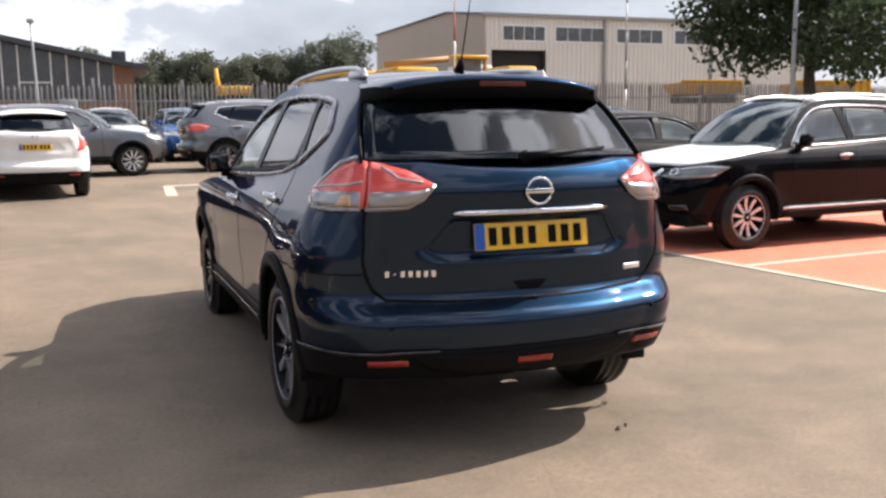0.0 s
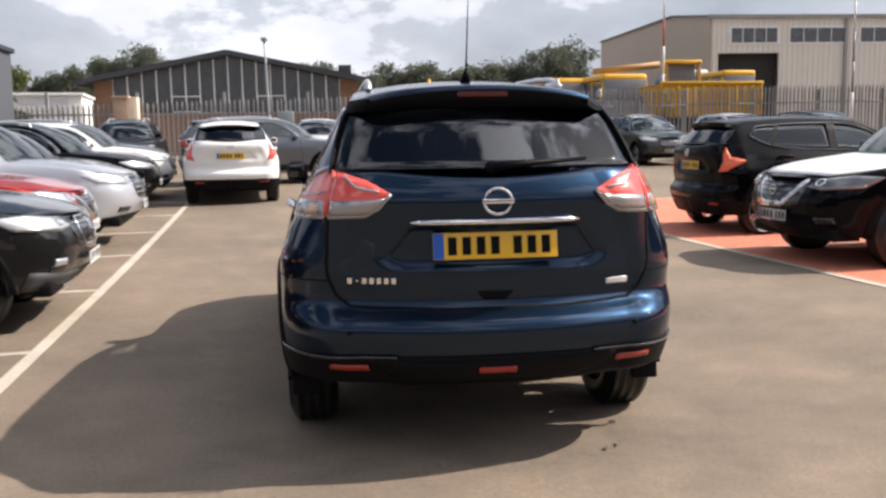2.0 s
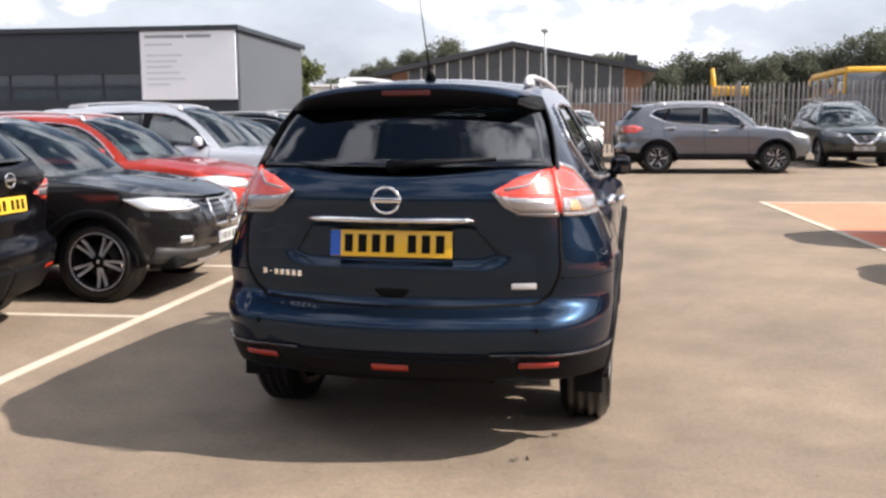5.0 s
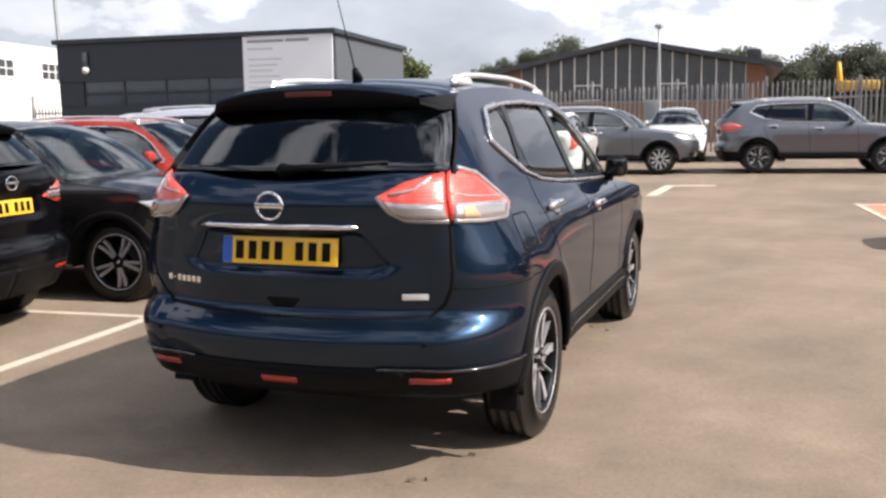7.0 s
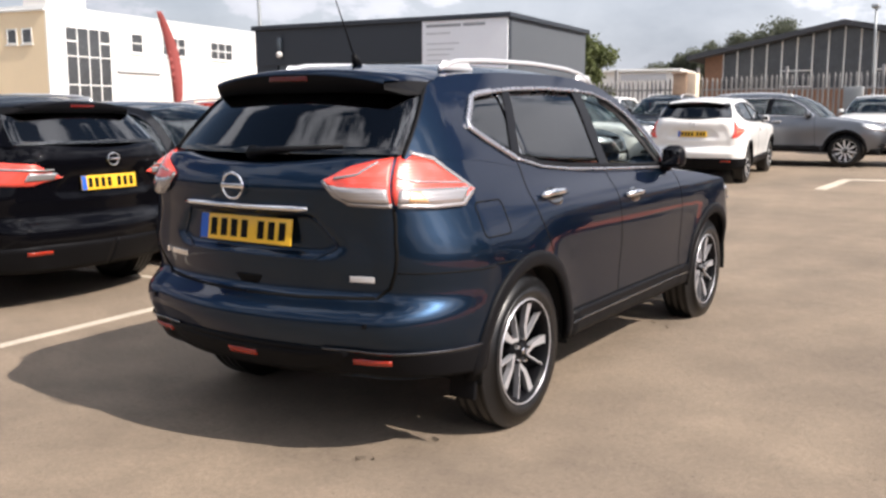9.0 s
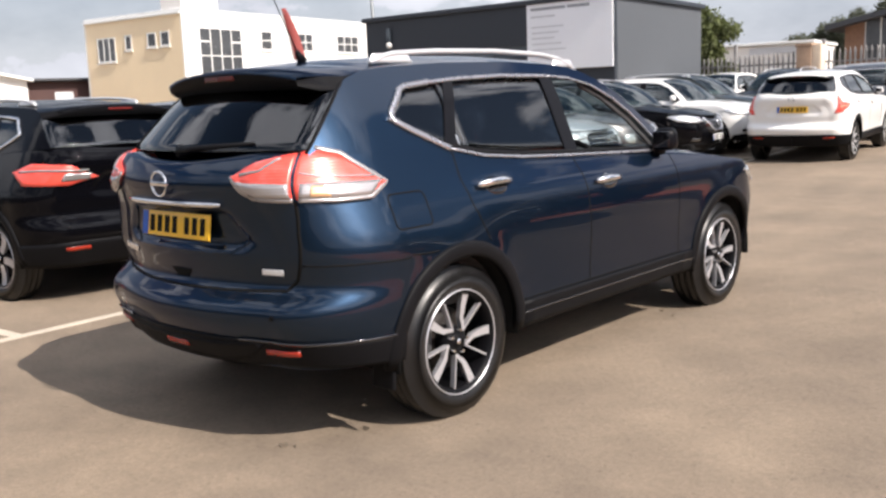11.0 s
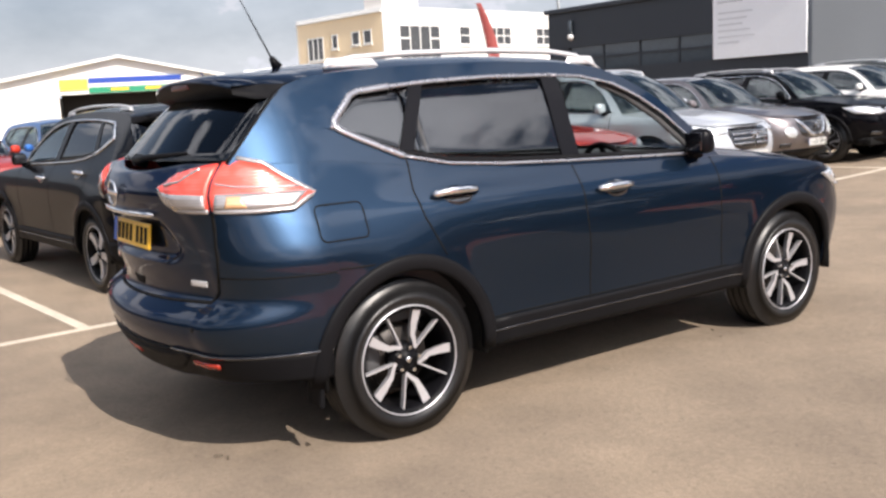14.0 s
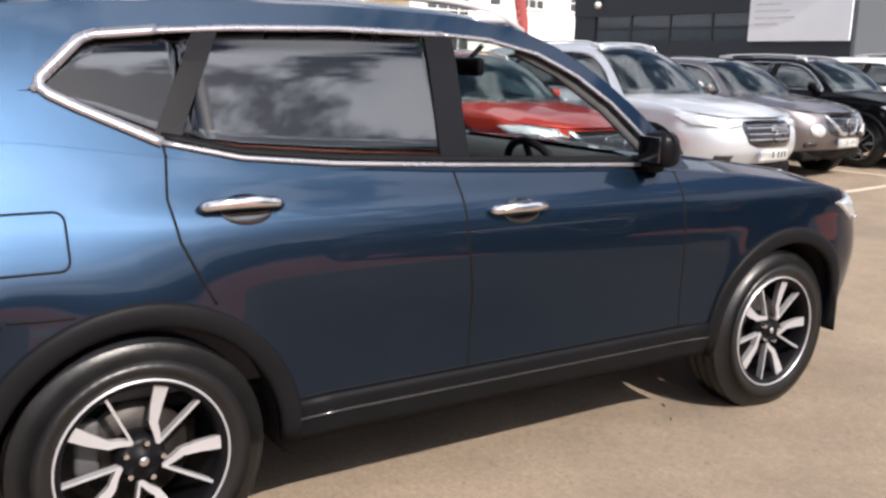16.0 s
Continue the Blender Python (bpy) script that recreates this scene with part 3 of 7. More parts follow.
def low(a, z):
    """Lower body, right half. a: 0-1 rear face, 1-2 rear corner, 2-3 side, 3-4 front corner, 4-5 front face."""
    w = wide(0 if a < 2 else Y_REAR + (a - 2) * (Y_FRONT - Y_REAR), z)
    if a < 2:
        w -= 0.30 * max(0, 0.52 - z) * min(1, 2 - a)
        yr = soft(z, ZR, YR)
        x0 = w - RX_R
        y0 = yr + CROWN_R * (x0 / 0.91) ** 2
        if a < 1:
            x = a * x0
            inset = 0.024 * smooth(z, 0.835, 0.872) * (1 - smooth(z, 1.005, 1.032)) * (1 - smooth(x, 0.30 + 0.13 * (1 - abs(z - 0.90) / 0.13), 0.36 + 0.13 * (1 - abs(z - 0.90) / 0.13)))
            return Vector((x, yr + CROWN_R * (x / 0.91) ** 2 + inset, z))
        t = (a - 1) * math.pi / 2
        return Vector((x0 + RX_R * math.sin(t) + flare(Y_REAR, z) * math.sin(t) ** 2, Y_REAR - (Y_REAR - y0) * math.cos(t), z))
    if a <= 3:
        y = Y_REAR + (a - 2) * (Y_FRONT - Y_REAR)
        return Vector((w + flare(y, z), y, z))
    yf = soft(z, ZF, YF)
    x0 = w - RX_F
    y0 = yf - CROWN_F * (x0 / 0.91) ** 2
    if a < 4:
        t = (4 - a) * math.pi / 2
        return Vector((x0 + RX_F * math.sin(t) + flare(Y_FRONT, z) * math.sin(t) ** 2, Y_FRONT + (y0 - Y_FRONT) * math.cos(t), z))
    x = (5 - a) * x0
    return Vector((x, yf - CROWN_F * (x / 0.91) ** 2, z))


def all_round(a, z):
    """The lower body with its left half at negative a."""
    if a >= 0:
        return low(a, z)
    p = low(-a, z)
    return Vector((-p.x, p.y, p.z))


def at_x(x, z):
    """The rear face's parameter at a distance x from the middle."""
    x0 = wide(0, z) - RX_R
    return x / x0 if x <= x0 else 1 + math.asin(min(1, (x - x0) / RX_R)) * 2 / math.pi


def at_y(y, z=0.8):
    if y < Y_REAR:
        y0 = soft(z, ZR, YR) + CROWN_R * ((wide(0, z) - RX_R) / 0.91) ** 2
        return 1 + math.acos(max(-1, min(1, (Y_REAR - y) / (Y_REAR - y0)))) * 2 / math.pi
    if y > Y_FRONT:
        y0 = soft(z, ZF, YF) - CROWN_F * ((soft(z, ZW, WW) - RX_F) / 0.91) ** 2
        return 4 - math.acos(max(-1, min(1, (y - Y_FRONT) / (y0 - Y_FRONT)))) * 2 / math.pi
    return 2 + (y - Y_REAR) / (Y_FRONT - Y_REAR)


def at_fx(x, z):
    x0 = soft(z, ZW, WW) - RX_F
    return 5 - x / x0 if x <= x0 else 4 - math.asin(min(1, (x - x0) / RX_F)) * 2 / math.pi


def side(y, z):
    """The side of the cabin, right half."""
    x = 0.805 - 0.5 * (z - 1.10) - 0.10 * max(0, z - 1.45)
    if y < 0.62:
        x -= 0.07 * ((0.62 - y) / 0.34) ** 2
    if y > 2.75:
        x -= 0.04 * ((y - 2.75) / 0.4) ** 2
    return Vector((x, y, z))


def top(y, f):
    """Rear window, roof and windscreen; f from -1 (left edge) to 1."""
    z = soft(y, YE, ZE) if 0.4 < y < 3.05 else np.interp(y, YE, ZE)
    e = side(y, z)
    k = 1 - abs(f) ** 2.2
    back = 0.17 * k * max(0, min(1, (0.80 - y) / 0.3))
    fwd = 0.26 * k * max(0, min(1, (y - 2.2) / 0.6))
    up = 0.055 * k * max(0, min(1, (y - 0.5) / 0.3, (2.9 - y) / 0.5))
    return Vector((e.x * f, y - back + fwd, z + up))


class Car:
    """Draws parts in the measures of the reference car and fits them to this car's own length, width and height."""

    def __init__(self, root, length=4.64, half=0.905, height=1.68, belt=1.10, wheel=0.345, rear=0.967, base=2.71):
        self.root = root
        self.ys = [0, HUBS[0], HUBS[1], 4.64], [0, rear, rear + base, length]
        self.zs = [0, HUB_Z, 1.10, 1.68], [0, wheel, belt, height]
        self.kx, self.wheel_r, self.hubs = half / 0.905, wheel, (rear, rear + base)

    def fit(self, p):
        return (p[0] * self.kx, np.interp(p[1], *self.ys) if p[1] > 0 else p[1], np.interp(p[2], *self.zs) if p[2] < 1.68 else self.zs[1][-1] + p[2] - 1.68)

    def part(self, name, vf, mat, parent=None, label="", smooth=True):
        return mesh_ob(name, [self.fit(p) for p in vf[0]], vf[1], mat, parent or self.root, label, smooth)

    def normal(self, f, a, z, sgn):
        e = 1e-3
        p = f(a, z)
        n = (f(a + e, z) - p).cross(f(a, z + e) - p)
        if n.length < 1e-12:
            n = Vector((1, 0, 0))
        n.normalize()
        if n.dot(p - Vector((0, min(max(p.y, 1.2), 3.4), 0.7))) < 0:
            n.negate()
        return n

    def lay(self, f, a, z, off, sgn=1):
        p = f(a, z) + self.normal(f, a, z, sgn) * off
        return Vector((p.x * sgn, p.y, p.z))

    def patch(self, name, f, lower, upper, off, mat, sgn=1, n=20, m=5, deep=0.012, parent=None, label="", dome=0.0):
        """A plate that lies on the surface f between two lines of (a, z)."""
        lo, up = resample(lower, n), resample(upper, n)
        outer, inner = [], []
        for j in range(m):
            v = j / (m - 1)
            ro, ri = [], []
            for i in range(n):
                a, z = lo[i] * (1 - v) + up[i] * v
                ro.append(self.lay(f, a, z, off + dome * (4 * v * (1 - v)), sgn))
                ri.append(self.lay(f, a, z, off - deep, sgn))
            outer.append(ro)
            inner.append(ri)
        vs, fs = shell(outer, inner)
        if sgn < 0:
            fs = [q[::-1] for q in fs]
        return self.part(name, (vs, fs), mat, parent, label, name != "pillar_trim")

    def ribbon(self, name, f, line, width, off, mat, sgn=1, n=40, deep=0.004, parent=None, label="", closed=False):
        """A narrow strip along a line of (a, z) on the surface f."""
        pts = resample(line, n)
        P = [self.lay(f, a, z, off, sgn) for a, z in pts]
        N = [self.normal(f, a, z, sgn) for a, z in pts]
        rows = [[], [], [], []]
        for i in range(n):
            d = (P[(i + 1) % n] - P[i - 1]) if closed else P[min(i + 1, n - 1)] - P[max(i - 1, 0)]
            nn = Vector((N[i].x * sgn, N[i].y, N[i].z))
            s = nn.cross(d)
            s = s.normalized() * width / 2 if s.length > 1e-9 else Vector((0, 0, width / 2))
            rows[0].append(P[i] - s), rows[1].append(P[i] + s)
            rows[2].append(P[i] - s - nn * deep), rows[3].append(P[i] + s - nn * deep)
        return self.part(name, shell(rows[:2], rows[2:]), mat, parent, label)


def arch_low(y):
    z = 0.30 if y > 0.5 and y < 4.1 else 0.31
    for h in HUBS:
        if abs(y - h) < ARCH:
            z = max(z, HUB_Z + math.sqrt(ARCH ** 2 - (y - h) ** 2))
    return z


def column_list():
    a = [i / 22 for i in range(22)] + [1 + i / 12 for i in range(12)]
    ys = list(np.linspace(0.62, 4.0, 20))
    for h in HUBS:
        ys += [h + ARCH * math.cos(t) for t in np.linspace(0, math.pi, 23)]
    ys = sorted(set(round(y, 4) for y in ys if 0.56 < y < 4.05))
    ys = [y for i, y in enumerate(ys) if i == 0 or y - ys[i - 1] > 0.004]
    out = [("a", v) for v in a if low(v, 0.8).y < 0.55] + [("y", y) for y in ys]
    out += [("a", 3 + i / 10) for i in range(1, 10) if low(3 + i / 10, 0.7).y > 4.05] + [("a", 4 + i / 7) for i in range(8)]
    return out


COLUMNS = column_list()


def build_body(car, paint, rows=30):
    """Lower body, all round, with wheel openings and a folded-in upper edge; bonnet; roof; cabin sides with window openings."""
    verts, faces = [], []
    cols = []
    for kind, v in COLUMNS:
        a = at_y(v) if kind == "y" else v
        p = low(a, 0.8)
        y = v if kind == "y" else p.y
        if a < 2:
            zb, zl = 1.215 + 0.03 * min(1, (p.x / 0.64) ** 2), 0.36
        elif a > 3.4:
            zb, zl = np.interp(y, YB, ZB), 0.26
        else:
            zb, zl = np.interp(y, YB, ZB), 0.31
        zl = max(zl, arch_low(y)) if 0.5 < y < 4.2 else zl
        col = []
        for j in range(rows):
            z = zl + (zb - zl) * j / (rows - 1)
            aa = a
            if kind == "y":
                aa = at_y(v, z)
            col.append(low(aa, z))
        e = col[-1]
        col.append(Vector((e.x * 0.93, e.y + (0.05 if e.y < 1 else -0.03 if e.y > 4 else 0), e.z + 0.006)))
        cols.append(col)
    m = rows + 1
    for s in (1, -1):
        k = len(verts)
        verts += [(p.x * s, p.y, p.z) for c in cols for p in c]
        faces += quads(len(cols), m, k, s > 0)
    # bonnet
    ys = np.linspace(3.0, 4.44, 16)
    fs = np.linspace(-1, 1, 17)
    k = len(verts)
    for y in ys:
        z = np.interp(y, YB, ZB)
        e = low(at_y(y, z), z)
        for f in fs:
            r = 1 - abs(f) ** 2.5
            hump = 0.012 * math.exp(-((abs(f) - 0.62) / 0.13) ** 2)
            verts.append((e.x * f * 0.985, min(y + 0.10 * r * max(0, (y - 3.9) / 0.55), 4.56), z + (0.055 * r + hump) * min(1, (4.47 - y) / 0.42) - 0.002))
    faces += quads(len(ys), len(fs), k, True)
    return car.part("body", (verts, faces), paint)


def build_cabin(car, paint):
    verts, faces = [], []
    ys = sorted(set([round(v, 3) for v in np.linspace(0.30, 3.16, 48)] + [0.78, 0.92, 1.08, 2.03, 3.0]))
    for s in (1, -1):
        cols = []
        for y in ys:
            zb, ze = np.interp(y, YB, ZB) - 0.01, np.interp(y, YE, ZE)
            open_here = 0.78 <= y <= 3.0
            if open_here:
                w0, w1 = np.interp(y, YWB, ZWB), np.interp(y, YWT, ZWT)
            else:
                w0 = w1 = zb + (ze - zb) * (0.367 if y < 1 else 0.17)
            ze = max(ze, w1 + 0.004)
            row = [zb, zb + (w0 - zb) / 2, w0, w1, w1 + (ze - w1) / 2, ze]
            ids = []
            for j, z in enumerate(row):
                if j == 3 and not open_here:
                    ids.append(ids[2])
                    continue
                p = side(y, z)
                ids.append(len(verts))
                verts.append((p.x * s, p.y, p.z))
            cols.append(ids)
        for c, d in zip(cols, cols[1:]):
            for j in (0, 1, 3, 4):
                q = (c[j], d[j], d[j + 1], c[j + 1])
                faces.append(q if s > 0 else q[::-1])
    # roof
    k = len(verts)
    yr = np.linspace(0.62, 2.46, 22)
    fr = np.linspace(-1, 1, 21)
    verts += [top(y, f) for y in yr for f in fr]
    faces += quads(len(yr), len(fr), k, True)
    return car.part("roof", (verts, faces), paint)


def pane(car, name, y0, y1, mat, sgn, label=""):
    """A side window between two places along the car."""
    ys = np.linspace(y0, y1, 14)
    o, i = [], []
    for v in np.linspace(0, 1, 6):
        ro, ri = [], []
        for y in ys:
            w0, w1 = np.interp(y, YWB, ZWB), np.interp(y, YWT, ZWT)
            p = side(y, w0 + (w1 - w0) * v)
            ro.append(Vector(((p.x - 0.004) * sgn, p.y, p.z)))
            ri.append(Vector(((p.x - 0.008) * sgn, p.y, p.z)))
        o.append(ro)
        i.append(ri)
    return car.part(name, shell(o, i), mat, None, label)


def top_glass(car, name, y0, y1, mat, label="", fx=1.0):
    ys, fs = np.linspace(y0, y1, 12), np.linspace(-fx, fx, 19)
    o = [[top(y, f) for f in fs] for y in ys]
    i = [[p + Vector((0, 0.002 if y1 < 1 else -0.002, -0.005)) for p in r] for r in o]
    return car.part(name, shell(o, i), mat, None, label)


# ---------------------------------------------------------------- wheels
def wheel_meshes(r, rim_r, half, style):
    """Meshes of one wheel, with its axle along x and its face towards +x, about the origin."""
    w = 0.112
    prof = [(-w + 0.01, rim_r - 0.01), (-w, rim_r + 0.02), (-w - 0.004, (r + rim_r) / 2), (-w + 0.012, r - 0.022), (-w + 0.035, r - 0.004)]
    for i in range(7):
        x = -0.07 + i * 0.0233
        g = i % 2
        prof += [(x - 0.008, r - (0.011 if g else 0)), (x + 0.008, r - (0.011 if g else 0))]
    prof += [(w - 0.035, r - 0.004), (w - 0.012, r - 0.022), (w + 0.002, r - 0.06), (w + 0.005, (r + rim_r) / 2), (w + 0.001, rim_r + 0.022), (w - 0.006, rim_r + 0.012), (w - 0.012, rim_r - 0.004)]
    tyre = lathe(prof, 56)
    barrel = lathe([(w - 0.012, rim_r - 0.002), (w - 0.006, rim_r - 0.006), (w - 0.010, rim_r - 0.016), (w - 0.03, rim_r - 0.026), (-w + 0.02, rim_r - 0.04), (-w + 0.02, rim_r - 0.028), (w - 0.03, rim_r - 0.020)], 56)
    lip = lathe([(w - 0.010, rim_r + 0.002), (w - 0.004, rim_r + 0.0005), (w - 0.004, rim_r - 0.004), (w - 0.012, rim_r - 0.006)], 56)
    disc = lathe([(0.0, 0.0), (-0.002, 0.06), (-0.005, 0.150), (-0.02, 0.152), (-0.03, 0.06), (-0.06, 0.05), (-0.06, 0.0)], 32)

    def blade(a, w0, w1, kink, x0=0.085, depth=0.03):
        # an arm from the hub to the rim with a bent edge
        vs, t = [], 6
        for i in range(t):
            u = i / (t - 1)
            rr = 0.052 + (rim_r - 0.012 - 0.052) * u
            mid = kink * math.sin(min(1, u * 1.6) * math.pi / 2)
            hw = (w0 + (w1 - w0) * u) / 2
            xx = x0 - 0.018 * math.sin(u * math.pi) * 0.6 + 0.012 * u
            for sx, q in ((0, -hw), (0, hw), (-depth, hw * 0.75), (-depth, -hw * 0.75)):
                yy, zz = mid + q, rr
                vs.append((xx + sx, yy * math.cos(a) - zz * math.sin(a), yy * math.sin(a) + zz * math.cos(a)))
        fs = []
        for i in range(t - 1):
            for k in range(4):
                fs.append((i * 4 + k, i * 4 + (k + 1) % 4, i * 4 + 4 + (k + 1) % 4, i * 4 + 4 + k))
        return vs, fs
    def bar(pts, widths, x0=0.078, depth=0.028):
        # a flat-faced arm along points given as (radius, angle)
        P = [Vector((r_ * math.cos(t_), r_ * math.sin(t_))) for r_, t_ in pts]
        vs, fs = [], []
        for i, p in enumerate(P):
            d = (P[min(i + 1, len(P) - 1)] - P[max(i - 1, 0)]).normalized()
            n_ = Vector((-d.y, d.x)) * widths[i] / 2
            xx = x0 + 0.014 * (p.length / rim_r) ** 2
            for q, sx in ((p - n_, 0), (p + n_, 0), (p + n_ * 0.7, -depth), (p - n_ * 0.7, -depth)):
                vs.append((xx + sx, q.x, q.y))
        for i in range(len(P) - 1):
            for k in range(4):
                fs.append((i * 4 + k, i * 4 + 4 + k, i * 4 + 4 + (k + 1) % 4, i * 4 + (k + 1) % 4))
        return vs, fs
    arms = []
    edge = rim_r - 0.003
    for k in range(5):
        a = 2 * math.pi * k / 5 + 0.80
        if style == "blade":
            arms.append(bar([(0.060, a), (edge, a - 0.01)], [0.0075, 0.0085]))
            arms.append(bar([(0.062, a), (0.086, a + 0.32), (0.110, a + 0.51), (0.165, a + 0.55), (edge, a + 0.55)], [0.015, 0.019, 0.024, 0.034, 0.044]))
        elif style == "multi":
            arms.append(blade(a, 0.030, 0.036, 0))
            arms.append(blade(a + math.pi / 5, 0.030, 0.036, 0))
        elif style == "twin":
            arms.append(blade(a - 0.16, 0.022, 0.024, 0))
            arms.append(blade(a + 0.16, 0.022, 0.024, 0))
        else:
            arms.append(blade(a, 0.055, 0.07, 0))
    boss = lathe([(0.090, 0.0), (0.090, 0.026), (0.078, 0.034), (0.078, 0.05), (0.070, 0.064), (0.03, 0.075), (0.0, 0.07)], 30)
    cap = lathe([(0.0935, 0.0), (0.0935, 0.012), (0.090, 0.014)], 16)
    nuts = []
    for k in range(5):
        a = 2 * math.pi * (k + 0.5) / 5 + 0.80
        v, f = lathe([(0.094, 0.0), (0.094, 0.008), (0.070, 0.010)], 8)
        nuts.append(([(x, y + 0.054 * math.cos(a), z + 0.054 * math.sin(a)) for x, y, z in v], f))
    return dict(tyre=tyre, barrel=barrel, lip=lip, disc=disc, arms=arms, boss=boss, nuts=nuts, cap=cap)


def add_wheels(car, M, style="blade", rim=0.243, face="silver", hub_x=0.765):
    pieces = wheel_meshes(car.wheel_r + 0.012, rim, 0, style)
    shared = {}

    def piece(name, vf, mat, parent, key, smooth=True):
        if key not in shared:
            shared[key] = mesh_ob(name, vf[0], vf[1], mat, parent, "", smooth)
            return shared[key]
        ob = new(name, shared[key].data)
        ob.parent = parent
        return ob
    for h in car.hubs:
        for s in (1, -1):
            w = piece("wheel", pieces["barrel"], M["rim_dark"], car.root, "barrel")
            w.matrix_basis = pose(hub_x * car.kx * s, h, car.wheel_r, -2.0, 0, 0 if s > 0 else 180)
            piece("tyre", pieces["tyre"], M["rubber"], w, "tyre")
            piece("rim", pieces["lip"], M[face], w, "lip")
            piece("brake_disc", pieces["disc"], M["iron"], w, "disc")
            if style == "blade":
                piece("brake_caliper", bevel_box((0.05, 0.07, 0.16), (-0.01, -0.135, 0.03), 0.015), M["grey_plastic"], w, "caliper")
            for i, vf in enumerate(pieces["arms"]):
                piece("spoke", vf, M[face], w, ("arm", i), False)
            piece("hub_cap", pieces["boss"], M["rim_dark"], w, "boss")
            piece("centre_badge", pieces["cap"], M["chrome"], w, "cap")
            if style == "blade":
                for i, vf in enumerate(pieces["nuts"]):
                    piece("wheel_nut", vf, M["chrome"], w, ("nut", i), False)


def plate(car, M, y, z, x, yellow, tilt, bars=7, parent=None, face=-1):
    """A number plate with plain bars, on the rear (face -1) or the front."""
    q = Euler((radians(tilt), 0, 0)).to_matrix()
    base = Vector((x, y, z))
    w = 0.52
    mk = lambda v: ([tuple(base + q @ Vector(p)) for p in v[0]], v[1])
    pl = car.part("number_plate", mk(bevel_box((w, 0.008, 0.111), b=0.003)), M["plate_yellow" if yellow else "plate_white"], parent, "yellow number plate with black bars" if yellow else "white number plate with black bars")
    band = car.part("plate_band", mk(bevel_box((0.044, 0.003, 0.107), (face * 0.237, face * 0.0045, 0), b=0)), M["plate_blue"], pl, "", False)
    n = bars
    for i in range(n):
        px = -face * (-0.180 + i * 0.0595 + (0.034 if i > 3 else 0))
        car.part("plate_bar", mk(bevel_box((0.036, 0.003, 0.074), (px, face * 0.0045, 0), b=0)), M["black_flat"], pl, "", False)
    return pl

# ---------------------------------------------------------------- ground
def gz(y):
    """Height of the yard, which rises gently towards its far fence."""
    y = max(0.0, y)
    return 0.0009 * y * y if y < 18 else 0.2916 + 0.0324 * (y - 18) - 0.00135 * (y - 18) ** 2 if y < 30 else 0.486


def strip_on_ground(name, a, b, width, mat, lift, n=16, parent=None, label="", kind=""):
    """A painted band from a to b (x, y), as a thin sheet that follows the yard."""
    a, b = Vector(a), Vector(b)
    d = (b - a).normalized()
    s = Vector((-d.y, d.x)) * width / 2
    o, i = [], []
    for t in np.linspace(0, 1, n):
        p = a.lerp(b, t)
        wob = 0.004 * noise.noise((p.x * 3, p.y * 3, 0))
        row = [p + s * (1 + wob * 8), p - s * (1 + wob * 6)]
        o.append([Vector((q.x, q.y, gz(q.y) + lift)) for q in row])
        i.append([Vector((q.x, q.y, gz(q.y) + lift - 0.003)) for q in row])
    v, f = shell(o, i)
    ob = mesh_ob(name, v, f, mat, parent, "", False)
    return tagged(ob, label, "", "", kind)


gx = [-700, -300, -150, -80] + list(np.linspace(-50, 50, 41)) + [80, 150, 300, 700]
gy = [-500, -200, -80, -40, -20, -10] + list(np.linspace(0, 30, 31)) + [40, 60, 90, 150, 300, 700]
gv = [(x, y, gz(y)) for y in gy for x in gx]
ground = mesh_ob("ground", gv, quads(len(gy), len(gx)), M["asphalt"], None, "", True)
tagged(ground, "worn sunlit tan-grey asphalt of the car yard", "ground", "", "structure")


def edge_x(y):
    return -2.47 - 0.060 * y


lot = Vector((0.996, 0.085))


def bay_line(y):
    a = Vector((edge_x(y), y))
    return a, a - lot * 4.9


strip_on_ground("trim_edge_line", (edge_x(-6), -6), (edge_x(20), 20), 0.09, M["line"], 0.004, 40, None, "worn white line along the parking bays", "structure")
for y in (-4.5, -2.05, 0.40, 2.62, 5.05, 7.40, 9.75, 12.1, 14.5, 16.9):
    a, b = bay_line(y)
    strip_on_ground("trim_bay_line", a - lot * 0.05, b, 0.085, M["line"], 0.004, 8, None, "worn white line between two parking bays", "structure")
# far bay markings
for a, b in (((-0.24, 13.7), (-0.14, 15.62)), ((-0.22, 15.70), (0.75, 15.85))):
    strip_on_ground("trim_arrow_line", a, b, 0.20, M["line"], 0.004, 4, None, "short worn white mark on the asphalt", "structure")


# orange bays
def orange_x(y):
    return 4.60 - 0.118 * y


ov, of = [], []
oy = np.linspace(-3, 12.8, 24)
for y in oy:
    for k in range(8):
        x = orange_x(y) + k * 1.6
        yy = y + k * 1.6 * 0.085
        ov.append((x, yy, gz(yy) + 0.004))
of = quads(len(oy), 8, 0, True)
orange = mesh_ob("road_orange_bays", ov, of, M["orange"], None, "", True)
tagged(orange, "faded orange painted parking bays on the asphalt", "road marking", "", "structure")
strip_on_ground("trim_orange_edge", (orange_x(-3), -3), (orange_x(12.8), 12.8), 0.10, M["line"], 0.008, 24, None, "worn white line along the orange bays", "structure")
for y in (0.7, 3.75, 6.35, 8.95, 12.7):
    a = Vector((orange_x(y), y))
    strip_on_ground("trim_orange_line", a, a + lot * 9, 0.10, M["line"], 0.008, 8, None, "pale line between two orange bays", "structure")


# ---------------------------------------------------------------- fence
def fence_y(x):
    return 28.0 + 0.085 * x


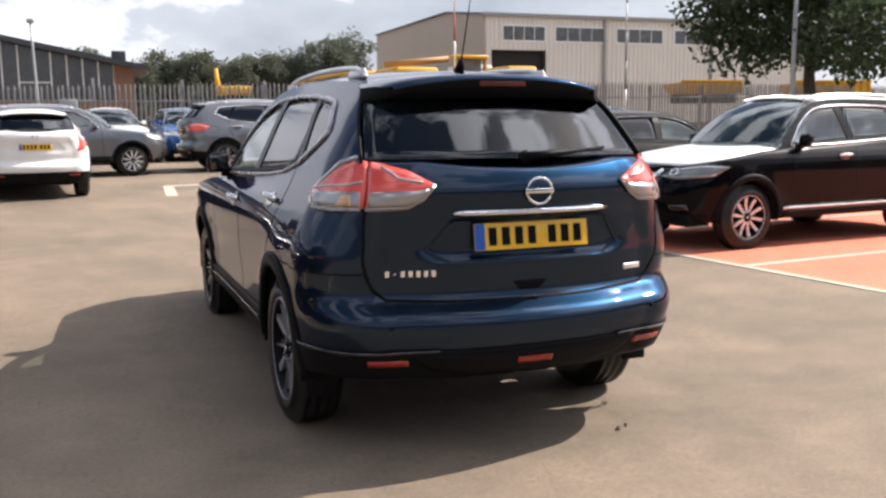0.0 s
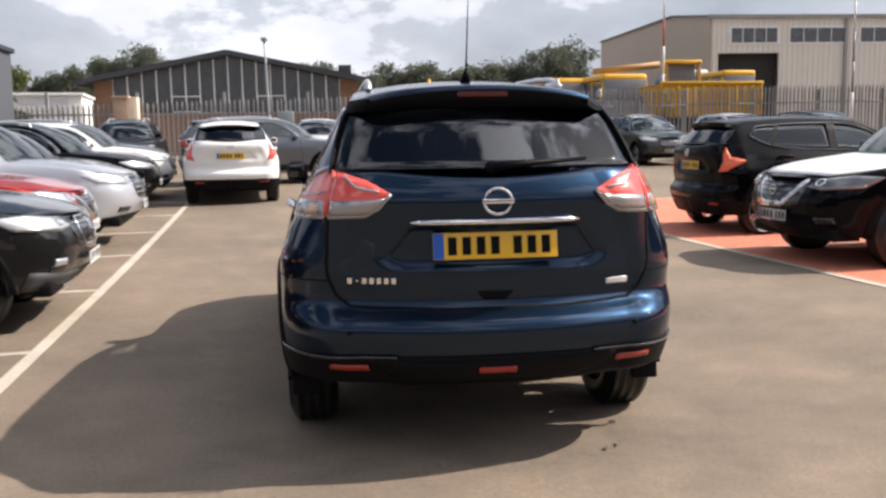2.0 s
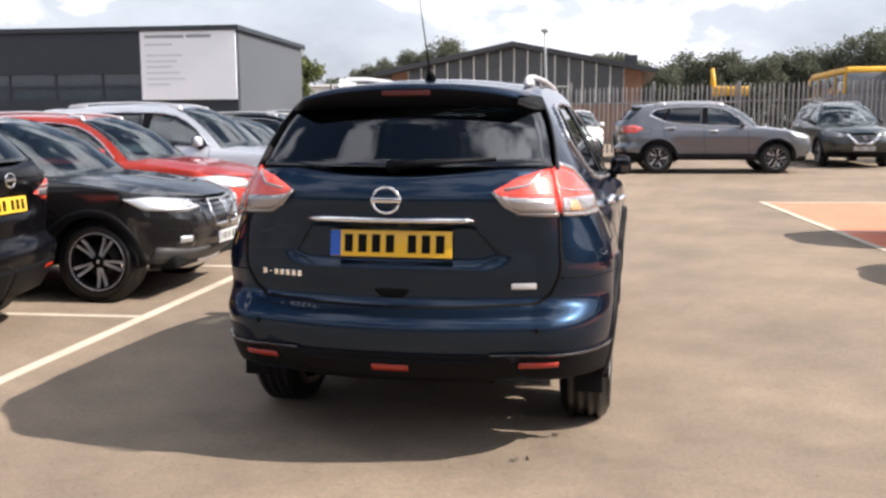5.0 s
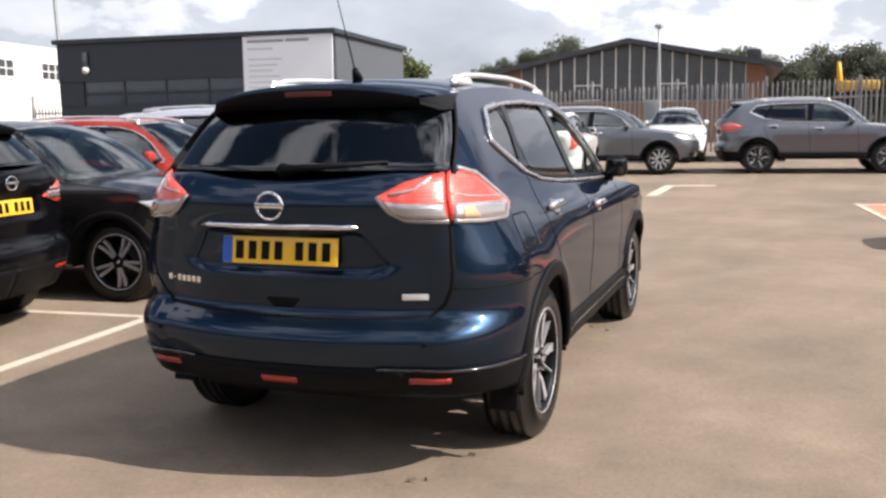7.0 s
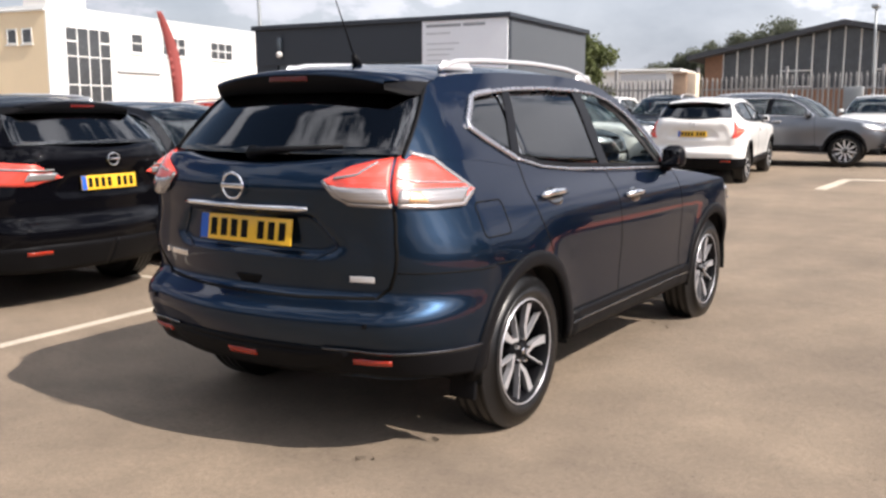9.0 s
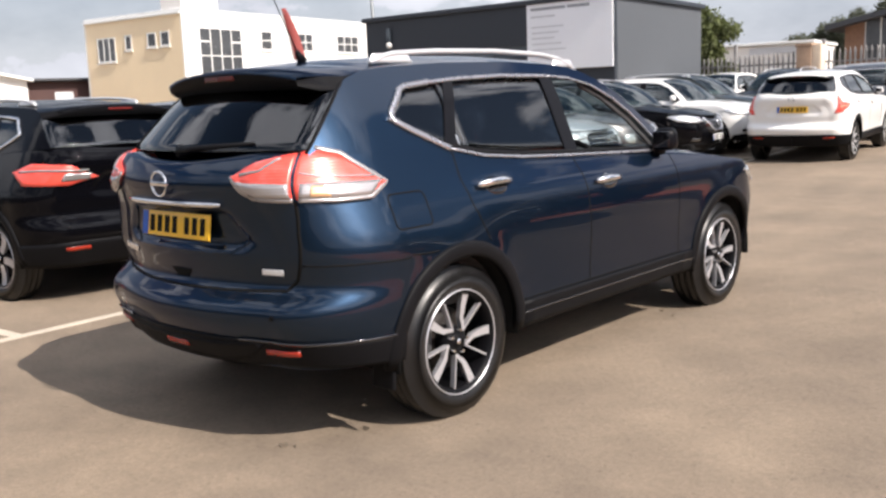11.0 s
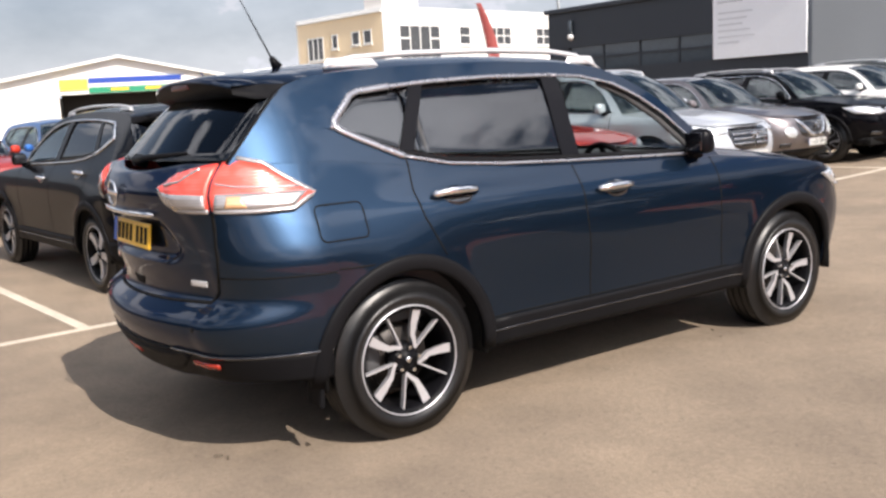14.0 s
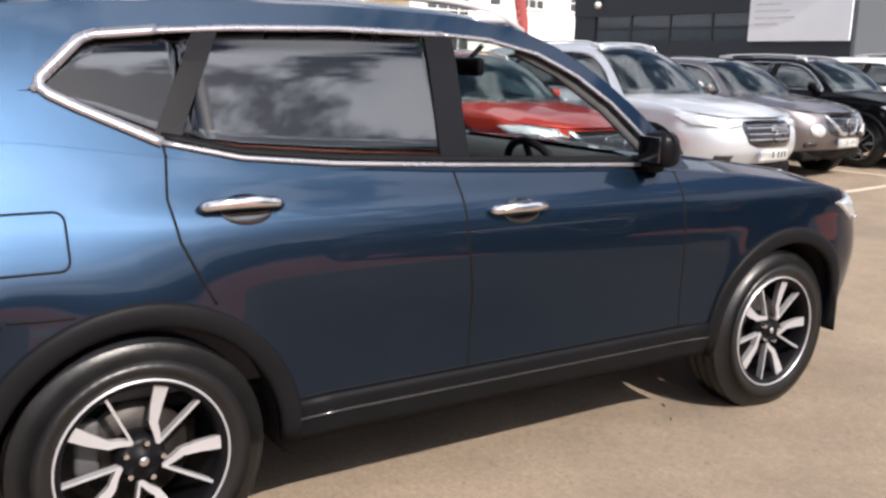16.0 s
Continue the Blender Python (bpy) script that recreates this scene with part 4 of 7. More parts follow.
fence = thing("palisade_fence", pose(0, 0, 0), "weathered grey steel palisade fence with pointed pales", "fence")
xs = np.arange(-26, 46, 2.75)
for x in xs:
    y = fence_y(x)
    mesh_ob("post", *bevel_box((0.09, 0.09, 2.5), (x, y + 0.06, gz(y) + 1.2), 0.008), M["fence_steel"], fence)
    for z in (0.45, 1.75 + 0.012 * max(0, x)):
        mesh_ob("rail", *bevel_box((2.74, 0.05, 0.06), (x + 1.375, fence_y(x + 1.375) + 0.045, gz(y) + z), 0.006), M["fence_steel"], fence)
def pale_mesh(x, y, z, h, w=0.034):
    v = []
    for dy in (-0.012, 0.012):
        v += [(x - w, y + dy, z), (x + w, y + dy, z), (x + w, y + dy, z + h - 0.13), (x, y + dy - 0.03, z + h), (x - w, y + dy, z + h - 0.13)]
    return v, [(0, 1, 2, 3, 4), (9, 8, 7, 6, 5), (0, 4, 9, 5), (1, 6, 7, 2), (4, 3, 8, 9), (3, 2, 7, 8)]


rng = random.Random(4)
far_pales, pale_shape = [], None
for x in np.arange(-26, 46, 0.153):
    y = fence_y(x) + rng.uniform(-0.004, 0.004)
    h = float(np.interp(x, [-11, 0, 9, 20], [2.05, 2.30, 2.48, 2.62])) + rng.uniform(-0.02, 0.02)
    lean = rng.uniform(-0.5, 0.5)
    if not -14 < x < 31:
        far_pales.append(pale_mesh(x, y, gz(y) + 0.08, h - 0.08))
        continue
    if pale_shape is None:
        pale_shape = mesh_ob("pale", *pale_mesh(0, 0, 0, 2.2), M["fence_steel"], fence, "", False)
        ob = pale_shape
    else:
        ob = new("pale", pale_shape.data)
        ob.parent = fence
    ob.matrix_basis = pose(x, y, gz(y) + 0.08, 0, lean, 0) @ Matrix.Diagonal((1, 1, (h - 0.08) / 2.2, 1))
tagged(mesh_ob("pale_row", *merge(*far_pales), M["fence_steel"], fence, "", False), kind="stuff")

mesh_wall = thing("brick_pillar", pose(-7.2, fence_y(-7.2) - 0.15, gz(27)), "pale orange brick gate pillar in the fence line", "pillar")
mesh_ob("shaft", *bevel_box((0.45, 0.45, 2.25), (0, 0, 1.12), 0.012), M["pillar"], mesh_wall)
mesh_ob("coping", *bevel_box((0.53, 0.53, 0.09), (0, 0, 2.29), 0.015), M["pillar"], mesh_wall)
mesh_ob("pale_strip", *bevel_box((0.30, 0.42, 2.28), (0.38, 0.02, 1.14), 0.012), M["pillar_pale"], mesh_wall, "pale rendered edge of the pillar")
box = thing("steel_cabinet", pose(-2.0, fence_y(-2) - 0.2, gz(27) + 0.95), "grey steel cabinet fixed to the palisade fence", "cabinet")
mesh_ob("case", *bevel_box((0.55, 0.22, 0.85), (0, 0, 0.42), 0.015), M["cabinet"], box)
mesh_ob("door", *bevel_box((0.49, 0.02, 0.78), (0, -0.115, 0.42), 0.006), M["cabinet"], box)


# plain walls added out of view: they close the yard and darken car reflections
for nm, size, c in (("wall_unseen_east", (0.3, 42.0, 4.6), (27.0, -6.0, 2.3)), ("wall_unseen_south", (68.6, 0.3, 4.6), (-7.5, -19.0, 2.3)), ("wall_unseen_west", (0.3, 23.0, 4.6), (-42.0, -7.5, 2.3))):
    tagged(mesh_ob(nm, *bevel_box(size, c, 0.02), M["dark_cladding"], None, "", False), "unseen plain dark grey wall added to darken reflections in the cars", "wall", "", "structure")

# ---------------------------------------------------------------- buildings
def wall_piece(parent, name, x0, x1, y, z0, z1, mat, depth=0.2, label="", b=0.0):
    return mesh_ob(name, *bevel_box((x1 - x0, depth, z1 - z0), ((x0 + x1) / 2, y + depth / 2, (z0 + z1) / 2), b), mat, parent, label, False)


# gabled glass hall behind the fence
HG = gz(40)
hall = thing("gabled_hall", pose(-6.1, 50, HG, 0, 0, 2), "low gabled hall with dark glazing and white mullions", "building")
HW, HE, HA, HP = 7.3, 4.25, 5.72, 2.35


def hall_top(x):
    return HE + (HA - HE) * (1 - abs(x) / HW)


wall_piece(hall, "plinth", -HW, HW, 0, 0, HP, M["brick"], 0.4, "orange brick plinth wall")
for sx in (-1, 1):
    wall_piece(hall, "brick_pier", sx * 6.8 - 0.5, sx * 6.8 + 0.5, 0.02, HP, HE + 0.05, M["brick"], 0.36)
n = 16
for i in range(n):
    x0, x1 = -6.3 + i * 12.6 / n, -6.3 + (i + 1) * 12.6 / n
    v = [(x0, 0.12, HP), (x1, 0.12, HP), (x1, 0.12, hall_top(x1) - 0.12), (x0, 0.12, hall_top(x0) - 0.12)]
    v += [(x, 0.16, z) for x, _, z in v]
    mesh_ob("pane", v, [(0, 1, 2, 3), (7, 6, 5, 4), (0, 4, 5, 1), (1, 5, 6, 2), (2, 6, 7, 3), (3, 7, 4, 0)], M["hall_glass"], hall, "", False)
for i in range(n + 1):
    x = -6.3 + i * 12.6 / n
    wall_piece(hall, "mullion", x - 0.035, x + 0.035, 0.03, HP, hall_top(x) - 0.1, M["white_frame"], 0.12)
for a, b, z in ((-3.15, -1.575, 3.3), (1.575, 3.15, 3.3), (-3.15, -1.575, 2.45)):
    wall_piece(hall, "transom", a, b, 0.02, z - 0.03, z + 0.03, M["white_frame"], 0.1)
for sx in (-1, 1):
    o = [[Vector((sx * u * (HW + 0.8), yy, hall_top(u * (HW + 0.8)) + 0.12)) for u in (0, 0.5, 1)] for yy in (-0.9, 22)]
    lo = [[p - Vector((0, 0, 0.28)) for p in r] for r in o]
    v, f = shell(o, lo)
    mesh_ob("roof_slope", v, f if sx < 0 else [q[::-1] for q in f], M["roof_dark"], hall, "", False)
wall_piece(hall, "back_wall", -HW, HW, 21.5, 0, HE, M["brick"], 0.3)
for sx in (-1, 1):
    mesh_ob("side_wall", *bevel_box((0.3, 21.2, HE), (sx * (HW - 0.15), 10.9, HE / 2), 0), M["brick"], hall, "", False)
vent = thing("roof_vent", pose(0.55, 52, HG + hall_top(6.6) - 0.1), "dark square vent box on the hall roof", "vent")
mesh_ob("cowl", *bevel_box((0.75, 0.6, 0.62), (0, 0, 0.55), 0.03), M["roof_dark"], vent)
mesh_ob("neck", *bevel_box((0.35, 0.3, 0.5), (0, 0, 0.1), 0.01), M["roof_dark"], vent)

# anthracite show building with a white sign board
GB = gz(21)
show = thing("show_building", pose(-9.66, 19.85, GB, 0, 0, 4.0), "anthracite clad flat-roofed show building", "building")
GT = 3.72
mesh_ob("side_wall", *bevel_box((0.25, 5.9, GT), (-0.125, 2.95 + 0.2, GT / 2), 0.01), M["grey_cladding"], show, "plain grey clad side wall", False)
wall_piece(show, "upper_cladding", -8.95, 0.0, 0.0, GT - 1.15, GT, M["dark_cladding"], 0.22)
wall_piece(show, "lower_cladding", -8.95, 0.0, 0.06, 0, 1.85, M["dark_cladding"], 0.2)
for i in range(4):
    x1 = -2.55 - i * 1.4
    wall_piece(show, "window_panel", x1 - 1.34, x1, 0.10, 1.85, GT - 1.15, M["panel_glass"], 0.06)
    wall_piece(show, "transom", x1 - 1.34, x1, 0.075, 2.18, 2.24, M["dark_cladding"], 0.12)
    wall_piece(show, "mullion", x1, x1 + 0.06, 0.07, 1.80, GT - 1.15, M["dark_cladding"], 0.14)
wall_piece(show, "corner_cladding", -8.95, -8.1, 0.03, 1.85, GT - 1.15, M["dark_cladding"], 0.2)
wall_piece(show, "corner_cladding", -2.5, 0.0, 0.03, 1.85, GT - 1.15, M["dark_cladding"], 0.2)
mesh_ob("roof", *bevel_box((9.15, 6.3, 0.14), (-4.47, 3.05, GT + 0.03), 0.02), M["dark_cladding"], show, "", False)
wall_piece(show, "end_wall", -8.95, -8.75, 0.25, 0, GT, M["dark_cladding"], 5.8)
wall_piece(show, "rear_wall", -8.75, -0.3, 5.9, 0, GT, M["dark_cladding"], 0.2)
sign = thing("sign_board", pose(-9.66, 19.85, GB, 0, 0, 4.0), "white sign board with grey print on the building", "sign")
wall_piece(sign, "board", -2.72, 0.0, -0.045, 1.84, GT + 0.06, M["sign_white"], 0.04, "", 0.006)
for i, (a, b, z, h, k) in enumerate([(-2.3, -1.3, 3.50, 0.075, "sign_grey"), (-1.24, -0.62, 3.50, 0.08, "sign_grey"), (-2.3, -1.6, 3.30, 0.05, "sign_pale"), (-2.28, -1.35, 3.02, 0.035, "sign_pale"), (-2.28, -1.5, 2.86, 0.035, "sign_pale"), (-2.28, -1.62, 2.71, 0.035, "sign_pale"), (-2.28, -1.42, 2.55, 0.035, "sign_pale"), (-2.28, -1.3, 2.39, 0.035, "sign_pale"), (-2.28, -1.7, 2.24, 0.035, "sign_pale")]):
    wall_piece(sign, "print_bar", a * 1.12, b * 1.12, -0.051, z, z + h, M[k], 0.008)
wl = thing("wall_lamp", pose(-9.66, 19.85, GB, 0, 0, 4.0) @ pose(-8.02, -0.05, 2.9), "small white lamp on the dark cladding", "lamp")
mesh_ob("globe", *lathe([(0.0, 0.0), (0.02, 0.09), (0.10, 0.11), (0.18, 0.06), (0.19, 0.0)], 14), M["pole_white"], wl)
mesh_ob("bracket", *bevel_box((0.14, 0.1, 0.42), (0.08, 0, 0.3), 0.01), M["panel_glass"], wl)

# cream and white office block: its white front faces the sun, its cream end faces the yard
OB = gz(40)
office_m = pose(-38.33, 25.15, OB, 0, 0, 98)
end_m = office_m @ pose(0, 7.9, 0, 0, 0, -90)
office = thing("office_block", office_m, "cream and white rendered two-storey office block", "building")
OH = 6.1
wall_piece(office, "front_wall", 0, 23.0, 0, 0, OH, M["white_wall"], 0.3, "white rendered front wall")
mesh_ob("end_wall", *bevel_box((0.3, 7.9, OH - 0.15), (0.148, 4.05, OH / 2 - 0.08), 0), M["cream"], office, "cream rendered end wall", False)
mesh_ob("roof", *bevel_box((23.2, 8.1, 0.16), (11.6, 4.05, OH + 0.02), 0.02), M["white_frame"], office, "", False)
mesh_ob("end_coping", *bevel_box((0.45, 8.0, 0.12), (0.1, 4.05, OH - 0.12), 0.02), M["white_frame"], office, "", False)
mesh_ob("stair_tower", *bevel_box((2.5, 1.6, 0.75), (1.35, 0.85, OH + 0.42), 0.03), M["white_wall"], office, "", False)
wall_piece(office, "back_wall", 0, 23, 7.9, 0, OH, M["white_wall"], 0.25)
wall_piece(office, "base_band", 5.0, 23.0, -0.03, 0, 1.75, M["cream"], 0.1, "cream painted base band")


def office_window(x0, x1, z0, z1, cols, rows_, m=None, y=0.0):
    w = thing("office_window", m or office_m, "white framed multi-pane office window", "window", "office windows")
    px, pz = (x1 - x0) / cols, (z1 - z0) / rows_
    for i in range(cols):
        for j in range(rows_):
            wall_piece(w, "pane", x0 + i * px, x0 + (i + 1) * px, y - 0.012, z0 + j * pz, z0 + (j + 1) * pz, M["hall_glass"], 0.02)
    for i in range(cols + 1):
        wall_piece(w, "mullion", x0 + i * px - 0.03, x0 + i * px + 0.03, y - 0.035, z0 - 0.05, z1 + 0.05, M["white_frame"], 0.03)
    for j in range(rows_ + 1):
        wall_piece(w, "transom", x0 - 0.05, x1 + 0.05, y - 0.032, z0 + j * pz - 0.028, z0 + j * pz + 0.028, M["white_frame"], 0.028)
    wall_piece(w, "sill", x0 - 0.1, x1 + 0.1, y - 0.09, z0 - 0.12, z0 - 0.055, M["white_frame"], 0.10)


office_window(1.1, 4.1, 0.95, 5.25, 4, 3)
for x in (1.1, 3.35):
    wall_piece(office, "window_bar", x, x + 0.75, -0.04, 4.52, 4.60, M["white_frame"], 0.03)
office_window(5.65, 6.5, 4.25, 5.25, 1, 2)
office_window(8.1, 10.0, 4.25, 5.25, 3, 2)
office_window(12.3, 14.4, 4.25, 5.25, 3, 2)
office_window(17.0, 19.0, 4.25, 5.25, 3, 2)
for x in (5.0, 7.95, 10.9, 13.8):
    office_window(x, x + 1.9, 1.25, 1.68, 3, 1)
office_window(0.9, 2.4, 3.8, 5.05, 3, 1, end_m)
office_window(3.3, 3.8, 4.35, 5.08, 1, 1, end_m)
office_window(5.15, 5.8, 4.4, 5.08, 1, 1, end_m)
office_window(6.2, 6.85, 4.4, 5.08, 1, 1, end_m)
wall_piece(office, "canopy_strip", 4.5, 7.8, -0.12, 3.14, 3.22, M["sign_grey"], 0.14)
wall_piece(office, "name_bar", 4.9, 7.3, -0.02, 3.38, 3.5, M["sign_pale"], 0.02)

banner = thing("feather_flag", pose(-32.0, 27.4, OB, 0, 0, 50), "tall red feather flag on a pole", "flag")
o, lo = [], []
for t in np.linspace(0, 1, 16):
    z = 0.6 + 5.1 * t
    w = 0.62 * math.sin(math.pi * min(1, 0.32 + 0.55 * (1 - t))) * (1 - 0.55 * t ** 3)
    cx = -0.65 * t ** 2.2
    row = [Vector((cx + u * w, 0.06 * math.sin(u * 5 + t * 7), z)) for u in (0, 0.5, 1)]
    o.append(row)
    lo.append([p + Vector((0, 0.012, 0)) for p in row])
mesh_ob("cloth", *shell(o, lo), M["flag"], banner)
mesh_ob("pole", *tube([(-0.65 * t ** 2.2 - 0.01, 0, 5.7 * t) for t in np.linspace(0, 1, 12)], 0.02), M["post_steel"], banner)

# white workshop with blue and green fascia
WB = gz(14)
shop = thing("workshop_building", pose(-49.8, 14.4, WB, 0, 0, 72), "white gabled workshop with blue and green fascia", "building")
wall_piece(shop, "end_pier", 4.8, 7.0, 0, 0, 3.0, M["white_wall"], 0.3)
wall_piece(shop, "end_pier", -9, -3.4, 0, 0, 3.0, M["white_wall"], 0.3)
gab = [(-9.0, 2.85), (7.0, 2.85), (7.0, 3.25), (4.8, 3.75), (0.0, 4.8), (-9.0, 3.2)]
gv2 = [(x, 0.02, z) for x, z in gab] + [(x, 0.32, z) for x, z in gab]
mesh_ob("gable", gv2, [tuple(range(6)), tuple(range(11, 5, -1))] + [(i, 6 + i, 6 + (i + 1) % 6, (i + 1) % 6) for i in range(6)], M["white_wall"], shop, "white painted gable", False)
for a, b in (((-9.2, 3.15), (0.0, 4.82)), ((0.0, 4.82), (7.3, 3.2))):
    o = [[Vector((a[0], yy, a[1] + 0.12)), Vector((b[0], yy, b[1] + 0.12))] for yy in (-0.4, 14)]
    lo = [[p - Vector((0, 0, 0.14)) for p in r] for r in o]
    mesh_ob("roof_slope", *shell(o, lo), M["white_frame"], shop, "", False)
wall_piece(shop, "blue_fascia", -1.75, 4.6, -0.06, 3.42, 3.74, M["sign_blue"], 0.08)
wall_piece(shop, "green_fascia", -1.75, 4.75, -0.05, 2.88, 3.22, M["sign_green"], 0.08)
wall_piece(shop, "white_band", -1.75, 4.6, -0.05, 3.22, 3.42, M["white_wall"], 0.07)
wall_piece(shop, "yellow_panel", -3.3, -1.8, -0.07, 3.1, 3.7, M["sign_yellow"], 0.08)
for a, b in ((-0.6, 0.4), (1.3, 2.9)):
    wall_piece(shop, "fascia_bar", a, b, -0.058, 2.99, 3.13, M["plate_yellow"], 0.01)
logo = [(3.95 + 0.55 * math.cos(t) * (1 + 0.25 * math.sin(3 * t)), 3.42 + 0.42 * math.sin(t)) for t in np.linspace(0, 2 * math.pi, 20)[:-1]]
k = len(logo)
mesh_ob("fascia_shape", [(x, -0.09, z) for x, z in logo] + [(x, -0.06, z) for x, z in logo], [tuple(range(k))[::-1], tuple(range(k, 2 * k))] + [(i, (i + 1) % k, k + (i + 1) % k, k + i) for i in range(k)], M["white_wall"], shop, "plain white fascia shape", False)
wall_piece(shop, "louvre_frame", -4.62, -3.62, -0.06, 1.42, 1.82, M["white_frame"], 0.08)
for i in range(4):
    wall_piece(shop, "louvre_slat", -4.56, -3.68, -0.085, 1.47 + i * 0.085, 1.52 + i * 0.085, M["sign_pale"], 0.03)
wall_piece(shop, "small_window", -4.58, -3.66, -0.03, 0.98, 1.40, M["hall_glass"], 0.04, "small dark window under a white louvre")
wall_piece(shop, "yellow_notice", -5.35, -4.95, -0.03, 0.85, 1.1, M["sign_yellow"], 0.04)
# a dark sheet set back in the front paints the unlit interior
wall_piece(shop, "door_opening", -3.4, 4.8, 1.6, 0, 2.9, M["opening_shade"], 0.2, "dark open workshop front")
wall_piece(shop, "rear_wall", -9, 7.0, 13.5, 0, 3.0, M["white_wall"], 0.3)
for x in (-8.9, 6.85):
    mesh_ob("side_wall", *bevel_box((0.25, 13.2, 3.0), (x, 6.9, 1.5), 0), M["white_wall"], shop, "", False)
wall_piece(shop, "notice", 5.4, 5.9, -0.03, 1.7, 2.05, M["sign_blue"], 0.04)
barn = thing("dark_barn", pose(-48.2, 22.4, WB, 0, 0, 75), "low dark maroon shed between two buildings", "shed")
wall_piece(barn, "wall", -1, 7.5, 0, 0, 3.2, M["maroon"], 4)
mesh_ob("roof", *bevel_box((9.0, 5.0, 0.14), (3.2, 2.0, 3.3), 0.02), M["roof_dark"], barn, "", False)
for x in (0.4, 4.3):
    wall_piece(barn, "shutter", x, x + 1.0, -0.05, 1.2, 2.6, M["sign_pale"], 0.05)
wall_piece(barn, "downpipe", 2.5, 2.65, -0.1, 0.5, 3.0, M["sign_pale"], 0.1)

# large steel warehouse
SG = gz(40)
shed = thing("warehouse", pose(31.0, 69.8, SG, 0, 0, -2), "large beige profiled-steel warehouse with high windows", "building")
SH = 10.1
# local x to the right along the long front, y away
def ribbed(parent, name, x0, x1, z0, z1, y, mat, step=0.45):
    vs, fs = [], []
    xs2 = []
    x = x0
    while x < x1 - 1e-6:
        e = min(x + step, x1)
        d = (e - x)
        xs2 += [(x, 0.0), (x + d * 0.55, 0.0), (x + d * 0.65, -0.05), (x + d * 0.9, -0.05)]
        x = e
    xs2.append((x1, 0.0))
    vs = [(x, y + d, z0) for x, d in xs2] + [(x, y + d, z1) for x, d in xs2] + [(x, y + 0.2, z0) for x, d in xs2] + [(x, y + 0.2, z1) for x, d in xs2]
    k = len(xs2)
    for i in range(k - 1):
        fs += [(i, i + 1, k + i + 1, k + i), (2 * k + i + 1, 2 * k + i, 3 * k + i, 3 * k + i + 1), (k + i, k + i + 1, 3 * k + i + 1, 3 * k + i)]
    fs += [(0, k, 3 * k, 2 * k), (k - 1, 3 * k - 1, 4 * k - 1, 2 * k - 1)]
    return mesh_ob(name, vs, fs, mat, parent, "", False)


ribbed(shed, "front_wall", 0, 0.75, 0, SH, 0, M["shed_wall"])
ribbed(shed, "front_wall", 6.0, 34, 0, SH, 0, M["shed_wall"])
ribbed(shed, "front_wall", 0.75, 6.0, 7.3, SH, 0, M["shed_wall"])
# interior shade of the doorway, painted as one dark sheet
wall_piece(shed, "roller_door", 0.75, 6.0, 0.6, 0, 7.3, M["opening_shade"], 0.1, "dark roller door opening")
for x0, w in ((1.7, 4.2), (6.75, 5.0), (12.9, 5.0), (19.0, 5.0), (25.0, 5.0)):
    wall_piece(shed, "window_frame", x0, x0 + w, -0.1, 8.0, 9.45, M["white_frame"], 0.12)
    k = (w - 0.2) / 4
    for i in range(4):
        wall_piece(shed, "pane", x0 + 0.14 + i * k, x0 + 0.06 + (i + 1) * k, -0.115, 8.14, 9.31, M["hall_glass"], 0.03)
for x0 in (11.6, 23.0):
    wall_piece(shed, "downpipe", x0, x0 + 0.25, -0.22, 0, SH, M["fence_steel"], 0.2)
wall_piece(shed, "gutter", -0.2, 34.2, -0.3, SH, SH + 0.3, M["fence_steel"], 0.35)
sv = [(-0.02, y, z) for y, z in ((0, 0), (34, 0), (34, 11.6), (9, SH + 1.2), (0, SH + 0.25))]
sv += [(0.2, y, z) for _, y, z in sv]
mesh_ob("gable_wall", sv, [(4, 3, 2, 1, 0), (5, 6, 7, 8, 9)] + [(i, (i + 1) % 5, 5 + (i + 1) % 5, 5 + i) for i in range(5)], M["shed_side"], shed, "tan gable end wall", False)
o = [[Vector((x, 0, SH + 0.3)), Vector((x, 9, SH + 1.4)), Vector((x, 34.2, 11.7))] for x in (-0.2, 34.2)]
mesh_ob("roof", *shell(o, [[p - Vector((0, 0, 0.15)) for p in r] for r in o]), M["grey_cladding"], shed, "", False)
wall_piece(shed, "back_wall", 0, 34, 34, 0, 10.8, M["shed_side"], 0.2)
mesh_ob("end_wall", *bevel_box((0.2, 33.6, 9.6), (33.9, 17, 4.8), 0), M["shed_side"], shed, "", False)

# low white units far behind the show building
unit = thing("white_unit", pose(-14.7, 40, gz(40), 0, 0, 8), "low white industrial unit beyond the fence", "building")
mesh_ob("wall", *bevel_box((6.0, 5, 2.95), (0, 2.5, 1.475), 0.03), M["white_wall"], unit, "", False)
mesh_ob("roof", *bevel_box((6.2, 5.3, 0.14), (0, 2.5, 3.03), 0.03), M["white_frame"], unit, "", False)
for a, b in ((-2.5, -1.4), (0.2, 2.4)):
    wall_piece(unit, "sign_panel", a, b, -0.04, 2.55, 2.85, M["sign_pale"], 0.04)
for x in (-2.2, 0, 2.2):
    wall_piece(unit, "shutter", x - 0.8, x + 0.8, -0.05, 0, 1.7, M["grey_cladding"], 0.05)


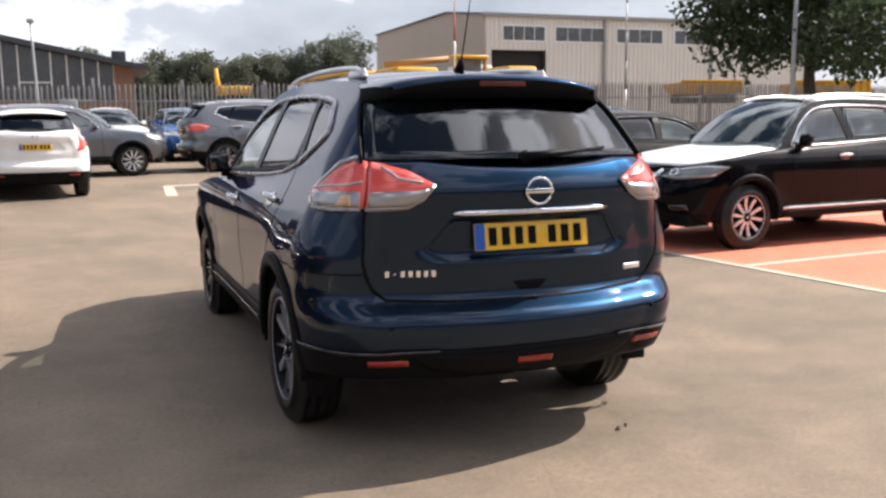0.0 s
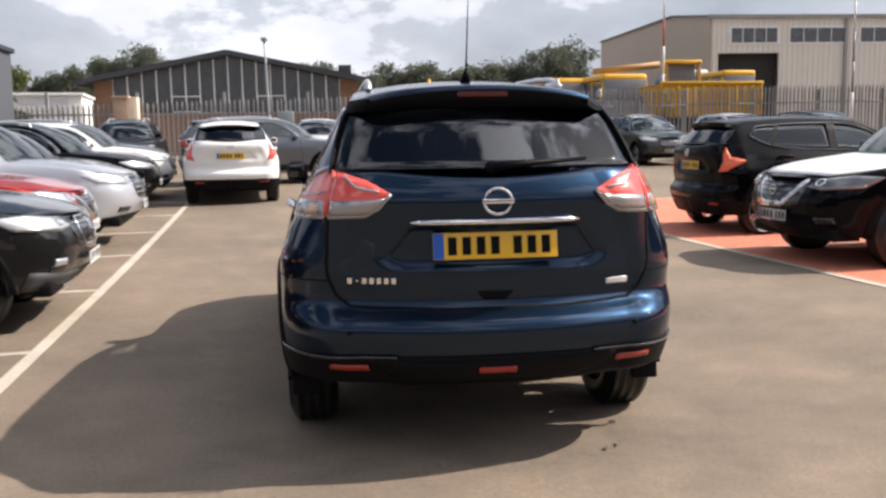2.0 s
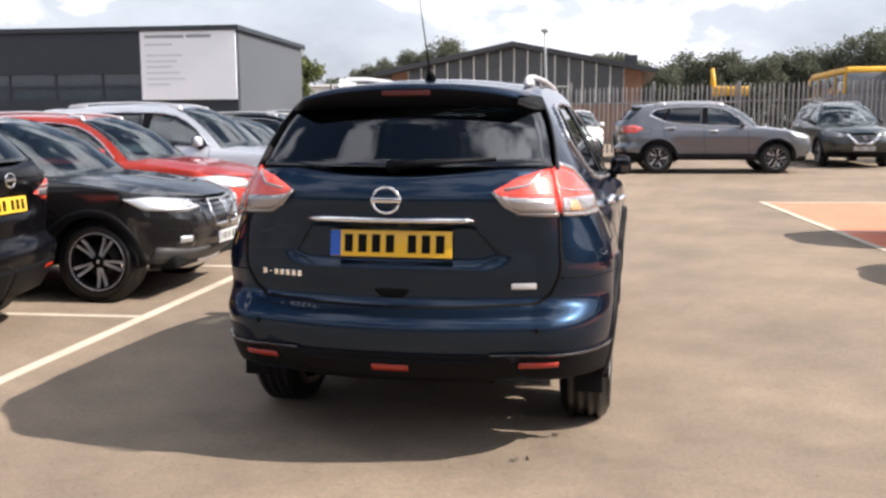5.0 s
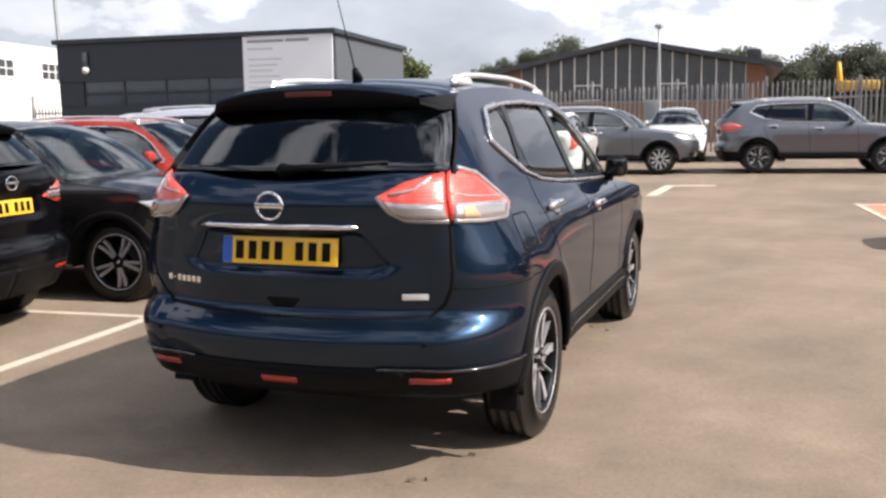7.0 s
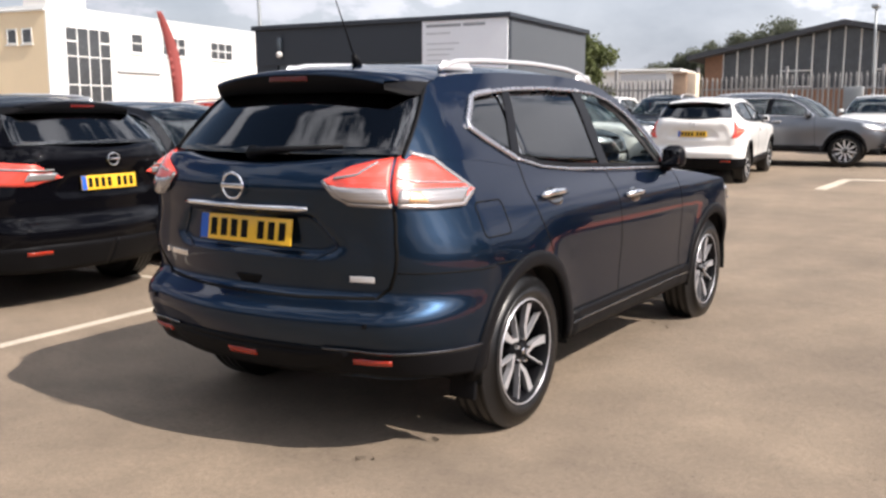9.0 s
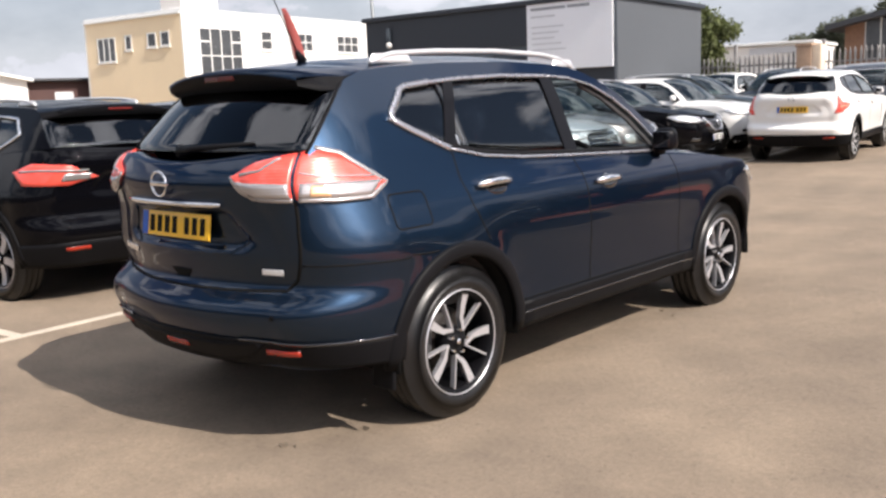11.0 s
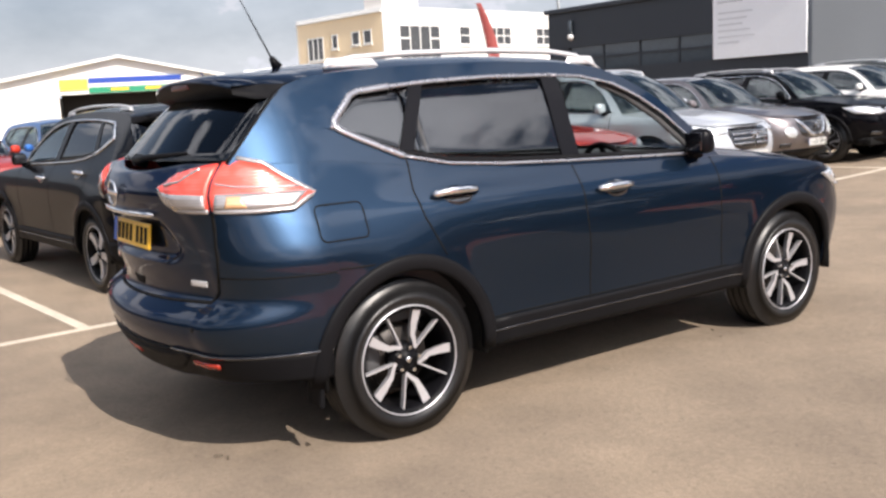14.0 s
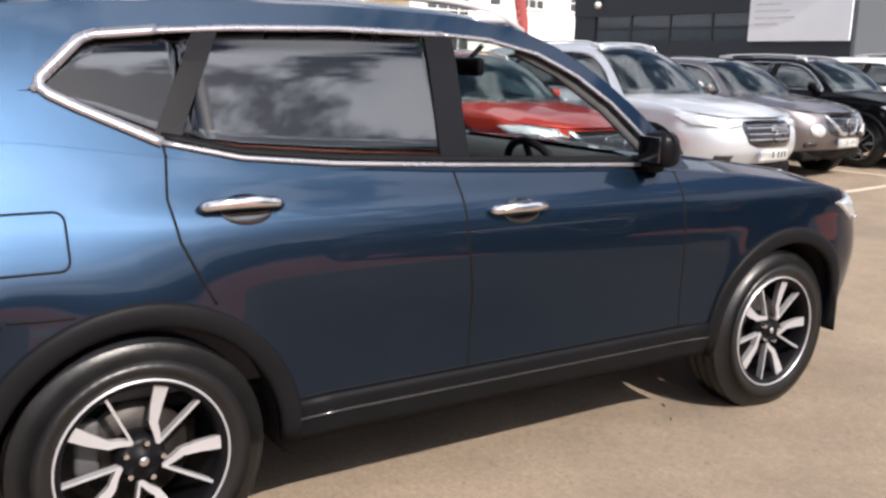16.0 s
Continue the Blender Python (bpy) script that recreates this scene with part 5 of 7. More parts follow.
# ---------------------------------------------------------------- poles and machines behind the fence
def street_lamp(x, y, h, lean, head=True, label="grey steel street lamp with a small head"):
    r = thing("street_lamp", pose(x, y, gz(y)), label, "lamp post", "street lamps")
    mesh_ob("pole", *tube([(lean * t, 0, h * t) for t in np.linspace(0, 1, 6)], [0.09, 0.08, 0.07, 0.06, 0.055, 0.05]), M["post_steel"], r)
    mesh_ob("base", *tube([(0, 0, 0), (0, 0, 0.9)], 0.11), M["post_steel"], r)
    if head:
        mesh_ob("lamp_head", *bevel_box((0.30, 0.5, 0.16), (lean, -0.1, h + 0.04), 0.04), M["post_steel"], r)
    return r


street_lamp(-3.3, 41.2, 5.5, -0.15)
street_lamp(-20.4, 21.5, 7.5, -0.3, False, "slim grey lamp column beside the show building")
street_lamp(18.2, 18.6, 8.5, 0.0, True, "grey steel lamp column in front of the tree")


def marker_pole(x, y, h, a, b):
    r = thing("marker_pole", pose(x, y, gz(y)), "thin white and red marker pole", "pole", "marker poles")
    k = 6
    for i in range(k):
        mesh_ob("pole_section", *tube([(0, 0, h * i / k), (0, 0, h * (i + 1) / k)], 0.055 - 0.004 * i), M[b if i % 3 == 1 else a], r)


marker_pole(12.7, 31.8, 6.4, "pole_white", "red_pole")
marker_pole(19.0, 28.9, 6.8, "fence_steel", "pole_white")


def truck_wheels(r, xs3, half):
    for x in xs3:
        for y in (-half, half):
            v, f = lathe([(-0.13, 0.2), (-0.13, 0.46), (0.13, 0.46), (0.13, 0.2)], 20)
            mesh_ob("wheel", [(p[1] + x, p[0] + y, p[2] + 0.48) for p in v], f, M["rubber"], r)


def ribbed_skip(m, label, length, z0=1.6, z1=3.0, slope=0.5):
    """An open steel body with upright ribs and one sloping end, on a chassis."""
    r = thing("yellow_skip", m, label, "skip", "yellow machines")
    k = length / 2
    prof = [(-k + slope, z0), (k, z0), (k, z1 + 0.03), (-k, z1 - 0.06)]
    v = [(x, -1.1, z) for x, z in prof] + [(x, 1.1, z) for x, z in prof]
    mesh_ob("skip_body", v, [(0, 1, 2, 3), (7, 6, 5, 4), (0, 4, 5, 1), (1, 5, 6, 2), (2, 6, 7, 3), (3, 7, 4, 0)], M["yellow"], r, "", False)
    n_ = int(length / 0.36)
    for i in range(n_):
        x = -k + slope + 0.05 + i * (length - slope - 0.1) / (n_ - 1)
        mesh_ob("rib", *bevel_box((0.10, 0.09, z1 - z0 - 0.04), (x, -1.145, (z0 + z1) / 2), 0.012), M["yellow"], r)
    mesh_ob("top_rail", *bevel_box((length + 0.06, 0.14, 0.12), (0, -1.14, z1), 0.02), M["yellow"], r)
    mesh_ob("chassis", *bevel_box((length, 0.9, 0.4), (0.1, 0, z0 - 0.24), 0.03), M["under"], r)
    truck_wheels(r, (-k + 0.9, k - 0.6), 0.95)


def yellow_bus(m, label, width, length, h, roof="yellow"):
    """A flat-fronted vehicle whose front faces -y: lower panels, a band of glass all round and a domed roof."""
    r = thing("yellow_bus", m, label, "bus", "yellow machines")
    zg = h - 1.05
    mesh_ob("lower_body", *bevel_box((width, length, zg - 0.45), (0, length / 2, 0.45 + (zg - 0.45) / 2), 0.06), M["screen_grey"], r)
    mesh_ob("windscreen", *bevel_box((width - 0.16, 0.06, 0.84), (0, 0.02, zg + 0.42), 0.02), M["screen_grey"], r)
    mesh_ob("rear_panel", *bevel_box((width - 0.1, 0.08, 0.84), (0, length - 0.06, zg + 0.42), 0.02), M["yellow"], r)
    for s in (-1, 1):
        n_ = max(2, int(length / 1.3))
        for i in range(n_):
            p0 = 0.15 + i * (length - 0.3) / n_
            mesh_ob("side_window", *bevel_box((0.05, (length - 0.3) / n_ - 0.1, 0.74), (s * (width / 2 - 0.05), p0 + (length - 0.3) / n_ / 2, zg + 0.42), 0.01), M["panel_glass"], r)
            mesh_ob("window_post", *bevel_box((0.08, 0.1, 0.84), (s * (width / 2 - 0.05), p0, zg + 0.42), 0.01), M["yellow"], r)
        mesh_ob("mirror", *bevel_box((0.12, 0.16, 0.34), (s * (width / 2 + 0.14), -0.05, zg + 0.30), 0.03), M["white_frame"], r)
    mesh_ob("roof", *bevel_box((width, length, 0.26), (0, length / 2, h - 0.09), 0.10, (0.94, 0.98), None, 3), M[roof], r)
    truck_wheels(r, (-width / 2 + 0.2, width / 2 - 0.2), 0.0)
    for o_ in r.children:
        if o_.name.startswith("wheel"):
            o_.location.y = length * 0.2
    return r


def tipper(m, label):
    """A tipper with an orange-brown loading frame, a raised beam and a blue sheet over its load."""
    r = thing("tipper_truck", m, label, "truck", "yellow machines")
    for x in (-0.75, 0.75):
        mesh_ob("frame_post", *bevel_box((0.16, 0.16, 2.9), (x, 0, 2.45), 0.03), M["machine_orange"], r)
    mesh_ob("frame_top", *bevel_box((1.72, 0.5, 0.16), (0, 0.1, 3.92), 0.05), M["yellow"], r)
    mesh_ob("rear_screen", *bevel_box((1.36, 0.05, 0.8), (0, 0.2, 3.45), 0.02), M["screen_grey"], r)
    mesh_ob("covered_load", *bevel_box((1.34, 1.6, 1.0), (0, 1.0, 2.85), 0.22, (0.85, 0.85), None, 3), M["tarp_blue"], r)
    mesh_ob("beam", *tube([(-0.8, 0.6, 3.85), (-3.6, 1.4, 3.60)], 0.14, 8), M["machine_orange"], r)
    mesh_ob("bed", *bevel_box((4.2, 2.2, 0.9), (-1.2, 1.2, 1.9), 0.06), M["machine_orange"], r)
    mesh_ob("chassis", *bevel_box((4.6, 0.9, 0.5), (-1.2, 1.2, 1.1), 0.03), M["under"], r)
    truck_wheels(r, (-2.6, 0.3), 0.95)


ribbed_skip(pose(14.25, 32.0, gz(32), 0, 0, 4), "yellow steel skip with upright ribs behind the fence", 4.3, 1.5, 2.78, 0.7)
yellow_bus(pose(11.75, 33.6, gz(33), 0, 0, 3), "yellow-roofed bus with a grey windscreen", 2.0, 5.5, 3.30)
yellow_bus(pose(10.05, 36.0, gz(36), 0, 0, 3), "long yellow bus half hidden by the fence", 2.0, 6.0, 3.28)
yellow_bus(pose(10.4, 40.0, gz(36), 0, 0, 3), "yellow bus parked behind two others", 2.0, 5.0, 3.2)
tipper(pose(14.85, 35.2, gz(35), 0, 0, 3), "tipper truck with a blue sheeted load")
yellow_bus(pose(17.5, 35.2, gz(35), 0, 0, 4), "yellow cab with a pale windscreen", 1.6, 2.6, 3.52)
yellow_bus(pose(16.7, 38.2, gz(38), 0, 0, 4), "cream-roofed van behind the yellow skip", 1.4, 2.4, 3.75, "pole_white")
ribbed_skip(pose(26.0, 33.2, gz(31), 0, 0, -12), "low yellow skip under the tree crown", 3.0, 2.25, 2.8, 0.3)
ribbed_skip(pose(32.5, 32.2, gz(31), 0, 0, -20), "low yellow skip beside the yard", 3.6, 2.25, 2.8, 0.3)
dig = thing("yellow_digger", pose(4.6, 40.5, gz(40)), "small yellow digger with a raised arm behind the fence", "digger")
mesh_ob("body", *bevel_box((1.6, 1.3, 0.42), (0.5, 0, 2.55), 0.08), M["yellow"], dig)
mesh_ob("arm", *tube([(-0.2, 0, 2.4), (-0.3, 0, 3.6)], [0.15, 0.08]), M["yellow"], dig)
mesh_ob("undercarriage", *bevel_box((1.9, 1.5, 0.8), (0.4, 0, 0.4), 0.2), M["under"], dig)
mesh_ob("turret", *tube([(0.5, 0, 0.7), (0.5, 0, 2.36)], 0.45, 14), M["under"], dig)


# ---------------------------------------------------------------- trees
def leaf_cloud(seed, blobs, count, size):
    """Many small tilted leaves and leaf clumps through a set of ellipsoids; thin at their rims, so that the outline breaks up."""
    g = np.random.default_rng(seed)
    b = np.array(blobs)
    w = b[:, 3] * b[:, 4] * b[:, 5]
    pick = b[g.choice(len(b), count, p=w / w.sum())]
    d = g.normal(size=(count, 3))
    d /= np.linalg.norm(d, axis=1)[:, None]
    d *= (g.random(count) ** 0.42 * g.uniform(0.75, 1.08, count))[:, None]
    c = pick[:, :3] + d * pick[:, 3:]
    u = g.normal(size=(count, 3))
    u /= np.linalg.norm(u, axis=1)[:, None]
    t = np.cross(u, g.normal(size=(count, 3)))
    t /= np.linalg.norm(t, axis=1)[:, None]
    n = np.cross(u, t)
    s = (size * g.uniform(0.5, 1.35, count))[:, None]
    vs = np.empty((count, 6, 3))
    for i, (a, r) in enumerate(((0, 1), (1.1, 0.62), (2.2, 0.75), (3.3, 0.9), (4.4, 0.66), (5.4, 0.7))):
        vs[:, i] = c + s * (u * math.cos(a) * r + t * math.sin(a) * r * 0.8 + n * 0.18 * math.sin(2 * a))
    fs = []
    for k in range(0, count * 6, 6):
        fs += [(k, k + 1, k + 2, k + 3), (k, k + 3, k + 4, k + 5)]
    return vs.reshape(-1, 3).tolist(), fs


def tree(m, h, spread, seed, leaf, count, size, label, trunk_h=0.35, group="trees", limbs=7):
    rng = random.Random(seed)
    r = thing("tree", m, label, "tree", group)
    th = h * trunk_h
    path = [(0.08 * math.sin(i) * i * 0.3, 0.05 * math.cos(i * 2), th * i / 4) for i in range(5)] + [(0.1, 0, h * 0.75)]
    mesh_ob("trunk", *tube(path, [h * 0.030, h * 0.026, h * 0.023, h * 0.021, h * 0.018, h * 0.006], 9), M["bark"], r)
    blobs = []
    for i in range(22):
        a = rng.uniform(0, 6.28)
        u = rng.random()
        z = th + (h * 0.90 - th) * u
        rr = spread * rng.uniform(0.2, 0.85) * (1 - 0.55 * u ** 2)
        k = spread * rng.uniform(0.20, 0.38)
        blobs.append((rr * math.cos(a), rr * math.sin(a), z, k, k, k * rng.uniform(0.6, 0.85)))
    blobs.append((0, 0, th + (h - th) * 0.55, spread * 0.6, spread * 0.6, (h - th) * 0.40))
    for b in blobs[:limbs]:
        s = Vector((0, 0, th * rng.uniform(0.75, 1.0)))
        e = Vector(b[:3])
        mesh_ob("limb", *tube([s, s.lerp(e, 0.5) + Vector((0, 0, 0.03 * h)), e], [h * 0.012, h * 0.008, h * 0.003], 6), M["bark"], r)
    tagged(mesh_ob("crown", *leaf_cloud(seed, blobs, count, size), leaf, r, "", False), kind="stuff")
    return r


tree(pose(21.3, 21.2, gz(21)), 9.3, 5.6, 3, M["leaf_dark"], 34000, 0.11, "broad dark green roadside tree in full leaf", 0.33)
tree(pose(28.0, 20.0, gz(21)), 9.0, 5.2, 8, M["leaf_dark"], 14000, 0.15, "dark green tree beside the yard", 0.30)
tree(pose(-12.75, 31.6, gz(31)), 4.5, 1.6, 12, M["leaf"], 9000, 0.085, "small olive green tree beyond the show building", 0.2)
rng = random.Random(21)
row = []
for x in np.arange(-28, -13, 1.5):
    row.append((x, 82 + rng.uniform(-2, 2), np.interp(x, [-27, -21.9, -16.2, -14.5], [5.3, 7.5, 9.1, 7.5])))
for x in np.arange(-2.2, 24, 1.9):
    row.append((x, 82 + rng.uniform(-2, 2), np.interp(x, [-1.3, 2.6, 5.7, 11.6, 17.7, 22.7, 25.7], [7.4, 6.8, 7.3, 6.7, 7.9, 9.5, 9.7])))
for i, (x, y, h) in enumerate(row):
    h *= rng.uniform(1.03, 1.15)
    tree(pose(x, y, gz(40), 0, 0, 40 * i), h, 2.4 + 0.10 * h, 50 + i, M["leaf_far"], 10500, 0.12, "far green tree in the tree line, haze put in its leaf colour", 0.06, "far tree line", 3)

# dead leaves and grit on the asphalt
rng = random.Random(9)
for x, y, r in ((0.66, 3.25, 0.011), (0.79, 3.16, 0.013), (0.51, 0.205, 0.015), (0.56, 0.225, 0.006), (0.652, 0.555, 0.013)):
    d = thing("dead_leaf", pose(x, y, 0.002, 0, 0, rng.uniform(0, 360)), "small dry brown leaf on the asphalt", "leaf", "leaf litter")
    v = [(r * math.cos(t) * (1.5 if i % 3 else 0.9), r * math.sin(t) * 0.7, 0.006 + 0.008 * math.cos(2 * t)) for i, t in enumerate(np.linspace(0, 6.28, 9)[:-1])]
    k = len(v)
    mesh_ob("blade", v + [(a_, b_, c_ - 0.004) for a_, b_, c_ in v], [tuple(range(k)), tuple(range(2 * k - 1, k - 1, -1))] + [(i, (i + 1) % k, k + (i + 1) % k, k + i) for i in range(k)], M["bark"], d, "", False)

# ---------------------------------------------------------------- parts that all cars share
def add_under(car):
    pieces = [bevel_box((1.00, 3.7, 0.10), (0, 2.42, 0.34), 0.02), bevel_box((1.60, 1.75, 0.10), (0, 2.32, 0.37), 0.02),
              bevel_box((1.15, 0.40, 0.10), (0, 0.48, 0.40), 0.03), bevel_box((1.4, 0.30, 0.12), (0, 4.25, 0.32), 0.03)]
    for h in HUBS:
        pieces.append(tube([(-0.7, h, 0.33), (0.7, h, 0.33)], 0.05, 8))
    pieces.append(tube([(0.35, 0.50, 0.31), (0.35, 1.2, 0.31)], 0.06, 10))
    car.part("underbody", merge(*pieces), M["under"])
    for h in HUBS:
        for s in (1, -1):
            vs, n, ts = [], 20, np.linspace(-0.12, math.pi + 0.12, 20)
            o = [[Vector((s * x, h + (ARCH + 0.004) * math.cos(t), HUB_Z + (ARCH + 0.004) * math.sin(t))) for x in (0.885, 0.72, 0.50)] for t in ts]
            i = [[p + (p - Vector((p.x, h, HUB_Z))).normalized() * 0.012 for p in r] for r in o]
            car.part("wheel_arch_liner", shell(o, i), M["under"])
            d = lathe([(0.0, 0.0), (0.0, ARCH)], 24)
            car.part("arch_inner_wall", ([(s * 0.50 + p[0], h + p[1], HUB_Z + max(p[2], -0.05)) for p in d[0]], d[1]), M["under"])


def add_cladding(car, mat, sgn, body_low=True):
    for h in HUBS:
        lo, up = [], []
        for t in np.linspace(math.pi + 0.05, -0.05, 25):
            for r, out in ((ARCH - 0.004, lo), (ARCH + 0.064, up)):
                y, z = h + r * math.cos(t), HUB_Z + r * math.sin(t)
                out.append((y, z))
        f = lambda y, z: low(at_y(y, z), z)
        car.patch("arch_trim", f, lo, up, 0.009, mat, sgn, 36, 6, 0.03, dome=0.007)
    y0, y1 = HUBS[0] + ARCH + 0.045, HUBS[1] - ARCH - 0.045
    f = lambda y, z: low(at_y(y, z), z)
    car.patch("sill_trim", f, [(y0, 0.318), (y1, 0.318)], [(y0, 0.448), (y1, 0.448)], 0.010, mat, sgn, 16, 7, 0.03)
    car.ribbon("sill_line", f, [(y0, 0.395), (y1, 0.395)], 0.008, 0.016, M["gloss_black"], sgn, 12)


def add_mirror(car, paint, sgn):
    v, f = bevel_box((0.150, 0.12, 0.135), (0, 0, 0), 0.055, (0.88, 0.84), None, 4)
    base = Vector((sgn * 0.885, 2.88, 1.165))
    hs = car.part("door_mirror", ([tuple(base + Vector(p)) for p in v], f), paint)
    # the glass is coloured black to stand for the dark scene it mirrors
    car.part("mirror_glass_darkened", bevel_box((0.108, 0.010, 0.094), (base.x, base.y - 0.057, base.z), 0.004), M["gloss_black"], hs)
    car.part("mirror_stalk", bevel_box((0.12, 0.08, 0.06), (sgn * 0.80, 2.90, 1.10), 0.015), M["trim"], hs)


def add_handle(car, y, z, sgn, mat):
    f = lambda a, b: low(at_y(a, b), b)
    arc = [(y + 0.012 + 0.078 * math.cos(t), 0.042 * math.sin(t)) for t in np.linspace(math.pi, 0, 13)]
    # black plate paints the dark reflection of the body-coloured handle dish
    car.patch("handle_recess", f, [(a, z - d) for a, d in arc], [(a, z + d * 0.95) for a, d in arc], 0.0015, M["gloss_black"], sgn, 16, 6, 0.004)
    P = [car.lay(f, y + d, z + 0.004, o, sgn) for d, o in ((-0.125, 0.004), (-0.108, 0.020), (-0.04, 0.034), (0.04, 0.034), (0.098, 0.022), (0.12, 0.004))]
    v, q = tube(P, [0.010, 0.017, 0.018, 0.018, 0.017, 0.010], 8)
    car.part("door_handle", (v, q), mat, None, "chrome door handle")


def add_seams(car, sgn, flap):
    f = lambda y, z: low(at_y(y, z), z)
    dark = M["black_flat"]
    for line in ([(1.085, 1.185), (1.068, 1.07), (1.085, 0.96), (1.13, 0.86), (1.17, 0.785)], [(2.015, 1.11), (2.02, 0.9), (2.045, 0.7), (2.045, 0.45)], [(3.02, 1.07), (3.03, 0.92), (3.04, 0.75), (3.06, 0.45)], [(1.42, 0.456), (2.2, 0.456), (3.10, 0.456)], [(0.64, 0.80), (0.72, 0.795), (0.80, 0.795)]):
        car.ribbon("panel_gap", f, line, 0.0075, 0.0012, dark, sgn, 26, 0.003)
    # a rounded fuel flap on the driver's side
    if sgn > 0:
        def corner(cy, cz, a0, a1, r=0.026):
            return [(cy + r * math.cos(t), cz + r * math.sin(t)) for t in np.linspace(a0, a1, 7)]
        y0, y1, z0, z1, h = 0.580, 0.800, 0.912, 1.056, math.pi / 2
        under = corner(y0 + 0.026, z0 + 0.026, 2 * h, 3 * h) + corner(y1 - 0.026, z0 + 0.026, 3 * h, 4 * h)
        over = corner(y0 + 0.026, z1 - 0.026, 2 * h, h) + corner(y1 - 0.026, z1 - 0.026, h, 0)
        car.ribbon("fuel_flap_gap", f, under + over[::-1] + under[:1], 0.0065, 0.0016, dark, sgn, 90, 0.003)


def add_window_trim(car, mat, sgn, width=0.022):
    lowl = [(y, z + 0.002) for y, z in zip(YWB, ZWB)]
    upl = [(y, z + 0.008) for y, z in zip(YWT, ZWT)]
    cut_z = np.interp(2.1, YWT, ZWT) + 0.008
    # broad round the quarter window, narrow along the doors
    car.ribbon("window_trim", side, [(1.08, 1.217), (0.87, 1.313), (0.805, 1.347), (0.787, 1.362), (0.784, 1.378), (0.795, 1.396), (0.90, 1.490), (0.94, 1.506), (1.12, 1.525)], width * 1.30, 0.011, mat, sgn, 44, 0.014)
    car.ribbon("door_gap", side, [(1.084, 1.180), (1.082, 1.212)], 0.0075, 0.0012, M["black_flat"], sgn, 6, 0.003)
    car.ribbon("window_trim", side, lowl[1:], width * 0.62, 0.010, mat, sgn, 44, 0.012)
    car.ribbon("window_trim", side, [(0.765, 1.356)] + upl[1:5] + [(2.1, cut_z)], width * 0.85, 0.008, mat, sgn, 44, 0.012)
    car.ribbon("window_trim", side, [(2.1, cut_z)] + [q for q in upl if q[0] > 2.1], width * 0.6, 0.008, mat, sgn, 36, 0.012)
    car.ribbon("window_seal", side, [(y, z + 0.020) for y, z in lowl[1:]], 0.024, 0.003, M["trim"], sgn, 40, 0.010)
    for (ya, yb, w) in ((1.262, 1.085, 0.075), (2.085, 2.03, 0.112)):
        zt, zb = np.interp(ya, YWT, ZWT), np.interp(yb, YWB, ZWB)
        car.patch("pillar_trim", side, [(yb - w / 2, zb), (ya - w / 2, zt)], [(yb + w / 2, zb), (ya + w / 2, zt)], 0.002, M["pillar_black"], sgn, 12, 3, 0.007)


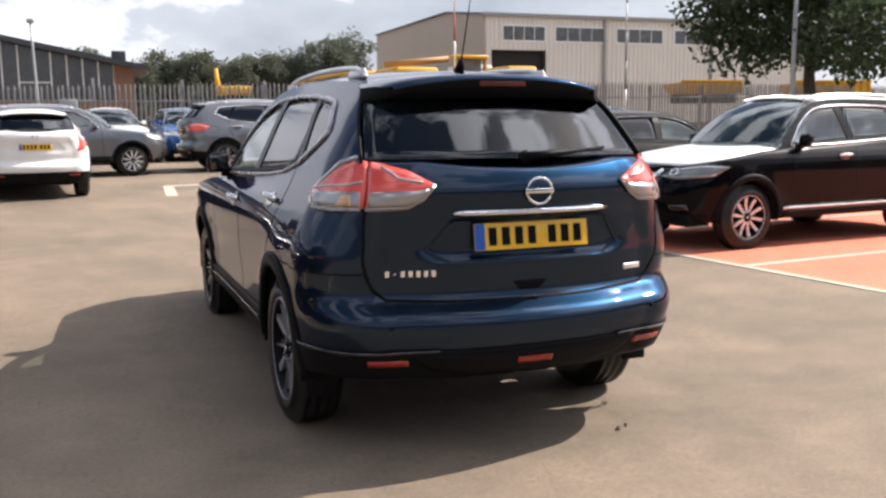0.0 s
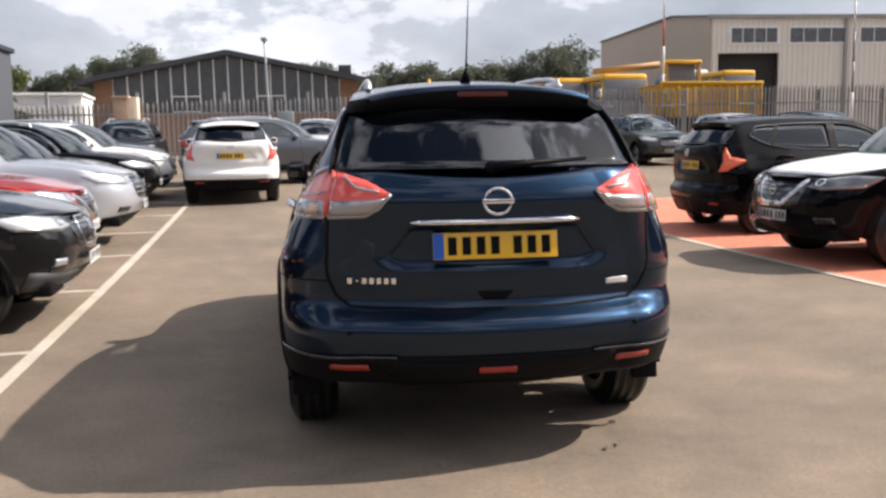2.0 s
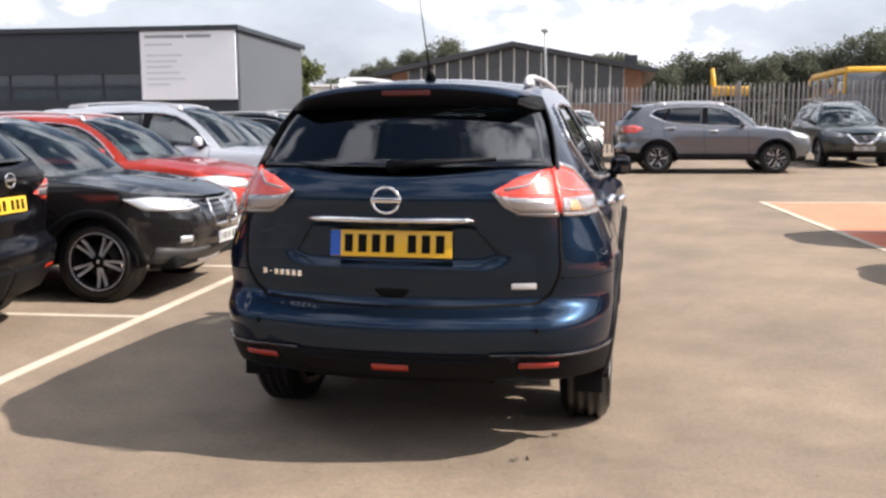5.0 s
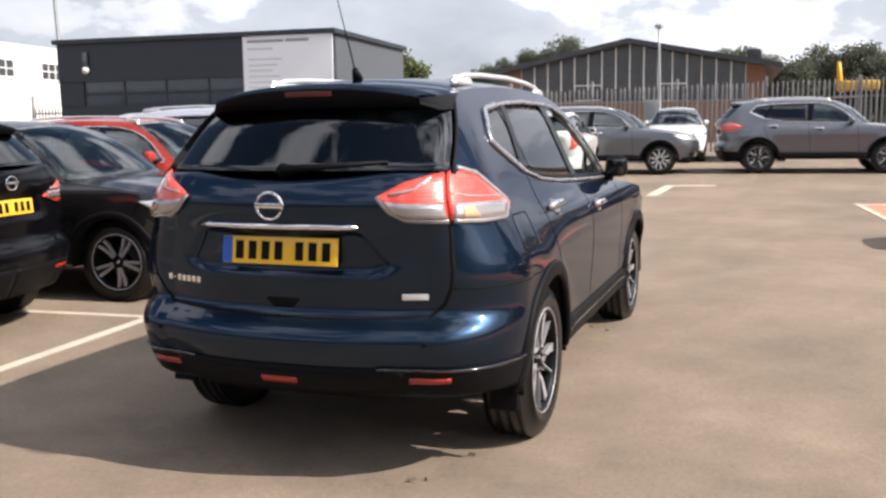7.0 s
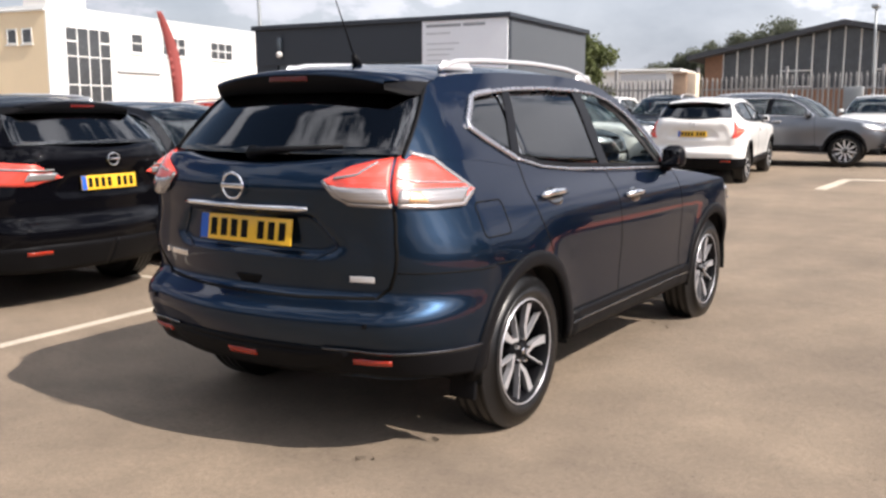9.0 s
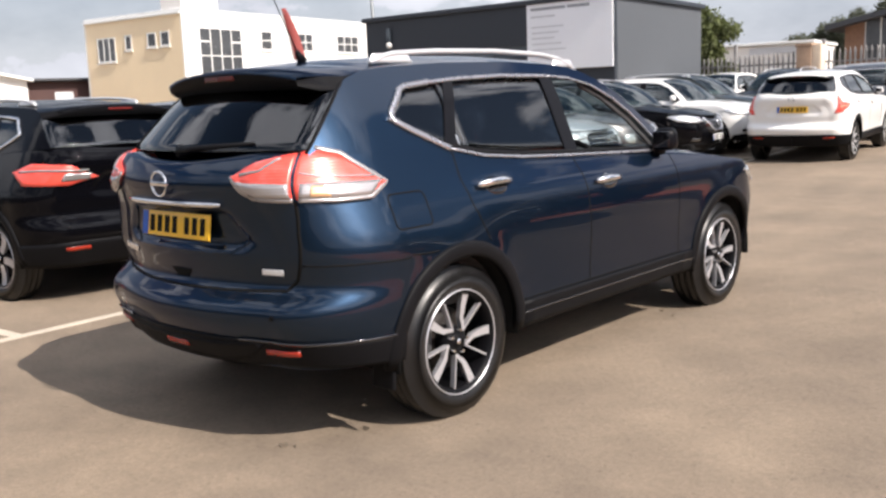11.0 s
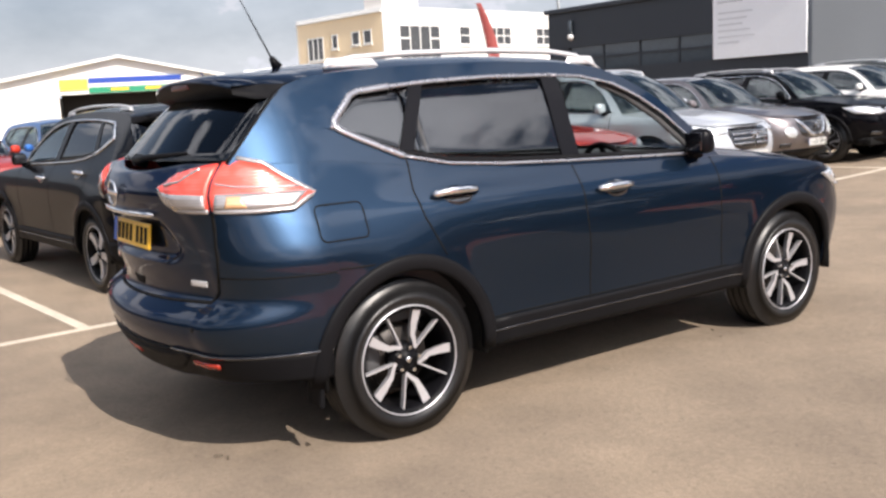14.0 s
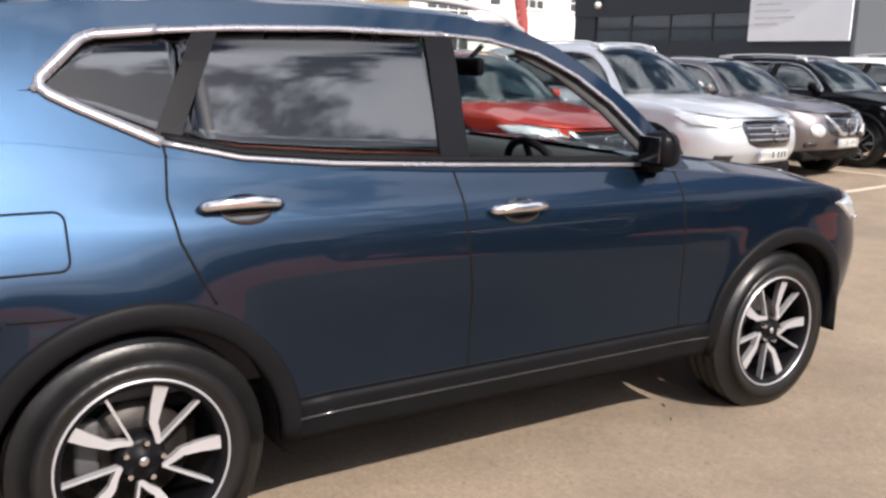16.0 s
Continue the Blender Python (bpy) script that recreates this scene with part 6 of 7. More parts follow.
def add_interior(car, simple=True):
    for s in (1, -1):
        car.ribbon("pillar_lining", side, [(2.44, 1.535), (2.60, 1.46), (2.78, 1.33), (2.98, 1.13)], 0.075, -0.022, M["dash"], s, 20, 0.012)
    seat_m = M["seat"]
    def seat(x, y):
        a = bevel_box((0.50, 0.52, 0.16), (x, y + 0.22, 0.66), 0.05, (0.95, 0.95), None, 3)
        b = bevel_box((0.48, 0.15, 0.62), (x, y - 0.08, 0.98), 0.06, (0.85, 0.8), Euler((radians(14), 0, 0)).to_matrix(), 3)
        c = bevel_box((0.27, 0.09, 0.17), (x, y - 0.18, 1.36), 0.035, (0.9, 0.9), None, 3)
        car.part("seat", merge(a, b, c), seat_m)
    for x in (-0.37, 0.37):
        seat(x, 2.18)
    a = bevel_box((1.25, 0.50, 0.16), (0, 1.42, 0.68), 0.05, (0.97, 0.95), None, 3)
    b = bevel_box((1.22, 0.14, 0.58), (0, 1.10, 0.98), 0.05, (0.92, 0.8), Euler((radians(15), 0, 0)).to_matrix(), 3)
    heads = [bevel_box((0.25, 0.08, 0.15), (x, 1.02, 1.33), 0.03, (0.9, 0.9), None, 3) for x in (-0.38, 0, 0.38)]
    car.part("rear_bench", merge(a, b, *heads), seat_m)
    car.part("cabin_floor", bevel_box((1.46, 2.9, 0.05), (0, 1.85, 0.46), 0.02), M["under"])
    for s in (1, -1):
        car.part("door_lining", bevel_box((0.04, 2.2, 0.60), (s * 0.765, 1.95, 0.80), 0.015), M["dash"])
    car.part("dashboard", bevel_box((1.40, 0.42, 0.28), (0, 3.02, 0.965), 0.08, (0.97, 0.7), None, 3), M["dash"])
    car.part("boot_lining", bevel_box((1.1, 0.6, 0.10), (0, 0.78, 0.86), 0.03), M["dash"])
    y0, z0 = 2.72, 0.99
    ring = []
    q = Euler((radians(-66), 0, 0)).to_matrix()
    for k in range(25):
        t = 2 * math.pi * k / 24
        ring.append(Vector((0.37, y0, z0)) + q @ Vector((0.185 * math.cos(t), 0.185 * math.sin(t), 0)))
    hub = bevel_box((0.16, 0.13, 0.05), (0.37, y0 + 0.01, z0), 0.02, (1, 1), q, 2)
    arms = [tube([Vector((0.37, y0, z0)), ring[i]], 0.016, 6) for i in (0, 12, 18)]
    car.part("steering_wheel", merge(tube(ring, 0.017, 8, False), hub, *arms, tube([(0.37, y0, z0), (0.37, 2.95, 0.93)], 0.03)), M["trim"])
    car.part("rear_view_mirror", merge(bevel_box((0.25, 0.035, 0.075), (0.02, 2.58, 1.445), 0.015), tube([(0.0, 2.60, 1.46), (0.0, 2.68, 1.535)], 0.012)), M["trim"])
    ys, fs = np.linspace(0.75, 2.44, 10), np.linspace(-0.97, 0.97, 11)
    o = [[top(y, f) - Vector((0, 0, 0.025)) for f in fs] for y in ys]
    car.part("headlining", shell(o, [[p - Vector((0, 0, 0.012)) for p in r] for r in o]), M["liner"])


def roof_rails(car, mat, sgn):
    pts = []
    for y in np.linspace(0.86, 2.52, 22):
        p = top(y, 0.87)
        u = (y - 0.86) / 1.66
        lift = 0.032 * min(1, u / 0.07, (1 - u) / 0.10) + 0.010
        pts.append(Vector((p.x * sgn, y, p.z + lift)))
    v1 = tube(pts, [0.012] + [0.0145] * 20 + [0.010], 8)
    feet = []
    for y, ln in ((1.0, 0.30), (2.40, 0.22)):
        p = top(y, 0.87)
        feet.append(bevel_box((0.034, ln, 0.048), (p.x * sgn, y, p.z + 0.020), 0.015, (0.6, 0.75)))
    car.part("roof_rail", merge(v1, *feet), mat, None, "satin silver roof rail")


def rear_lamp(car, pts_low, pts_up, mat, sgn, off=0.010, label=""):
    def conv(p):
        k, v, z = p
        return (at_x(v, z) if k == "x" else at_y(v, z), z)
    return car.patch("tail_lamp", low, [conv(p) for p in pts_low], [conv(p) for p in pts_up], off, mat, sgn, 24, 7, 0.03, None, label, 0.006)


def badge(car, y, z, r=0.066, face=-1, parent=None):
    """A plain round chrome emblem: a ring and a bar."""
    ring = [(r * math.cos(t), y, z + r * 0.92 * math.sin(t)) for t in np.linspace(0, 2 * math.pi, 29)]
    e = car.part("emblem", merge(tube(ring, r * 0.105, 8, False), bevel_box((r * 2.25, 0.012, r * 0.34), (0, y, z), 0.004)), M["chrome"], parent, "round chrome emblem")
    return e


def front_end(car, lamp, grille="v", lamp_mat="lens_white"):
    for s in (1, -1):
        lo = [(at_fx(x, z) if k == "x" else at_y(x, z), z) for k, x, z in (("x", 0.42, 0.80), ("x", 0.60, 0.77), ("y", 4.18, 0.80), ("y", 3.98, 0.90))]
        up = [(at_fx(x, z) if k == "x" else at_y(x, z), z) for k, x, z in (("x", 0.42, 0.80), ("x", 0.56, 0.88), ("y", 4.22, 0.915), ("y", 3.98, 0.90))]
        if lamp == "round":
            lo, up = [], []
            for t in np.linspace(math.pi, 0, 12):
                lo.append((at_fx(0.56 - 0.10 * math.cos(math.pi - t), 0.66), 0.66 - 0.085 * math.sin(t)))
                up.append((at_fx(0.56 - 0.10 * math.cos(math.pi - t), 0.66), 0.66 + 0.085 * math.sin(t)))
        hl = car.patch("headlamp", low, lo, up, 0.008, M[lamp_mat], s, 22, 6, 0.03, None, "clear glass headlamp", 0.006)
        if lamp != "round":
            car.ribbon("running_light", low, [(at_fx(0.46, 0.79), 0.795), (at_fx(0.60, 0.785), 0.785), (at_y(4.16, 0.81), 0.815)], 0.012, 0.020, M["lens_clear"], s, 16, 0.01, hl)
            bl = [(at_fx(0.56 + 0.04 * math.cos(t), 0.84), 0.84 + 0.03 * math.sin(t)) for t in np.linspace(0, 2 * math.pi, 15)]
            car.ribbon("bulb_ring", low, bl, 0.014, 0.019, M["chrome"], s, 24, 0.01, hl, "", True)
        f2 = [(at_fx(x, z), z) for x, z in ((0.54, 0.44), (0.70, 0.44))]
        f3 = [(at_fx(x, z), z) for x, z in ((0.54, 0.50), (0.70, 0.50))]
        car.patch("fog_lamp", low, f2, f3, 0.008, M["gloss_black"], s, 10, 4, 0.02)
    lo = [(at_fx(x, 0.60), z) for x, z in ((0.0, 0.58), (0.25, 0.58), (0.36, 0.62), (0.42, 0.78))]
    up = [(at_fx(x, 0.86), z) for x, z in ((0.0, 0.86), (0.2, 0.86), (0.38, 0.85), (0.42, 0.80))]
    for s in (1, -1):
        car.patch("grille", low, lo, up, 0.006, M["gloss_black"], s, 16, 6, 0.02)
        if grille == "v":
            car.ribbon("grille_trim", low, [(at_fx(x, z), z) for x, z in ((0.40, 0.86), (0.30, 0.75), (0.17, 0.62), (0.0, 0.615))], 0.05, 0.014, M["chrome"], s, 26, 0.02)
        elif grille == "slats":
            for z in (0.66, 0.72, 0.78):
                car.ribbon("grille_slat", low, [(at_fx(0.02, z), z), (at_fx(0.36, z), z)], 0.014, 0.014, M["chrome"], s, 12, 0.01)
        elif grille == "kidney":
            loop = [(at_fx(x, z), z) for x, z in ((0.03, 0.62), (0.03, 0.85), (0.26, 0.85), (0.29, 0.74), (0.25, 0.62), (0.03, 0.62))]
            car.ribbon("grille_trim", low, loop, 0.022, 0.014, M["chrome"], s, 40, 0.012)
        car.patch("lower_bumper", low, [(at_fx(0.0, 0.3), 0.275), (at_fx(0.6, 0.3), 0.275), (3.35, 0.28)], [(at_fx(0.0, 0.42), 0.40), (at_fx(0.6, 0.42), 0.40), (3.35, 0.38)], 0.010, M["trim"], s, 20, 5, 0.03)
    for s in (1, -1):
        for z in (0.64, 0.69, 0.74, 0.79, 0.83):
            w_ = 0.34 if z > 0.7 else 0.26
            car.ribbon("grille_bar", low, [(at_fx(0.0, z), z), (at_fx(w_, z), z)], 0.008, 0.010, M["trim"], s, 8, 0.006)
    badge(car, 4.632 if grille != "kidney" else 4.60, 0.76, 0.055 if grille != "kidney" else 0.03, 1)
    plate(car, M, 4.652, 0.50, 0, False, -4, 7, None, 1)


def build_car(name, label, m, paint, dims, glass_side="glass_car", lamp="beam", grille="v", rails="satin", wheels="blade", face="silver", tail="wrap", chrome=True, group="parked cars", clad="trim", rim=0.235, mirror_paint=None, lamp_mat="lens_white", tail_mat="lens_orange"):
    root = thing(name, m, label, "car", group)
    car = Car(root, **dims)
    p = M[paint]
    build_body(car, p)
    build_cabin(car, p)
    add_under(car)
    add_wheels(car, M, wheels, rim, face)
    for s in (1, -1):
        add_cladding(car, M[clad], s)
        add_mirror(car, M[mirror_paint or paint], s)
        for y, z in ((2.23, 0.975), (1.26, 1.035)):
            add_handle(car, y, z, s, M["chrome"] if chrome else p)
        add_seams(car, s, p)
        add_window_trim(car, M["chrome"] if chrome else M["gloss_black"], s, 0.022)
        pane(car, "window_front", 2.02, 3.0, M["glass_car"], s)
        pane(car, "window_rear", 0.78, 2.02, M[glass_side], s)
        if rails:
            roof_rails(car, M[rails], s)
        if tail == "wrap":
            rear_lamp(car, [("x", 0.40, 1.0), ("x", 0.62, 0.94), ("y", 0.45, 0.95), ("y", 0.62, 1.05)], [("x", 0.40, 1.0), ("x", 0.60, 1.10), ("y", 0.42, 1.12), ("y", 0.62, 1.05)], M["lens_red"], s, 0.010, "red wrap-around tail lamp")
            car.patch("lamp_insert", low, [(at_x(0.46, 1.0), 0.985), (at_x(0.66, 1.0), 0.975)], [(at_x(0.46, 1.0), 1.035), (at_x(0.66, 1.0), 1.04)], 0.018, M["lens_clear"], s, 12, 4, 0.012)
            car.ribbon("light_guide", low, [(at_x(0.50, 1.0), 1.06), (at_y(0.34, 1.04), 1.062), (at_y(0.52, 1.05), 1.052)], 0.016, 0.022, M["lens_clear"], s, 16, 0.008)
        elif tail == "boomerang":
            # an upright arm and an arm along the side, which meet at the corner
            tl = rear_lamp(car, [("y", 0.25, 0.87), ("y", 0.36, 0.92), ("y", 0.58, 0.995)], [("y", 0.25, 1.06), ("y", 0.36, 1.055), ("y", 0.58, 1.015)], M[tail_mat], s, 0.012, "orange-red boomerang tail lamp")
            car.patch("lamp_arm", low, [(at_x(0.66, 0.9), 0.86), (at_y(0.24, 1.0), 0.99), (at_y(0.31, 1.19), 1.19)], [(at_y(0.30, 0.9), 0.88), (at_y(0.36, 1.0), 1.00), (at_y(0.325, 1.19), 1.19)], 0.014, M[tail_mat], s, 16, 5, 0.02, tl)
            car.ribbon("light_guide", low, [(at_y(0.26, 0.97), 0.97), (at_y(0.40, 0.985), 0.985), (at_y(0.52, 1.0), 1.0)], 0.014, 0.024, M["lens_amber"], s, 14, 0.008, tl)
        car.patch("rear_reflector", low, [(at_x(0.53, 0.44), 0.43), (at_x(0.70, 0.44), 0.43)], [(at_x(0.53, 0.44), 0.458), (at_x(0.70, 0.44), 0.458)], 0.012, M["lens_red_dark"], s, 8, 3, 0.02)
        car.patch("rear_bumper_trim", low, [(0.0, 0.285), (1.0, 0.285), (2.0, 0.30)], [(0.0, 0.50), (1.0, 0.50), (2.0, 0.48)], 0.009, M["trim"], s, 26, 7, 0.03)
    top_glass(car, "rear_window", 0.31, 0.62, M[glass_side if glass_side == "glass_dark" else "glass_car"])
    top_glass(car, "windscreen", 2.46, 3.15, M["glass_car"])
    add_interior(car)
    spoiler(car, p)
    front_end(car, lamp, grille, lamp_mat)
    plate(car, M, 0.088, 0.943, 0, True, -6, 7)
    badge(car, 0.022, 1.125, 0.055)
    return root, car


def spoiler(car, paint, parent=None):
    """A roof spoiler: painted above, black below, tapering from the roof's corners to its lip."""
    rows_ = [(0.92, 0.008, 0.530, 0.010), (0.72, 0.010, 0.548, 0.008), (0.60, 0.008, 0.570, 0.030), (0.48, 0.002, 0.530, 0.018), (0.365, -0.014, 0.484, 0.004)]
    o = []
    fs = np.linspace(-1, 1, 23)
    for y, dz, w, drop in rows_:
        o.append([Vector((f * w, y + 0.05 * abs(f) ** 3 * (1 if y < 0.6 else 0.2), top(0.72, f).z + dz - 0.02 * (0.72 - y) - drop * abs(f) ** 6)) for f in fs])
    brow = [Vector((p.x, p.y + 0.001, p.z - 0.012)) for p in o[-1]]
    lip = [Vector((p.x, p.y + 0.006, p.z - 0.035)) for p in o[-1]]
    und2 = [top(0.55, f) + Vector((0, 0.006, 0)) for f in fs]
    und = [a.lerp(b, 0.55) - Vector((0, 0, 0.012)) for a, b in zip(lip, und2)]
    m = len(fs)
    sp = car.part("spoiler", ([p for r in o + [brow] for p in r], quads(6, m)), paint, parent)
    vs, fc = [p for r in (brow, lip, und, und2) for p in r], quads(4, m)
    for k in (0, m - 1):
        b = len(vs)
        vs += [o[2][k], o[3][k]]
        end = 3 * m + k
        fc += [(b, b + 1, end), (b + 1, k, end), (k, m + k, end), (m + k, 2 * m + k, end)]
    car.part("spoiler_face", (vs, fc), M["trim"], sp, "black underside of the spoiler")
    z = o[-1][11].z
    car.part("brake_light", bevel_box((0.22, 0.012, 0.024), (0, 0.372, z - 0.030), 0.004), M["lens_unlit"], sp, "high-level red brake light")
    return sp


# ---------------------------------------------------------------- the dark blue car in the middle
FAMILY_SUV = dict(length=4.64, half=0.905, height=1.68, belt=1.10, wheel=0.345, rear=0.967, base=2.71)
root = thing("parked_suv", pose(0, 0, 0), "dark teal-blue family SUV with its driver's window open", "car")
car = Car(root, **FAMILY_SUV)
blue = M["blue"]
build_body(car, blue, 76)
build_cabin(car, blue)
add_under(car)
add_wheels(car, M, "blade", 0.243, "silver", 0.772)
for s in (1, -1):
    add_cladding(car, M["trim"], s)
    add_mirror(car, M["pillar_black"], s)
    for y, z in ((2.23, 0.975), (1.27, 1.035)):
        add_handle(car, y, z, s, M["chrome"])
    add_seams(car, s, blue)
    add_window_trim(car, M["trim_chrome"], s, 0.021)
    pane(car, "window_quarter", 0.78, 1.17, M["glass_dark"], s, "dark privacy glass quarter window")
    if s < 0:
        pane(car, "window_front_door", 2.06, 3.0, M["glass_clear"], s, "clear glass passenger window")
    pane(car, "window_rear_door", 1.17, 2.06, M["glass_dark"], s, "dark privacy glass door window")
    roof_rails(car, M["satin"], s)
    # tail lamps in two pieces, split at the edge of the tailgate
    inner_low = [("x", 0.425, 1.160), ("x", 0.475, 1.108), ("x", 0.533, 1.080), ("x", 0.675, 1.068)]
    inner_up = [("x", 0.425, 1.160), ("x", 0.52, 1.212), ("x", 0.60, 1.238), ("x", 0.632, 1.245)]
    il = rear_lamp(car, inner_low, inner_up, M["lens_red"], s, 0.012, "red and clear tail lamp on the tailgate")
    outer_low = [("x", 0.684, 1.068), ("y", 0.35, 1.058), ("y", 0.50, 1.058), ("y", 0.60, 1.108)]
    outer_up = [("x", 0.640, 1.245), ("y", 0.34, 1.262), ("y", 0.43, 1.235), ("y", 0.60, 1.108)]
    ol = rear_lamp(car, outer_low, outer_up, M["lens_red"], s, 0.012, "red and clear wrap-around tail lamp")
    cv = lambda L_: [((at_x(v, z) if k == "x" else at_y(v, z)), z) for k, v, z in L_]
    car.patch("clear_lens", low, cv([("x", 0.478, 1.110), ("x", 0.535, 1.084), ("x", 0.668, 1.073)]), cv([("x", 0.448, 1.142), ("x", 0.535, 1.135), ("x", 0.655, 1.128)]), 0.0185, M["lens_clear"], s, 16, 4, 0.014, il)
    car.patch("clear_lens", low, cv([("x", 0.690, 1.072), ("y", 0.36, 1.063), ("y", 0.50, 1.063)]), cv([("x", 0.683, 1.128), ("y", 0.34, 1.125), ("y", 0.575, 1.118)]), 0.0185, M["lens_clear"], s, 18, 4, 0.014, ol)
    car.patch("amber_lens", low, cv([("x", 0.715, 1.074), ("y", 0.33, 1.068)]), cv([("x", 0.710, 1.116), ("y", 0.31, 1.114)]), 0.0205, M["lens_amber"], s, 10, 4, 0.012, ol)
    car.ribbon("light_guide", low, cv([("x", 0.47, 1.165), ("x", 0.555, 1.178), ("x", 0.60, 1.225)]), 0.010, 0.0205, M["lens_clear"], s, 16, 0.006, il)
    car.ribbon("light_guide", low, cv([("x", 0.668, 1.165), ("y", 0.30, 1.150), ("y", 0.54, 1.135)]), 0.008, 0.0205, M["lens_clear"], s, 16, 0.006, ol)
    car.ribbon("lamp_rim", low, cv([("x", 0.425, 1.160), ("x", 0.475, 1.106), ("x", 0.533, 1.078), ("x", 0.675, 1.066)]), 0.018, 0.016, M["lens_clear"], s, 24, 0.008, il)
    car.ribbon("lamp_rim", low, cv([("x", 0.690, 1.066), ("y", 0.35, 1.055), ("y", 0.50, 1.056), ("y", 0.60, 1.108), ("y", 0.43, 1.237), ("y", 0.34, 1.262)]), 0.018, 0.016, M["lens_clear"], s, 40, 0.008, ol)
    # tailgate gap
    car.ribbon("tailgate_gap", low, cv([("x", 0.682, 1.06), ("x", 0.690, 0.92), ("x", 0.685, 0.80), ("x", 0.655, 0.735), ("x", 0.60, 0.690), ("x", 0.30, 0.680), ("x", 0.0, 0.678)]), 0.015, 0.0015, M["black_flat"], s, 60, 0.004)
    car.ribbon("bumper_gap", low, cv([("x", 0.695, 0.80), ("y", 0.40, 0.795), ("y", 0.63, 0.790)]), 0.006, 0.0012, M["black_flat"], s, 20, 0.003)
    # dark lower bumper with its body-colour lip above
    car.patch("rear_reflector", low, cv([("x", 0.550, 0.432), ("x", 0.70, 0.436)]), cv([("x", 0.550, 0.454), ("x", 0.70, 0.455)]), 0.016, M["lens_red_dark"], s, 10, 3, 0.02, None, "dark red bumper reflector")
    car.patch("parking_sensor", low, cv([("x", 0.60, 0.585), ("x", 0.618, 0.585)]), cv([("x", 0.60, 0.603), ("x", 0.618, 0.603)]), 0.003, M["trim"], s, 5, 5, 0.006)
both = lambda line: [(-a, z) for a, z in line[::-1]] + line[1:]
car.patch("bumper_trim", all_round, both([(0.0, 0.365), (0.7, 0.362), (1.0, 0.380), (at_y(0.585, 0.36), 0.36)]), both([(0.0, 0.492), (0.7, 0.488), (1.0, 0.484), (at_y(0.585, 0.48), 0.474)]), 0.009, M["trim"], 1, 61, 9, 0.03)
for s in (1, -1):
    car.ribbon("bumper_crease", low, [(at_x(0.42, 0.49), 0.492), (1.0, 0.489), (at_y(0.585, 0.48), 0.479)], 0.010, 0.012, M["gloss_black"], s, 40, 0.01)
car.patch("tow_cover", all_round, both([(0.0, 0.372), (0.55, 0.372), (0.80, 0.41), (0.92, 0.470)]), both([(0.0, 0.47), (0.55, 0.47), (0.76, 0.478), (0.88, 0.490)]), 0.014, M["trim"], 1, 37, 5, 0.02)
car.ribbon("recess_edge", all_round, both([(0.0, 0.838), (at_x(0.345, 0.86), 0.838), (at_x(0.445, 0.9), 0.888), (at_x(0.36, 1.0), 1.01)]), 0.010, 0.004, M["blue"], 1, 61, 0.008)
car.patch("pull_recess", all_round, both([(0.0, 0.712), (at_x(0.045, 0.72), 0.712), (at_x(0.075, 0.74), 0.745)]), both([(0.0, 0.752), (at_x(0.045, 0.74), 0.752), (at_x(0.075, 0.74), 0.750)]), 0.002, M["black_flat"], 1, 17, 4, 0.006)
car.patch("fog_reflector", all_round, both([(0.0, 0.422), (0.08, 0.422), (0.14, 0.422)]), both([(0.0, 0.446), (0.08, 0.446), (0.14, 0.446)]), 0.020, M["lens_red_dark"], 1, 17, 3, 0.02)
top_glass(car, "rear_window", 0.315, 0.62, M["glass_rear"], "dark tinted rear window", 0.99)
for s in (1, -1):
    ys = np.linspace(0.30, 0.64, 10)
    o = [[top(y, s * f) + Vector((0, -0.004, 0.004)) for f in (0.984, 0.992, 1.0)] for y in ys]
    i = [[p + Vector((0, 0.01, -0.012)) for p in r] for r in o]
    car.part("glass_edge_trim", shell(o, i), M["trim"])
top_glass(car, "windscreen", 2.46, 3.15, M["glass_clear"], "clear windscreen")
add_interior(car)
spoiler(car, blue)
front_end(car, "beam", "v")
pts = [Vector((x, low(abs(at_x(abs(x), 1.045)), 1.045).y - 0.012, 1.045)) for x in np.linspace(-0.352, 0.352, 17)]
car.part("tailgate_bar", tube(pts, [0.007] + [0.012] * 15 + [0.007], 8), M["chrome"], None, "chrome strip across the tailgate")
plate(car, M, 0.088, 0.943, 0, True, -8, 7)
badge(car, 0.022, 1.128, 0.057)
# mudflaps behind the rear wheels
for s in (1, -1):
    car.part("mudflap", bevel_box((0.13, 0.022, 0.18), (s * 0.80, 0.545, 0.315), 0.008, (0.96, 1.0), Euler((radians(-6), 0, 0)).to_matrix()), M["trim"], None, "black rubber mudflap")
# model badges as plain chrome bars
for i in range(7):
    x = -0.60 + i * 0.030
    car.part("badge_bar", bevel_box((0.019 if i != 1 else 0.010, 0.006, 0.026 if i != 1 else 0.007), (x, low(at_x(abs(x), 0.80), 0.80).y - 0.004, 0.80), 0.002), M["chrome"], None, "", False)
car.part("badge_strip", bevel_box((0.105, 0.006, 0.024), (0.545, low(at_x(0.545, 0.765), 0.765).y - 0.004, 0.765), 0.002, (1, 1), Euler((0, 0, 0.28)).to_matrix()), M["satin"])
# rear wiper
wp = [Vector((0.00, 0.135, 1.262)), Vector((0.12, 0.140, 1.272)), Vector((0.42, 0.225, 1.292))]
car.part("rear_wiper", merge(tube(wp, [0.020, 0.015, 0.006], 8), tube([wp[0] + Vector((0, 0.05, -0.01)), wp[0]], 0.03, 10)), M["trim"], None, "black rear wiper")
